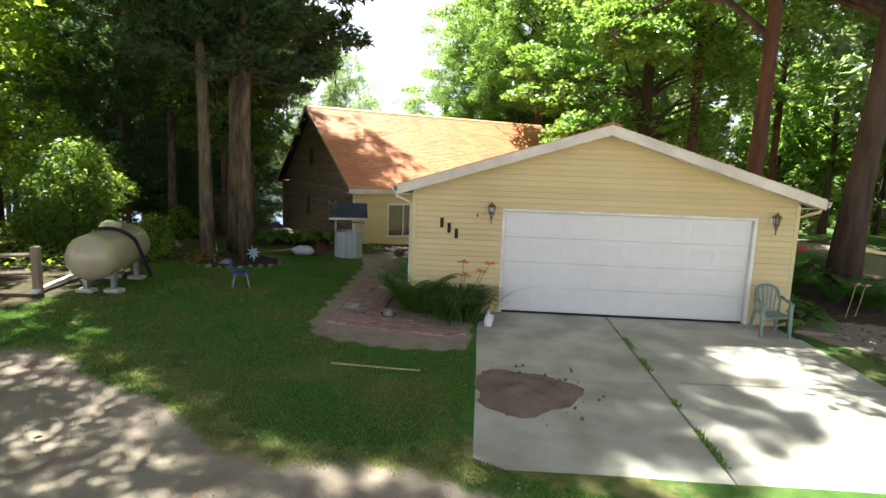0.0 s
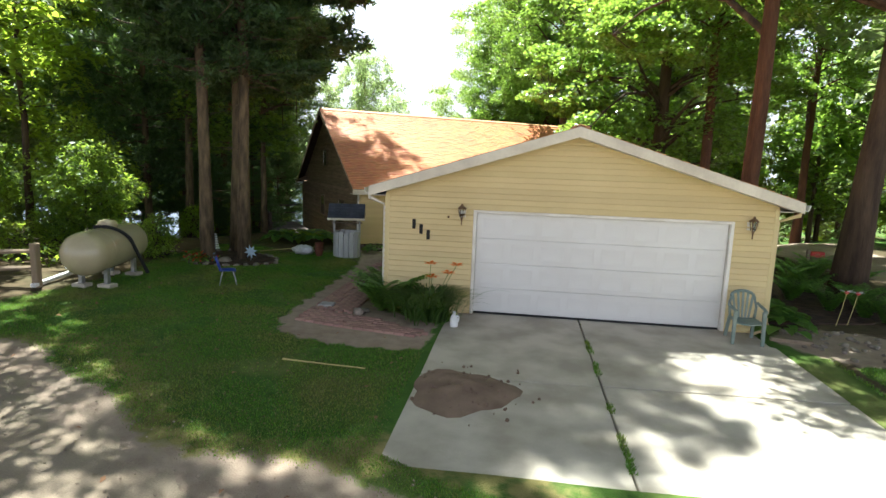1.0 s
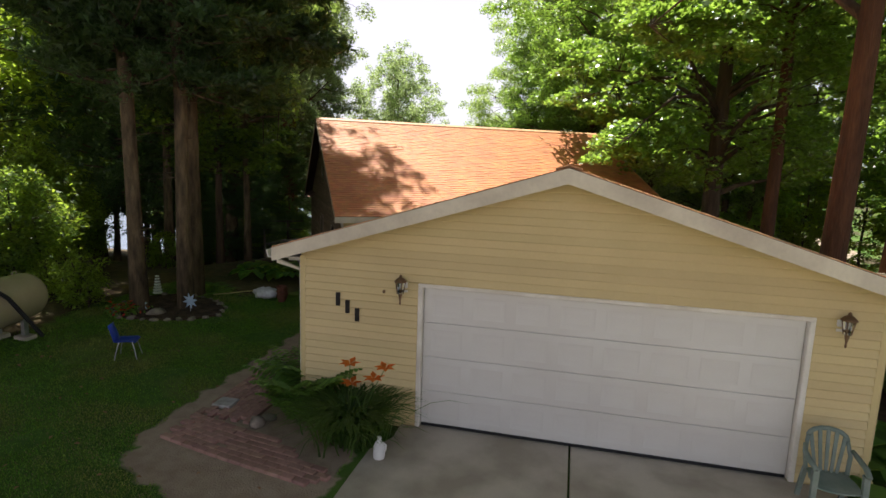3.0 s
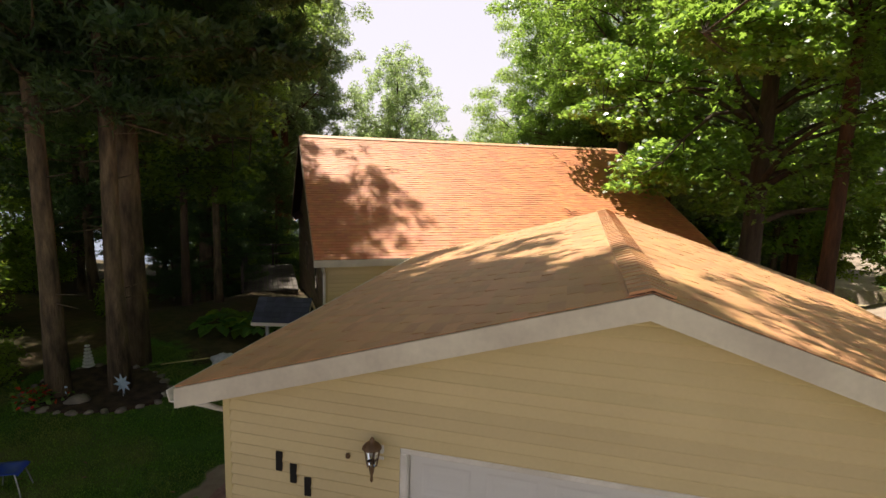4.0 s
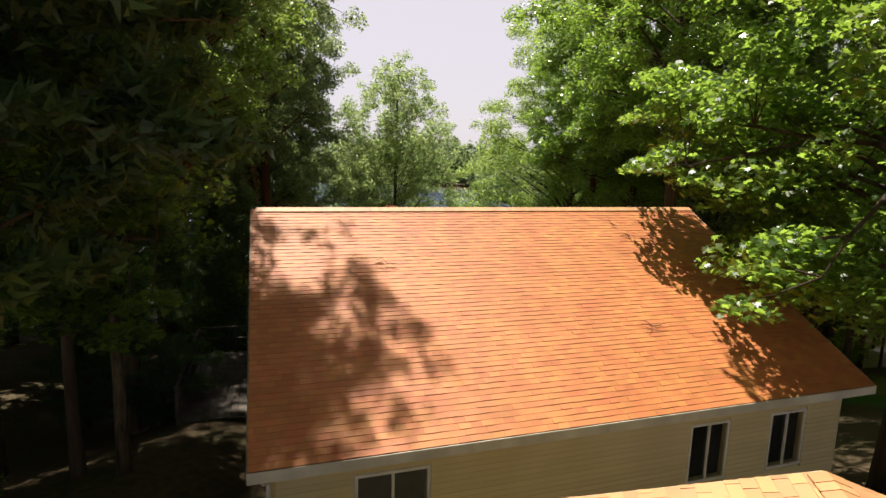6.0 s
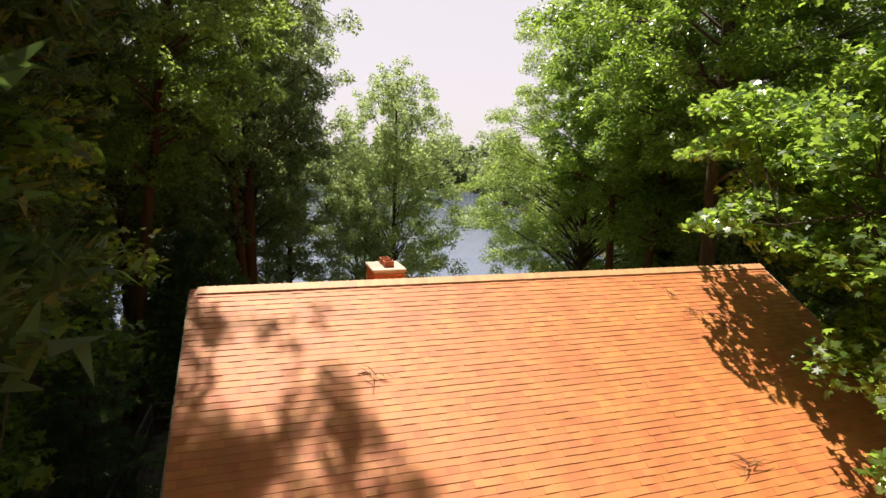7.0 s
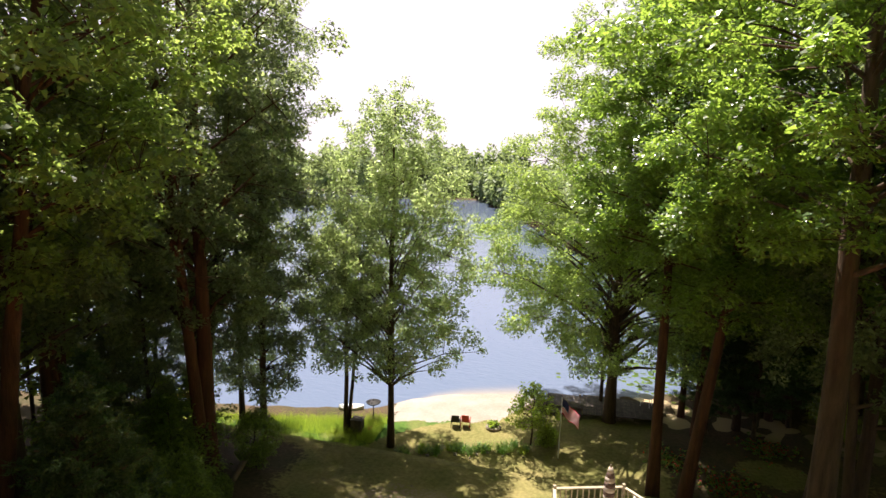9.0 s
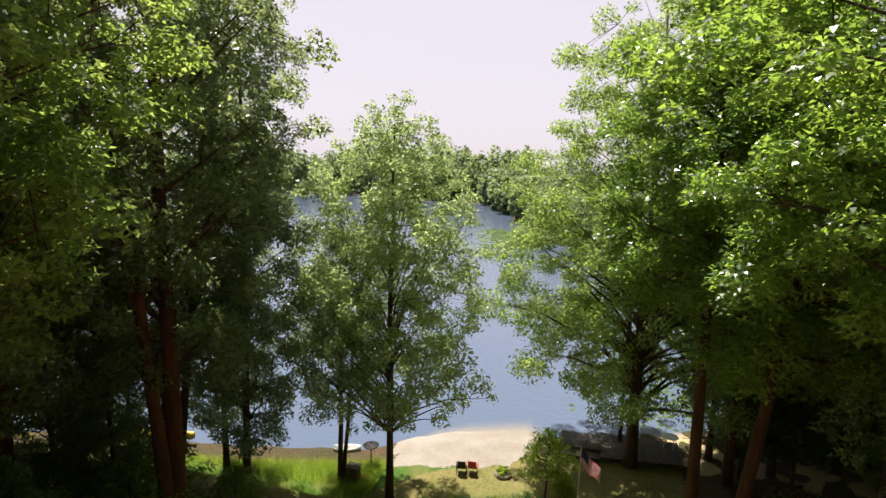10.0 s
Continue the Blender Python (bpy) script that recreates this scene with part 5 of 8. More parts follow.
thin_a = broadleaf("forest_tree", 51, 17, 4.0, 3.0, 0.11, 6000, 0.19, M_UNDER, M_BARK, limbs=22, label="thin forest tree with light green leaves", spread=0.7)
oak_far = broadleaf("oak_tree", 33, 24, 5.0, 5.2, 0.24, 6400, 0.3, M_OAK, M_BARK, limbs=24, label="tall oak deep in the woods", spread=0.8)
maple_far = broadleaf("maple_tree", 25, 22, 5.5, 5.2, 0.27, 6400, 0.3, M_MAPLE, M_BARK, limbs=24, label="tall maple deep in the woods", spread=0.8)
sapling_a = broadleaf("sapling", 61, 5.2, 0.8, 1.7, 0.035, 3600, 0.12, M_UNDER, M_BARK, limbs=18, label="leafy sapling at the wood's edge", category="sapling", spread=0.7)
sapling_dark = broadleaf("sapling", 63, 5.6, 0.5, 2.0, 0.04, 6000, 0.12, M_DARKLEAF, M_BARK, limbs=20, label="dark leafy sapling under the oaks", category="sapling", spread=0.8)
shrub_a = broadleaf("shrub", 62, 2.0, 0.15, 1.0, 0.02, 2200, 0.085, M_UNDER, M_BARK, limbs=14, fork=2, label="light green leafy shrub at the wood's edge", category="shrub", spread=0.45)


def plant_tree(proto, x, y, turn=0.0, size=1.0, first={}, label=""):
    m = at_ground(x, y, turn, size)
    if proto.name in first:
        ob = copy_thing(proto, m)
    else:
        first[proto.name] = True
        proto.matrix_basis = m
        ob = proto
    if label:
        ob["label"] = label
    return ob


# by the lawn
plant_tree(pine_b, -6.62, 14.62, 20, 0.80)
plant_tree(pine_b, -5.80, 15.25, 110, 1.0)
plant_tree(pine_a, -6.60, 16.4, 0, 1.0)
plant_tree(pine_high, -11.3, 25.2, 300, 1.0)
plant_tree(pine_b, -8.4, 21.8, 250, 0.72)
# right of the garage and house
maple_first = plant_tree(maple_a, 7.82, 15.0, 40)
plant_tree(maple_b, 10.7, 15.6, 0)
plant_tree(maple_near, 8.55, 27.6, 200)
plant_tree(maple_mid, 9.58, 24.24, 0)
# long boughs of the maples: one hangs over the front of the house, one shades its far end, one reaches over the garage's right side
g = np.random.default_rng(77)


def maple_bough(tree, limb, pads, size=0.19, mat=M_MAPLE):
    wood = Shape().tube(limb, [0.10, 0.08, 0.055, 0.035, 0.012], 7)
    centres = []
    for x, y, z, r in pads:
        at = Vector((x, y, z))
        near = min((Vector(q) for q in limb[1:5]), key=lambda q: (q - at).length)
        wood.tube([near, near.lerp(at, 0.6), (x, y, z + 0.1)], [0.022, 0.014, 0.005], 5)
        d = g.normal(size=(int(820 * r * r), 3))
        d[:, 2] = np.where(d[:, 2] < 0, d[:, 2] * 0.4, d[:, 2])
        d /= np.linalg.norm(d, axis=1)[:, None]
        p = d * (r * g.uniform(0.2, 1.1, (len(d), 1)) ** 0.6) * np.array([1.35, 1.35, 0.42])
        p[:, 2] -= 0.16 * (p[:, 0] ** 2 + p[:, 1] ** 2) / r
        centres.append(np.array([x, y, z]) + p)
    part("bough", wood, M_BARK, tree, smooth=True)
    v, f = lobed_leaves(np.concatenate(centres), size, g)
    part("bough_leaves", fast_mesh("bough_leaves", v, f, 12, mat), mat, tree)


maple_bough(maple_near, [(8.4, 27.5, 6.4), (7.2, 27.7, 7.4), (6.0, 27.9, 7.5), (4.6, 28.1, 7.1), (3.3, 28.3, 6.8)],
            ((2.5, 29.0, 6.8, 0.6), (3.3, 29.4, 7.2, 0.7), (4.0, 28.7, 6.6, 0.75), (4.7, 28.3, 6.0, 0.75), (5.3, 27.8, 5.3, 0.7), (5.2, 30.0, 7.2, 0.8), (6.0, 28.9, 6.2, 0.8), (5.8, 27.6, 4.8, 0.65), (4.2, 30.7, 7.9, 0.8), (2.8, 31.0, 8.4, 0.8), (6.8, 28.6, 5.8, 0.8), (4.8, 27.6, 4.6, 0.55), (3.2, 31.3, 9.5, 0.9), (6.3, 30.1, 7.8, 0.9), (5.2, 29.6, 8.6, 0.9), (4.2, 29.6, 8.2, 0.8), (6.2, 29.6, 8.2, 0.9), (3.6, 30.4, 8.9, 0.8)))
maple_bough(maple_near, [(8.3, 27.3, 6.0), (7.4, 26.2, 6.6), (6.4, 25.2, 6.4), (5.5, 24.4, 5.6), (4.9, 23.8, 4.9)],
            ((3.9, 24.2, 4.2, 0.45), (4.5, 24.9, 4.9, 0.6), (5.0, 25.3, 5.4, 0.65), (4.6, 25.5, 5.2, 0.5), (5.0, 24.9, 4.5, 0.6), (5.8, 25.8, 4.8, 0.8)))
maple_bough(maple_first, [(7.9, 15.1, 6.4), (7.2, 16.2, 7.6), (6.4, 17.3, 8.1), (5.5, 18.4, 7.9), (4.8, 19.2, 7.4)],
            ((4.8, 20.4, 7.8, 0.6), (5.1, 20.3, 8.0, 0.7), (5.3, 19.9, 7.5, 0.6), (5.8, 20.3, 8.0, 0.8), (5.6, 19.6, 6.9, 0.45), (5.2, 21.3, 8.5, 0.7), (5.5, 20.9, 8.7, 0.8), (5.1, 22.2, 9.1, 0.8), (6.4, 21.4, 9.0, 0.9), (6.5, 20.4, 8.0, 0.9), (6.6, 20.1, 7.2, 0.8), (5.8, 22.6, 10.0, 0.9), (7.0, 21.9, 9.6, 1)), 0.17)
plant_tree(maple_a, 18.5, 35.0, 160, 1.05)
# lake side, east of the lawn
plant_tree(tall_a, 1.75, 52.6, 15)
plant_tree(tall_b, 2.9, 51.2, 0)
plant_tree(big_oak, -0.1, 62.0, 80)
plant_tree(thin_a, -0.6, 64.5, 10, 1.05)
plant_tree(great_maple, 5.2, 42.4, 130)
plant_tree(tall_a, 5.4, 61.5, 200, 0.9)
plant_tree(maple_a, 5.0, 64.5, 310, 0.9)
plant_tree(oak_b, 13.5, 46.0, 50, 1.1)
plant_tree(oak_a, 18.5, 52.0, 140, 1.05)
plant_tree(oak_b, 8.8, 48.0, 190, 1.15)
plant_tree(great_maple, 9.5, 53.5, 20, 0.95)
# the aspen and its neighbours at the shore
plant_tree(aspen, -13.4, 54.0, 0)
plant_tree(twin_aspen, -16.8, 54.9, 120)
plant_tree(oak_edge, -20.0, 50.4, 0)
plant_tree(oak_edge, -23.6, 53.6, 140, 0.92)
for x, y, r, k in ((-27.0, 50.0, 60, 0.7), (-22.8, 45.2, 200, 0.6), (-26.0, 45.0, 310, 0.62)):
    plant_tree(oak_edge, x, y, r, k)
plant_tree(oak_a, -18.9, 44.4, 260, 1.06)
plant_tree(oak_b, -22.5, 48.0, 30, 1.08)
plant_tree(oak_a, -24.5, 41.5, 100, 1.05)
plant_tree(oak_b, -20.5, 37.0, 300, 1.1)
plant_tree(pine_b, -11.5, 21.5, 150, 0.95)
plant_tree(young_maple, -9.4, 21.6, 40, 1.0)
maple_bough(young_maple, [(-9.3, 21.6, 6.4), (-8.6, 21.6, 7.4), (-7.8, 21.5, 7.9), (-7.0, 21.3, 8.0), (-6.2, 21.2, 7.9)],
            ((-8.4, 21.9, 8.5, 0.5), (-7.6, 21.8, 8.3, 0.5), (-6.7, 21.6, 8.1, 0.45), (-6.1, 21.5, 7.9, 0.35), (-8.9, 21.8, 7.8, 0.5), (-9.0, 22.2, 9.1, 0.6)), 0.18)
maple_bough(young_maple, [(-9.4, 21.5, 4.0), (-8.6, 21.4, 4.6), (-8.0, 21.3, 5.0), (-7.3, 21.2, 5.2), (-6.7, 21.2, 5.2)],
            ((-8.2, 21.4, 5.6, 0.5), (-7.0, 21.3, 5.6, 0.45), (-6.8, 21.4, 6.2, 0.4), (-7.7, 21.2, 4.7, 0.5), (-6.6, 20.9, 4.2, 0.4), (-8.3, 21.1, 4.0, 0.5), (-7.0, 20.7, 3.6, 0.45)), 0.18, M_DARKLEAF)
for x, y, r, k in ((-14.2, 22.6, 140, 1.0), (-12.7, 32.6, 200, 0.5), (-16.6, 29.0, 260, 0.7), (-17.8, 25.5, 320, 0.8), (-16.2, 36.0, 50, 0.48), (-21.4, 32.0, 110, 0.7), (-25.5, 38.5, 15, 0.6)):
    plant_tree(pine_low, x, y, r, k)
plant_tree(leaning_oak, -18.2, 34.2, 0)
# high pine added to keep sun off the young pines
plant_tree(pine_high, -17.4, 31.4, 80, 0.95)
# unseen oaks, added so that their crowns shade the road and lawn
plant_tree(oak_b, -12.4, 8.4, 70, 1.05)
plant_tree(oak_b, -9.4, 6.6, 130, 0.95)
for x, y, r, k in ((6.3, 62.5, 260, 0.6), (8.0, 66.0, 320, 0.7), (9.0, 62.0, 20, 0.8), (12.0, 65.0, 80, 0.9), (16.5, 67.0, 130, 0.8), (6.0, 69.0, 190, 0.75), (10.5, 70.0, 250, 0.9), (19.5, 60.0, 345, 0.8)):
    plant_tree(pine_low, x, y, r, k)
for x, y, r, k in ((-16.4, 39.6, 75, 0.7), (-22.6, 43.6, 255, 0.6), (-26.8, 44.2, 40, 0.6), (-14.6, 37.2, 30, 0.75), (-18.4, 40.6, 200, 0.62), (-20.8, 41.8, 330, 0.66), (-13.2, 35.6, 120, 0.7), (-18.0, 37.6, 90, 0.7), (-24.4, 45.4, 10, 0.5), (-17.4, 43.2, 280, 0.4), (-19.8, 43.0, 60, 1.35), (-21.6, 46.4, 190, 1.4), (-23.8, 42.8, 310, 1.3), (-26.2, 47.6, 70, 1.5), (-16.6, 37.6, 240, 1.2), (-14.0, 33.6, 150, 1.25), (-21.0, 39.4, 20, 1.4), (-18.6, 47.6, 100, 0.9)):
    plant_tree(sapling_dark, x, y, r, k)
for x, y, r, k in ((-10.9, 25.8, 20, 0.55), (-12.8, 25.0, 60, 0.7), (-14.4, 27.0, 90, 0.75)):
    plant_tree(pine_bushy, x, y, r, k)
# woods to the west
g = np.random.default_rng(5)
spots = [(-6, 15), (-12.4, 51.6), (-18.6, 45.5), (-22.5, 48), (-24.5, 41.5), (-17.5, 38.5), (-13.5, 27.5), (-12, 22.5), (-15.5, 34.5), (-12.6, 32.6)]
kinds = [oak_far, thin_a, thin_a, oak_far, thin_a, maple_far]
count = 0
while count < 34:
    x, y = g.uniform(-44, -9.6), g.uniform(11, 52)
    if (x > -11.5 and y < 14.5) or (x > -14 and y > 18) or (x > -19 and y > 34) or (x > -24 and y > 47):
        continue
    if min(math.hypot(x - a, y - b) for a, b in spots) < (4.6 if y < 33 and x > -30 else 3.2):
        continue
    spots.append((x, y))
    plant_tree(kinds[int(g.integers(0, 6))], x, y, g.uniform(0, 360), g.uniform(0.8, 1.1))
    count += 1
# woods to the east, open round the lane
count = 0
while count < 62:
    x, y = g.uniform(4.5, 48), g.uniform(17, 84)
    lane = np.interp(y, [14, 20, 24, 28, 40, 60, 90], [17.5, 14.8, 14.6, 15, 17.5, 26, 40])
    if abs(x - lane) < 4.2 or min(math.hypot(x - a, y - b) for a, b in spots) < 3.4 or (x < 11 and y < 44) or (x < 13.5 and y < 60) or y > np.interp(x, SHORE_X, SHORE_Y) + 4 or math.hypot(x - 18.5, y - 35.0) < 3.5 or (y < 24 and x < 14):
        continue
    spots.append((x, y))
    kind, turn, size = [maple_far, oak_far, maple_far, oak_far, thin_a, maple_far][int(g.integers(0, 6))], g.uniform(0, 360), g.uniform(0.8, 1.1)
    if not (8.5 < x < 16 and 50 < y < 64):          # a sunny opening in the wood
        plant_tree(kind, x, y, turn, size)
    count += 1
# edge growth
for x, y, s in ((-7.95, 14.35, 0.66), (-8.5, 14.8, 0.78), (-9.3, 14.6, 0.8)):
    plant_tree(shrub_a, x, y, x * 50, s)
count = 0
while count < 26:
    x, y = g.uniform(11.5, 26), g.uniform(50, 70)
    turn, size = g.uniform(0, 360), g.uniform(0.6, 1.1)
    if x > 16 or y > 63:
        plant_tree(sapling_a if count % 3 else thin_a, x, y, turn, size)
    count += 1
count = 0
while count < 44:
    x, y = g.uniform(-24, -9.4), g.uniform(9.5, 38)
    if (x > -11.0 and 10 < y < 14.0) or (y > 15 and x > -8.5 - 0.95 * (y - 14)):
        continue
    if count % 2:
        plant_tree(sapling_dark if count % 4 == 1 else sapling_a, x, y, g.uniform(0, 360), g.uniform(0.6, 1.25))
    else:
        plant_tree(shrub_a, x, y, g.uniform(0, 360), g.uniform(0.7, 1.5))
    count += 1

# far woods round the lake, as masses of leaf clumps
g = np.random.default_rng(9)
pts = []
for i in range(520):
    if i < 330:
        x = g.uniform(-380, -40)
        y = 296 - 0.12 * x * 0.3 + g.uniform(0, 70)
        hgt = g.uniform(17, 25)
    else:
        y = g.uniform(72, 315)
        x = np.interp(y, BANK_Y, BANK_X) + 3.5 + abs(g.normal(0, 13))
        hgt = g.uniform(11, 18)
    r = g.uniform(3.2, 5.5)
    n = 190 if y > 200 else 420
    p = g.normal(size=(n, 3))
    p /= np.linalg.norm(p, axis=1)[:, None]
    p *= g.uniform(0.65, 1.05, (n, 1))
    z0 = max(WATER_Z, land_at(x, y))
    p = p * np.array([r, r, hgt * 0.5]) + np.array([x, y, z0 + hgt * 0.5])
    pts.append(p[p[:, 2] > z0 + 0.1])
far = np.concatenate([p for p in pts])
near_mask = far[:, 1] < 200
# haze over these woods is painted by their paler leaf colour
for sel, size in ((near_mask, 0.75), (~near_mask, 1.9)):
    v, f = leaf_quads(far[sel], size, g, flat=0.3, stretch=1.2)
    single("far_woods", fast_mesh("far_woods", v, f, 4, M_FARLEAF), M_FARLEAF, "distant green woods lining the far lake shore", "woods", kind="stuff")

# ---------------------------------------------------------------- wall fittings of the garage
def wall_lamp(x, y, z):
    t = thing("wall_lamp", (x, y, z), "bronze coach lamp on the garage wall", "lamp", "wall lamps")
    part("backplate", Shape().box((x - 0.07, GY0 - 0.035, z - 0.10), (x + 0.07, GY0 - 0.02, z + 0.08), 0.006), M_TRIM, t, "cream mounting block")
    part("arm", Shape().tube([(x, GY0 - 0.03, z - 0.02), (x, y - 0.01, z - 0.07), (x, y - 0.02, z - 0.03)], 0.014, 6), M_BRASS, t)
    part("tail", Shape().lathe([(0.004, -0.26), (0.016, -0.24), (0.010, -0.20), (0.022, -0.15), (0.03, -0.10)], 8, Matrix.Translation((x, y - 0.02, z))), M_BRASS, t)
    for k in range(6):
        a = k * math.pi / 3
        part("cage_bar", Shape().tube([(x + 0.045 * math.cos(a), y - 0.02 + 0.045 * math.sin(a), z - 0.10), (x + 0.075 * math.cos(a), y - 0.02 + 0.075 * math.sin(a), z + 0.07)], 0.006, 4), M_BRASS, t)
    part("glass", Shape().lathe([(0.038, -0.098), (0.066, 0.068)], 6, Matrix.Translation((x, y - 0.02, z))), M_GLASS, t, "clear glass")
    part("cap", Shape().lathe([(0.09, 0.07), (0.085, 0.085), (0.05, 0.12), (0.02, 0.135), (0.022, 0.155), (0.006, 0.175)], 12, Matrix.Translation((x, y - 0.02, z))), M_BRASS, t, smooth=True)


wall_lamp(0.97, 11.17, 2.10)
wall_lamp(6.46, 11.17, 2.10)
for x, z in ((-0.02, 1.81), (0.13, 1.71), (0.28, 1.60)):
    single("number_bar", Shape().box((x - 0.035, GY0 - 0.045, z - 0.10), (x + 0.035, GY0 - 0.024, z + 0.10), 0.006), M_IRON, "dark metal number plate bar on the garage siding", "sign", "number bars")
single("outdoor_sensor", Shape().box((0.67, GY0 - 0.05, 1.96), (0.71, GY0 - 0.022, 2.01), 0.008), M_BRASS, "small bronze fitting on the garage siding", "fitting")

# ---------------------------------------------------------------- brick path beside the garage
path = thing("brick_path", (-1.6, 12, 0), "worn red brick garden path set in bare soil", "path", kind="structure")
g = np.random.default_rng(17)
brick_mesh = Shape().box((-0.0995, -0.0495, -0.03), (0.0995, 0.0495, 0.03), 0.006).mesh("brick", M_BRICKPATH)
paver_mesh = Shape().box((-0.15, -0.15, -0.03), (0.15, 0.15, 0.025), 0.01).mesh("paver", M_PAVEGREY)
count = 0
rest = Shape()


def lay_brick(x, y, turn):
    """One brick of the path, singly near its foot, in the joined field further on."""
    global count
    z = land_at(x, y) + 0.012 + g.uniform(-0.004, 0.004)
    m = pose(x, y, z, g.normal(0, 0.9), g.normal(0, 0.9), turn + g.normal(0, 0.9))
    if count < 295:
        ob = new("brick", brick_mesh)
        ob.matrix_basis = m
        put_under(ob, path)
        count += 1
    else:
        rest.box((-0.0995, -0.0495, -0.03), (0.0995, 0.0495, 0.03), 0.006, m)


# the foot of the path, along the front of the bed
for r in range(7):
    x = -1.93 + (r % 2) * 0.1
    while x < 0.52:
        top = np.interp(x, [-2.0, -0.6, 0.52], [0.72, 0.66, 0.26])
        if r * 0.101 < top and g.uniform() > 0.02:
            lay_brick(x, 9.97 - 0.185 * (x + 2.0) + r * 0.101, -10)
        x += 0.201
# its run along the garage wall
for r in range(34):
    for k in range(9):
        y = 10.72 + r * 0.201 + (k % 2) * 0.1
        if y < 16.3 and not (k < 4 and r == 1) and g.uniform() > 0.02:
            lay_brick(-1.97 + k * 0.101 - 0.02 * max(0.0, y - 12), y, 90)
part("brick_field", rest, M_BRICKPATH, path)["kind"] = "stuff"
for x, y, a in ((-1.80, 11.06, 2), (-1.42, 12.95, 4)):
    ob = new("paver", paver_mesh)
    ob.matrix_basis = pose(x, y, land_at(x, y) + 0.035, 0, 1, a)
    put_under(ob, path)


def stone(x, y, z, r, g, mat=M_STONE):
    sh = Shape()
    vs, fs = [], []
    sx, sy, sz = r * g.uniform(0.8, 1.3), r * g.uniform(0.7, 1.1), r * g.uniform(0.45, 0.75)
    for i in range(5):
        for j in range(8):
            th, ph = math.pi * (i + 0.5) / 5, 2 * math.pi * j / 8
            k = g.uniform(0.85, 1.12)
            vs.append((sx * k * math.sin(th) * math.cos(ph), sy * k * math.sin(th) * math.sin(ph), sz * k * math.cos(th)))
    for i in range(4):
        for j in range(8):
            fs.append((i * 8 + j, i * 8 + (j + 1) % 8, i * 8 + 8 + (j + 1) % 8, i * 8 + 8 + j))
    fs += [tuple(range(8)), tuple(range(39, 31, -1))]
    return sh.add(vs, fs).moved(pose(x, y, z + sz * 0.45, g.normal(0, 8), g.normal(0, 8), g.uniform(0, 360)))


for x, y, r in ((-0.98, 10.62, 0.14), (-0.92, 10.86, 0.10)):
    single("flat_stone", stone(x, y, land_at(x, y), r, g), M_STONE, "flat grey stone at the edge of the brick path", "stone", "path stones", smooth=True)

# pile of sand on the drive
sh = Shape()
vs, fs = [], []
NR, NA = 10, 30
for i in range(NR + 1):
    for j in range(NA):
        f, a = i / NR, 2 * math.pi * j / NA
        rr = f * (1 + 0.12 * math.sin(3 * a + 1) + 0.06 * math.sin(7 * a)) * 0.78
        x, y = 1.42 + rr * math.cos(a) * 0.98, 7.52 + rr * math.sin(a) * 0.95
        h = 0.13 * (1 - f) ** 0.9 * (1 + 0.3 * math.sin(9 * x) * math.sin(11 * y)) + (0.012 * (1 - f))
        vs.append((x, y, slab_top(x, y) - 0.004 + h))
for i in range(NR):
    for j in range(NA):
        fs.append((i * NA + j, i * NA + (j + 1) % NA, (i + 1) * NA + (j + 1) % NA, (i + 1) * NA + j))
single("dirt_mound", sh.add(vs, fs), M_DIRT, "low mound of brown soil on the concrete drive", "mound", smooth=True)
clods = thing("soil_clods", (1.42, 7.5, -0.1), "loose crumbs of soil round the heap", "soil", kind="stuff")
sh = Shape()
for _ in range(90):
    a, r = g.uniform(0, 6.28), abs(g.normal(0, 0.55))
    x, y = 1.42 + r * math.cos(a), 7.5 + r * math.sin(a)
    s = g.uniform(0.008, 0.024)
    z = slab_top(x, y) + max(0, 0.12 * (1 - r / 0.78))
    sh.box((-s, -s, -s), (s, s, s), s * 0.5, pose(x, y, z + s * 0.5, g.uniform(0, 90), g.uniform(0, 90), 0))
part("clod", sh, M_DIRT, clods)

# cane on the lawn
single("bamboo_cane", Shape().tube([(-1.40, 7.97, land_at(-1.40, 7.97) + 0.05), (-0.72, 7.90, land_at(-0.72, 7.90) + 0.05), (-0.05, 7.84, land_at(-0.05, 7.84) + 0.05)], [0.014, 0.013, 0.011], 8), M_STRAW, "yellow bamboo cane lying on the lawn", "cane")

# ---------------------------------------------------------------- planting by the garage
def blade_clump(name, x, y, n, length, width, mat, label, category, seed, spread=0.3, arch=0.6):
    """Strap leaves that rise and arch over."""
    g = np.random.default_rng(seed)
    sh_v, sh_f = [], []
    z = land_at(x, y)
    for _ in range(n):
        a = g.uniform(0, 6.28)
        r = abs(g.normal(0, spread))
        px, py = x + r * math.cos(a), y + r * math.sin(a)
        L, d = length * g.uniform(0.6, 1.15), a + g.normal(0, 0.7)
        out = L * arch * g.uniform(0.4, 1.1)
        k = len(sh_v)
        for q in range(6):
            f = q / 5
            w = width * (1 - f) ** 0.6 * 0.5 + 0.001
            cx, cy = px + math.cos(d) * out * f ** 1.5, py + math.sin(d) * out * f ** 1.5
            cz = z + L * (f * 1.0 - 0.55 * f ** 2.6)
            sx, sy = -math.sin(d) * w, math.cos(d) * w
            sh_v += [(cx - sx, cy - sy, cz + 0.004), (cx + sx, cy + sy, cz + 0.004)]
        sh_f += [(k + 2 * q, k + 2 * q + 1, k + 2 * q + 3, k + 2 * q + 2) for q in range(5)]
    t = thing(name, (x, y, z), label, category)
    part("leaves", fast_mesh("leaves", sh_v, sh_f, 4, mat, smooth=True), mat, t)
    return t


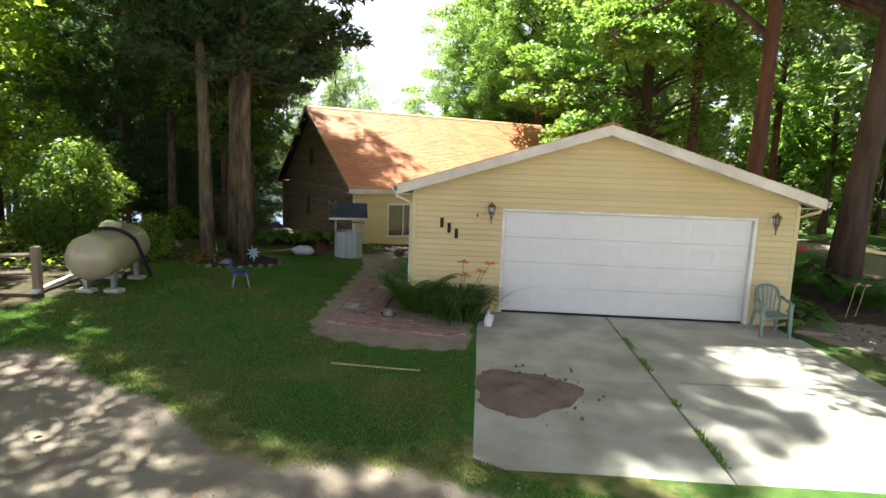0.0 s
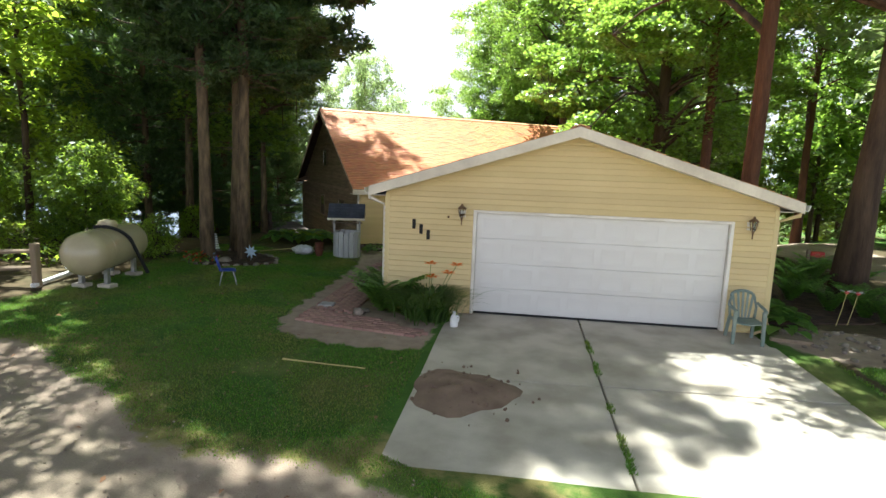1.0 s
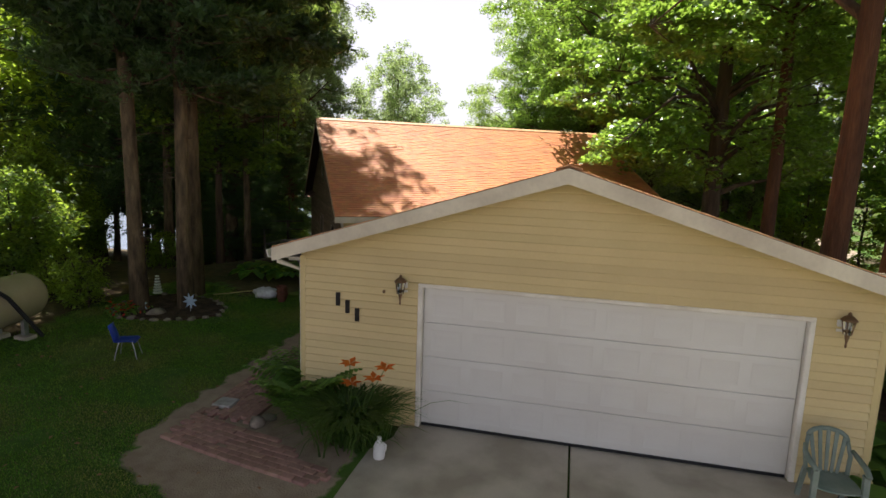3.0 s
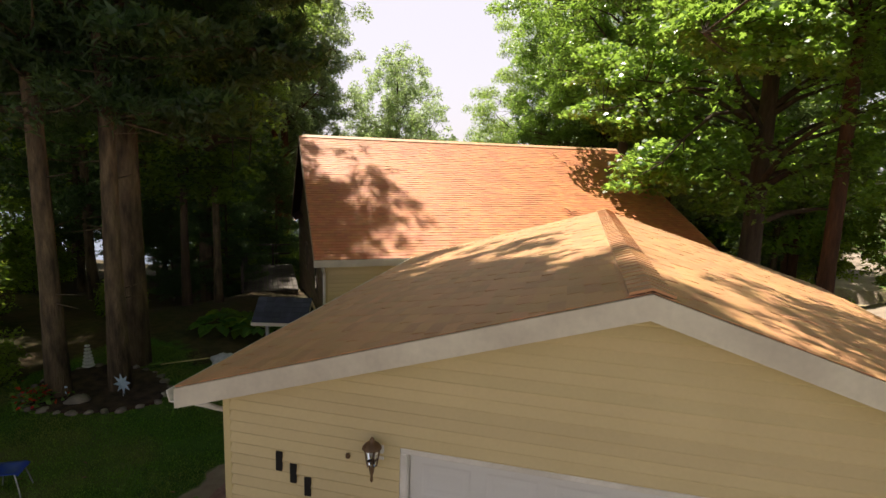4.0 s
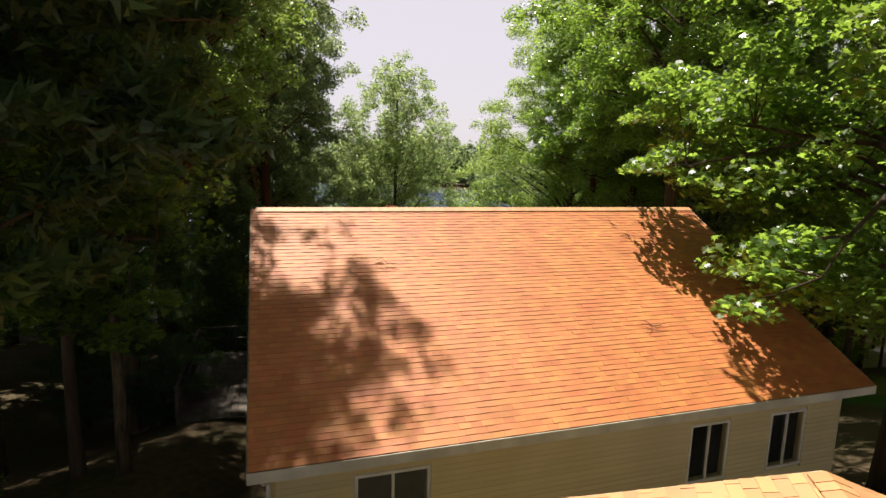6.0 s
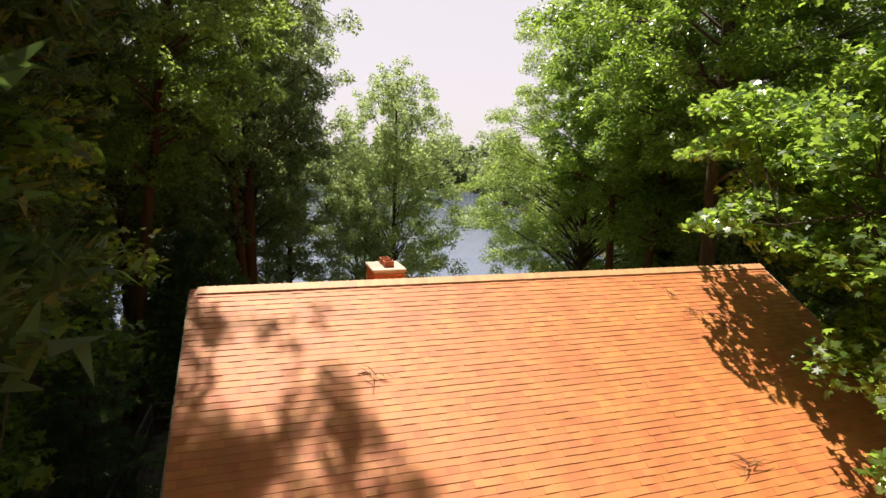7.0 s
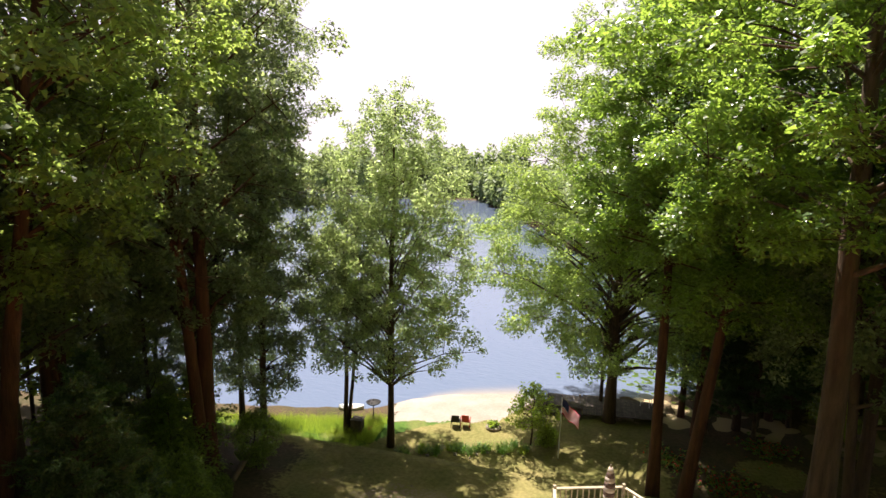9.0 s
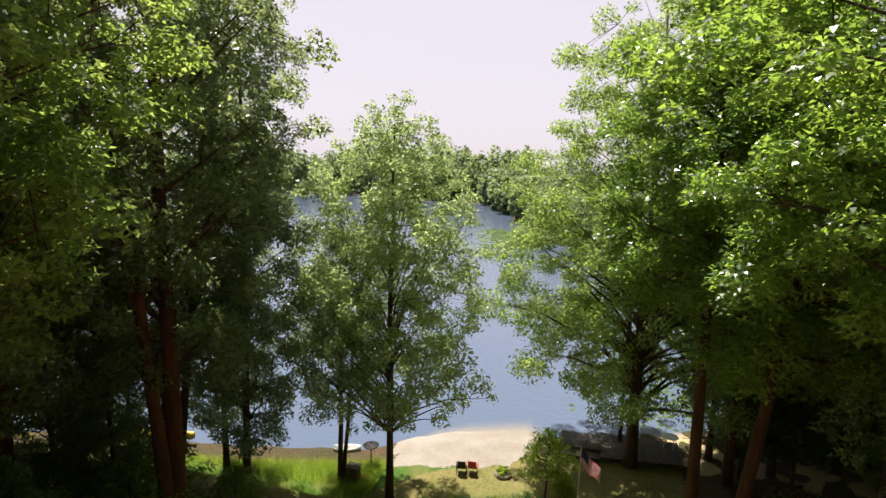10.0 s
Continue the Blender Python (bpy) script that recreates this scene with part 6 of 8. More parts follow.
lily = blade_clump("daylily", 0.42, 10.70, 1000, 1.05, 0.030, M_LILY, "clump of arching green daylilies with orange flowers", "daylily", 3, spread=0.23, arch=0.8)
for x, y, z in ((0.46, 10.6, 1.11), (0.96, 10.6, 1.11), (0.50, 10.55, 0.86), (0.81, 10.58, 0.95)):
    part("stem", Shape().tube([(0.4 + (x - 0.4) * 0.3, 10.62, 0.1), (0.4 + (x - 0.4) * 0.7, 10.6, z * 0.7), (x, y, z)], 0.006, 5), M_LILY, lily, "thin green stem")
    sh = Shape()
    for k in range(6):
        a = k * math.pi / 3 + x
        d, s = Vector((math.cos(a), math.sin(a) * 0.9 - 0.3, 0.35)).normalized(), Vector((-math.sin(a), math.cos(a), 0))
        c = Vector((x, y, z))
        sh.add([c, c + d * 0.08 + s * 0.045, c + d * 0.17 + Vector((0, 0, -0.03)), c + d * 0.08 - s * 0.045], [(0, 1, 2, 3)])
    part("flower", sh, M_ORANGE, lily, "orange trumpet flower")


def fern(x, y, size, seed, group="ferns by the garage", mat=M_FERN):
    """Fronds with paired leaflets, arching from one crown."""
    g = np.random.default_rng(seed)
    z = land_at(x, y)
    v, f = [], []
    for k in range(22):
        a = k * 2.4 + g.normal(0, 0.2)
        L = size * g.uniform(0.75, 1.1)
        for q in range(1, 15):
            s = q / 15
            cx, cy = x + math.cos(a) * L * 0.72 * s ** 1.2, y + math.sin(a) * L * 0.72 * s ** 1.2
            cz = z + L * (1.2 * s - 0.55 * s ** 2.3)
            w = L * 0.17 * math.sin(math.pi * min(1, 0.15 + 0.85 * s)) + 0.01
            px, py = -math.sin(a), math.cos(a)
            ax, ay = math.cos(a), math.sin(a)
            b = L * 0.030
            for sd in (-1, 1):
                i = len(v)
                v += [(cx - ax * b, cy - ay * b, cz), (cx + ax * b, cy + ay * b, cz), (cx + sd * px * w + ax * b, cy + sd * py * w + ay * b, cz - w * 0.25), (cx + sd * px * w * 0.9 - ax * b * 0.1, cy + sd * py * w * 0.9 - ay * b * 0.1, cz - w * 0.25)]
                f.append((i, i + 1, i + 2, i + 3))
    t = thing("fern", (x, y, z), "lush green fern with arching fronds", "fern", group)
    part("fronds", fast_mesh("fronds", v, f, 4, mat), mat, t)
    return t


for i, (x, y, s) in enumerate(((-0.36, 10.98, 0.66), (-0.72, 11.2, 1.05), (-0.80, 11.75, 1.1), (-0.88, 12.3, 0.85), (-0.88, 12.9, 0.85), (-0.1, 10.95, 0.7), (-0.9, 13.6, 0.8), (-0.6, 10.95, 0.7), (-0.95, 14.4, 0.7), (-0.45, 11.15, 1.15))):
    fern(x, y, s, 100 + i)


def hosta(x, y, size, seed, mat=M_FERN, group="hostas"):
    """Broad ribbed leaves in a mound."""
    g = np.random.default_rng(seed)
    z = land_at(x, y)
    v, f = [], []
    for k in range(34):
        a = g.uniform(0, 6.28)
        el = g.uniform(0.1, 1.2)
        L = size * g.uniform(0.35, 0.55)
        r0 = size * g.uniform(0.05, 0.5)
        c = Vector((x + math.cos(a) * r0, y + math.sin(a) * r0, z + size * (0.55 - 0.6 * r0 / size) * g.uniform(0.7, 1.1)))
        d = Vector((math.cos(a), math.sin(a), 0.25 - 0.5 * r0 / size))
        s = Vector((-math.sin(a), math.cos(a), 0))
        i = len(v)
        w = L * 0.34
        v += [tuple(c), tuple(c + d * L * 0.35 + s * w + Vector((0, 0, 0.03))), tuple(c + d * L * 0.75 + s * w * 0.7), tuple(c + d * L - Vector((0, 0, L * 0.25))), tuple(c + d * L * 0.75 - s * w * 0.7), tuple(c + d * L * 0.35 - s * w + Vector((0, 0, 0.03)))]
        f.append((i, i + 1, i + 2, i + 3, i + 4, i + 5))
    t = thing("hosta", (x, y, z), "mounded hosta with broad green leaves", "hosta", group)
    part("leaves", fast_mesh("leaves", v, f, 6, mat), mat, t)
    return t


for i, (x, y, s) in enumerate(((7.25, 11.35, 0.75), (7.45, 11.9, 0.8), (7.35, 12.6, 0.8))):
    hosta(x, y, s, 200 + i)
for i, (x, y, s) in enumerate(((-6.3, 18.9, 0.8), (-5.7, 19.2, 0.85), (-5.1, 18.9, 0.9), (-5.3, 19.7, 0.85), (-4.6, 19.6, 0.7), (-6.6, 19.6, 0.7), (-2.75, 18.25, 0.5))):
    hosta(x, y, s, 220 + i, M_UNDER if i % 2 else M_FERN)
g = np.random.default_rng(33)
for i in range(26):
    x, y = g.uniform(7.9, 12.6), g.uniform(12.6, 20.5)
    if math.hypot(x - 8.1, y - 15) > 0.7 and math.hypot(x - 10.7, y - 15.6) > 0.8:
        fern(x, y, g.uniform(0.7, 1.0), 300 + i, "ferns under the maples")

# white jug by the lilies
jug = thing("plastic_jug", (0.98, 10.36, 0), "white plastic jug standing by the flowers", "jug")
part("body", Shape().lathe([(0.07, 0.0), (0.078, 0.02), (0.078, 0.16), (0.05, 0.22), (0.025, 0.25), (0.025, 0.27)], 16, Matrix.Translation((0.98, 10.36, slab_top(0, 10.36)))), M_WHITEPL, jug, smooth=True)
part("cap", Shape().lathe([(0.03, 0.27), (0.03, 0.295)], 12, Matrix.Translation((0.98, 10.36, slab_top(0, 10.36)))), M_WHITEPL, jug)
part("handle", Shape().tube([(1.03, 10.36, 0.19), (1.075, 10.36, 0.16), (1.07, 10.36, 0.09), (1.05, 10.36, 0.06)], 0.011, 6), M_WHITEPL, jug)

# ---------------------------------------------------------------- resin armchair by the right-hand wall
def resin_chair(x, y, z, turn):
    t = thing("plastic_armchair", pose(x, y, z, 0, 0, turn), "faded green resin armchair with a slatted back", "chair")
    for sx in (-1, 1):
        part("front_leg", Shape().hull8([(sx * 0.25 - 0.025, -0.27, 0), (sx * 0.25 + 0.025, -0.27, 0), (sx * 0.25 + 0.025, -0.22, 0), (sx * 0.25 - 0.025, -0.22, 0)], [(sx * 0.24 - 0.03, -0.24, 0.62), (sx * 0.24 + 0.03, -0.24, 0.62), (sx * 0.24 + 0.03, -0.18, 0.62), (sx * 0.24 - 0.03, -0.18, 0.62)]), M_GREENPL, t, local=True)
        part("back_leg", Shape().hull8([(sx * 0.23 - 0.025, 0.26, 0), (sx * 0.23 + 0.025, 0.26, 0), (sx * 0.23 + 0.025, 0.31, 0), (sx * 0.23 - 0.025, 0.31, 0)], [(sx * 0.21 - 0.025, 0.17, 0.42), (sx * 0.21 + 0.025, 0.17, 0.42), (sx * 0.21 + 0.025, 0.22, 0.42), (sx * 0.21 - 0.025, 0.22, 0.42)]), M_GREENPL, t, local=True)
        part("armrest", Shape().tube([(sx * 0.25, -0.25, 0.62), (sx * 0.275, -0.1, 0.645), (sx * 0.27, 0.08, 0.66), (sx * 0.24, 0.2, 0.70)], [0.03, 0.032, 0.03, 0.026], 8), M_GREENPL, t, local=True, smooth=True)
        part("side_post", Shape().tube([(sx * 0.21, 0.18, 0.40), (sx * 0.23, 0.21, 0.62), (sx * 0.20, 0.27, 0.80)], [0.025, 0.025, 0.022], 8), M_GREENPL, t, local=True, smooth=True)
    seat = Shape()
    vs, fs = [], []
    for i in range(7):
        for j in range(7):
            u, w = -1 + i / 3, -1 + j / 3
            vs.append((u * (0.235 - 0.02 * (w > 0)), 0.22 * w, 0.415 - 0.025 * (1 - u * u) * (1 - 0.4 * w) + 0.012 * (w < -0.9) * -1))
    vs += [(a, b, c - 0.018) for a, b, c in vs]
    for i in range(6):
        for j in range(6):
            a = i * 7 + j
            fs += [(a, a + 1, a + 8, a + 7), (49 + a, 49 + a + 7, 49 + a + 8, 49 + a + 1)]
    for i in range(6):
        fs += [(i * 7, i * 7 + 7, 49 + i * 7 + 7, 49 + i * 7), (i * 7 + 6, 49 + i * 7 + 6, 49 + i * 7 + 13, i * 7 + 13), (i, 49 + i, 50 + i, i + 1), (42 + i, 43 + i, 92 + i, 91 + i)]
    part("seat", seat.add(vs, fs), M_GREENPL, t, local=True)
    part("backrest", Shape().tube([(0.20 * math.cos(a), 0.27 + 0.02 * math.sin(a), 0.79 + 0.11 * math.sin(a)) for a in np.linspace(0, math.pi, 9)], 0.028, 8), M_GREENPL, t, local=True, smooth=True)
    for k in range(5):
        sx = (k - 2) * 0.055
        top = 0.79 + 0.11 * math.sqrt(max(0, 1 - (sx * 1.6 / 0.20) ** 2)) - 0.015
        part("slat", Shape().hull8([(sx - 0.017, 0.185, 0.40), (sx + 0.017, 0.185, 0.40), (sx + 0.017, 0.20, 0.40), (sx - 0.017, 0.20, 0.40)], [(sx * 1.6 - 0.02, 0.262, top), (sx * 1.6 + 0.02, 0.262, top), (sx * 1.6 + 0.02, 0.28, top), (sx * 1.6 - 0.02, 0.28, top)]), M_GREENPL, t, local=True)
    return t


resin_chair(6.34, 10.74, slab_top(6, 10.74), -4)
single("timber_beam", Shape().box((6.85, 10.72, -0.02), (7.55, 10.84, 0.07), 0.01, Matrix.Translation((7.2, 10.78, 0)) @ pose(0, 0, 0, 0, 0, -12) @ Matrix.Translation((-7.2, -10.78, 0))), M_WOOD, "weathered timber edging beside the concrete", "timber")
g = np.random.default_rng(41)
for i in range(46):
    a, r = g.uniform(0, 6.28), g.uniform(0, 1.0) ** 0.6
    x, y = 8.1 + 0.95 * r * math.cos(a), 11.0 + 1.1 * r * math.sin(a)
    single("stone", stone(x, y, land_at(x, y), g.uniform(0.03, 0.075), g), M_STONE, "small rounded stone in the bed beside the garage", "stone", "bed stones", smooth=True)
single("mulch_bed", Shape().prism([(7.0, 12.0), (8.0, 12.2), (9.6, 12.6), (11.5, 14.2), (11.0, 16.5), (8.5, 17.0), (7.0, 16.0)], -0.05, lambda x, y: land_at(x, y) + 0.03), M_MULCH, "dark bark mulch under the ferns", "mulch bed", kind="structure")
for x, y, h in ((8.82, 12.3, 0.72), (9.12, 12.45, 0.68)):
    t = thing("garden_stake", (x, y, land_at(x, y)), "thin stake topped by a faded metal flower", "garden stake", "flower stakes")
    part("rod", Shape().tube([(x - 0.08, y, land_at(x, y) - 0.05), (x, y, land_at(x, y) + h * 0.5), (x + 0.05, y, land_at(x, y) + h)], 0.008, 6), M_STRAW, t)
    sh = Shape()
    for k in range(14):
        a = k * math.pi / 7
        c = Vector((x + 0.05, y, land_at(x, y) + h))
        d, s = Vector((math.cos(a), math.sin(a) * 0.6, 0.25 + 0.1 * math.sin(3 * a))), Vector((-math.sin(a), math.cos(a), 0)) * 0.018
        sh.add([c, c + d * 0.09 + s, c + d * 0.16, c + d * 0.09 - s], [(0, 1, 2, 3)])
    part("petals", sh, M_WHITEPL, t, "pale metal petals")
    part("flower_centre", Shape().lathe([(0.01, -0.03), (0.045, -0.01), (0.04, 0.02), (0.01, 0.04)], 10, Matrix.Translation((x + 0.05, y, land_at(x, y) + h))), M_REDPAINT, t, "red centre")
BX, BY = 12.55, 20.8
bz = land_at(BX, BY)
box = thing("paper_box", (BX, BY, bz), "red metal newspaper box on a low post by the lane", "mailbox")
part("post", Shape().box((BX - 0.34, BY - 0.06, bz - 0.1), (BX - 0.24, BY + 0.04, bz + 0.6), 0.01), M_WOOD, box, "dark wooden post")
part("rod", Shape().tube([(BX + 0.1, BY, bz - 0.1), (BX + 0.1, BY, bz + 0.36)], 0.022, 6), M_IRON, box)
part("body", Shape().box((BX - 0.24, BY - 0.10, bz + 0.34), (BX + 0.22, BY + 0.12, bz + 0.54), 0.03), M_REDPAINT, box, "red metal box")
# ---------------------------------------------------------------- gas tank, fence and pipe at the wood's edge
TA, TB = Vector((-6.94, 10.56, 0.90)), Vector((-7.46, 12.48, 0.90))
tank = thing("propane_tank", (-7.2, 11.52, land_at(-7.2, 11.52)), "large cream propane tank on short legs", "propane tank")
ax = (TB - TA).normalized()
R = 0.47
prof = [(R * math.cos(a), 0.42 * math.sin(a)) for a in np.linspace(-math.pi / 2 + 0.06, 0, 8)]
L = (TB - TA).length
prof = [(r, z) for r, z in prof] + [(r, L - z) for r, z in reversed(prof)]
part("body", Shape().lathe(prof, 32, Matrix.Translation(TA) @ ax.to_track_quat("Z", "Y").to_matrix().to_4x4()), M_TANK, tank, smooth=True)
c = TA.lerp(TB, 0.52)
part("dome", Shape().lathe([(0.20, 0.42), (0.205, 0.52), (0.19, 0.58), (0.13, 0.62), (0.05, 0.635)], 20, Matrix.Translation(c)), M_TANK, tank, "hinged valve dome", smooth=True)
part("dome_rim", Shape().lathe([(0.215, 0.50), (0.22, 0.515), (0.215, 0.53)], 20, Matrix.Translation(c)), M_TANK, tank)
for f in (0.16, 0.84):
    p = TA.lerp(TB, f)
    for s in (-1, 1):
        q = p + Vector((-ax.y, ax.x, 0)) * s * 0.26
        part("leg", Shape().box((q.x - 0.045, q.y - 0.05, land_at(q.x, q.y) - 0.03), (q.x + 0.045, q.y + 0.05, 0.54), 0.006), M_GALV, tank, "steel leg")
        single("support_block", Shape().box((q.x - 0.16, q.y - 0.12, land_at(q.x, q.y) - 0.05), (q.x + 0.16, q.y + 0.12, land_at(q.x, q.y) + 0.075), 0.012), M_CONCRETE, "concrete block under the tank leg", "block", "tank blocks")
part("seam", Shape().tube([TA + ax * 0.35 + Vector((-ax.y * math.cos(a), ax.x * math.cos(a), math.sin(a))) * (R + 0.001) for a in np.linspace(0, 2 * math.pi, 25)], 0.006, 5), M_TANK, tank)
for f in (0.06, 0.94):
    part("lifting_lug", Shape().tube([TA.lerp(TB, f) + ax * (0.07 * math.cos(a)) + Vector((0, 0, R - 0.01 + 0.07 * math.sin(a))) for a in np.linspace(0, math.pi, 9)], 0.011, 6), M_TANK, tank)
# ribbed black drain hose over the tank
hp_pts = []
cc = TA.lerp(TB, 0.36)
side = Vector((ax.y, -ax.x, 0))
for a in np.linspace(1.75, 0.35, 18):
    hp_pts.append(cc + ax * (0.34 - 0.34 * (a - 0.35)) + (side * math.cos(a) + Vector((0, 0, 1)) * math.sin(a)) * (R + 0.04))
e0 = hp_pts[-1]
for f in np.linspace(0.08, 1, 16):
    hp_pts.append(e0.lerp(Vector((-6.85, 12.37, land_at(-6.85, 12.37) + 0.05)), f))
sh = Shape()
dense = []
for i in range(len(hp_pts) - 1):
    for k in range(4):
        dense.append(hp_pts[i].lerp(hp_pts[i + 1], k / 4))
sh.tube(dense, [0.042 if i % 3 else 0.028 for i in range(len(dense))], 10)
single("drain_hose", sh, M_RUBBER, "black corrugated drain hose draped over the tank", "hose")
pv = [Vector((-7.95, 10.25, land_at(-7.95, 10.25) + 0.07)), Vector((-8.25, 11.95, land_at(-8.25, 11.95) + 0.12))]
d = (pv[1] - pv[0]).normalized()
single("downspout_length", Shape().box((-0.05, -0.04, 0), (0.05, 0.04, (pv[1] - pv[0]).length), 0.008, Matrix.Translation(pv[0]) @ d.to_track_quat("Z", "Y").to_matrix().to_4x4()), M_WHITEPL, "length of white downspout lying by the fence", "downspout")
fence = thing("rail_fence", (-8.6, 10.4, land_at(-8.6, 10.4)), "weathered post and rail fence at the wood's edge", "fence")
for x, y in ((-8.0, 10.42), (-10.2, 10.1), (-12.4, 9.8)):
    z0 = land_at(x, y)
    part("post", Shape().box((x - 0.075, y - 0.075, z0 - 0.2), (x + 0.075, y + 0.075, z0 + 0.95), 0.02), M_WOOD, fence)
for x0, y0, x1, y1 in ((-12.4, 9.8, -10.2, 10.1), (-10.2, 10.1, -8.0, 10.42)):
    for h in (0.42, 0.78):
        part("rail", Shape().tube([(x0, y0, land_at(x0, y0) + h), ((x0 + x1) / 2, (y0 + y1) / 2, land_at(x0, y0) + h - 0.03), (x1, y1, land_at(x1, y1) + h)], [0.05, 0.058, 0.05], 6), M_WOOD, fence)

# ---------------------------------------------------------------- blue chair on the lawn
def shell_chair(x, y, z, turn):
    t = thing("blue_chair", pose(x, y, z, 0, 0, turn) @ Matrix.Diagonal((0.88, 0.88, 0.88, 1)), "blue moulded plastic chair with thin metal legs", "chair")
    def sheet(fn, nu, nv, th):
        vs = [fn(i / nu, j / nv) for i in range(nu + 1) for j in range(nv + 1)]
        k = len(vs)
        vs = vs + [(a, b + th[1], c + th[2]) for a, b, c in vs]
        fs = []
        w = nv + 1
        for i in range(nu):
            for j in range(nv):
                a = i * w + j
                fs += [(a, a + 1, a + w + 1, a + w), (k + a, k + a + w, k + a + w + 1, k + a + 1)]
        for i in range(nu):
            a, b = i * w, i * w + nv
            fs += [(a, a + w, k + a + w, k + a), (b, k + b, k + b + w, b + w)]
        for j in range(nv):
            a, b = j, nu * w + j
            fs += [(a, k + a, k + a + 1, a + 1), (b, b + 1, k + b + 1, k + b)]
        return Shape().add(vs, fs)
    part("seat", sheet(lambda u, v: ((u - 0.5) * 0.40, (v - 0.5) * 0.40, 0.40 - 0.03 * math.sin(math.pi * u) * math.sin(math.pi * v) - 0.03 * (v < 0.1)), 8, 8, (0, 0, -0.012)), M_BLUE, t, local=True, smooth=True)
    part("backrest", sheet(lambda u, v: ((u - 0.5) * (0.38 - 0.06 * v), 0.20 + 0.10 * v - 0.04 * math.sin(math.pi * u), 0.40 + 0.36 * v - 0.03 * (2 * u - 1) ** 2 * (v > 0.8)), 8, 6, (0, 0.012, 0)), M_BLUE, t, local=True, smooth=True)
    for sx in (-1, 1):
        for sy in (-1, 1):
            part("leg", Shape().tube([(sx * 0.14, sy * 0.12, 0.385), (sx * 0.17, sy * 0.17, 0.20), (sx * 0.20, sy * 0.21, 0.0)], 0.011, 7), M_GALV, t, local=True)
    return t


shell_chair(-4.62, 12.15, land_at(-4.62, 12.15), 118)

# ---------------------------------------------------------------- bed round the pines
bed = [(-7.4, 15.0), (-7.2, 14.4), (-6.6, 14.0), (-5.8, 14.15), (-5.1, 14.5), (-4.75, 15.0), (-5.0, 15.6), (-5.8, 16.1), (-6.8, 16.2), (-7.3, 15.7)]
single("flower_bed", Shape().prism(bed, -0.1, lambda x, y: land_at(x, y) + 0.05), M_MULCH, "mulched bed round the pine trunks", "flower bed", kind="structure")
g = np.random.default_rng(44)
for i in range(len(bed)):
    (x0, y0), (x1, y1) = bed[i], bed[(i + 1) % len(bed)]
    n = max(2, int(math.hypot(x1 - x0, y1 - y0) / 0.24))
    for k in range(n):
        x, y = x0 + (x1 - x0) * k / n, y0 + (y1 - y0) * k / n
        single("edging_stone", stone(x, y, land_at(x, y), g.uniform(0.07, 0.11), g), M_STONE, "small stone edging the pine bed", "stone", "bed edging", smooth=True)
single("boulder", stone(-6.05, 14.5, 0.1, 0.17, g), M_STONE, "tan boulder in the pine bed", "boulder", smooth=True)
single("boulder", stone(-6.95, 14.5, 0.1, 0.15, g), M_STONE, "tan boulder in the pine bed", "boulder", smooth=True)
for x, y, h in ((-5.48, 14.95, 0.30), (-6.55, 14.6, 0.20)):
    z = land_at(x, y)
    t = thing("star_ornament", (x, y, z), "pale blue metal starburst ornament on a stake", "garden ornament", "stars in the bed")
    part("stake", Shape().tube([(x, y, z - 0.05), (x, y, z + h)], 0.008, 6), M_GALV, t)
    sh = Shape()
    for k in range(8):
        a = k * math.pi / 4 + 0.2
        c = Vector((x, y, z + h))
        d, s = Vector((math.cos(a), -0.05, math.sin(a))), Vector((-math.sin(a), 0, math.cos(a))) * 0.045
        sh.add([c + Vector((0, -0.03, 0)), c + d * 0.07 + s, c + d * 0.21, c + d * 0.07 - s, c + Vector((0, 0.03, 0))], [(0, 1, 2), (0, 2, 3), (4, 2, 1), (4, 3, 2)])
    part("star", sh, M_STAR, t)
z = land_at(-6.95, 15.6)
t = thing("wind_spinner", (-6.95, 15.6, z), "white tapering spiral garden spinner", "garden ornament")
for k in range(7):
    part("ring", Shape().lathe([(0.11 - k * 0.011, 0.18 + k * 0.07), (0.12 - k * 0.011, 0.20 + k * 0.07), (0.10 - k * 0.011, 0.215 + k * 0.07)], 12, Matrix.Translation((-6.95, 15.6, z))), M_WHITEPL, t)
part("rod", Shape().tube([(-6.95, 15.6, z - 0.05), (-6.95, 15.6, z + 0.72)], 0.008, 6), M_IRON, t)


def posies(x, y, mat, n, r, seed, label, kind_name="flowers", size=0.06):
    g = np.random.default_rng(seed)
    p = np.stack([x + g.normal(0, r, n), y + g.normal(0, r, n), np.zeros(n)], 1)
    p[:, 2] = land(p[:, 0], p[:, 1]) + g.uniform(0.1, 0.3, n)
    t = thing("flowers", (x, y, land_at(x, y)), label, kind_name)
    v, f = leaf_quads(p, size, g)
    part("blossom", fast_mesh("blossom", v, f, 4, mat), mat, t)
    q = p.repeat(3, axis=0) + g.normal(size=(3 * n, 3)) * np.array([0.06, 0.06, 0.04]) - np.array([0, 0, 0.07])
    v, f = leaf_quads(q, size * 1.3, g)
    part("leaves", fast_mesh("leaves", v, f, 4, M_FERN), M_FERN, t)


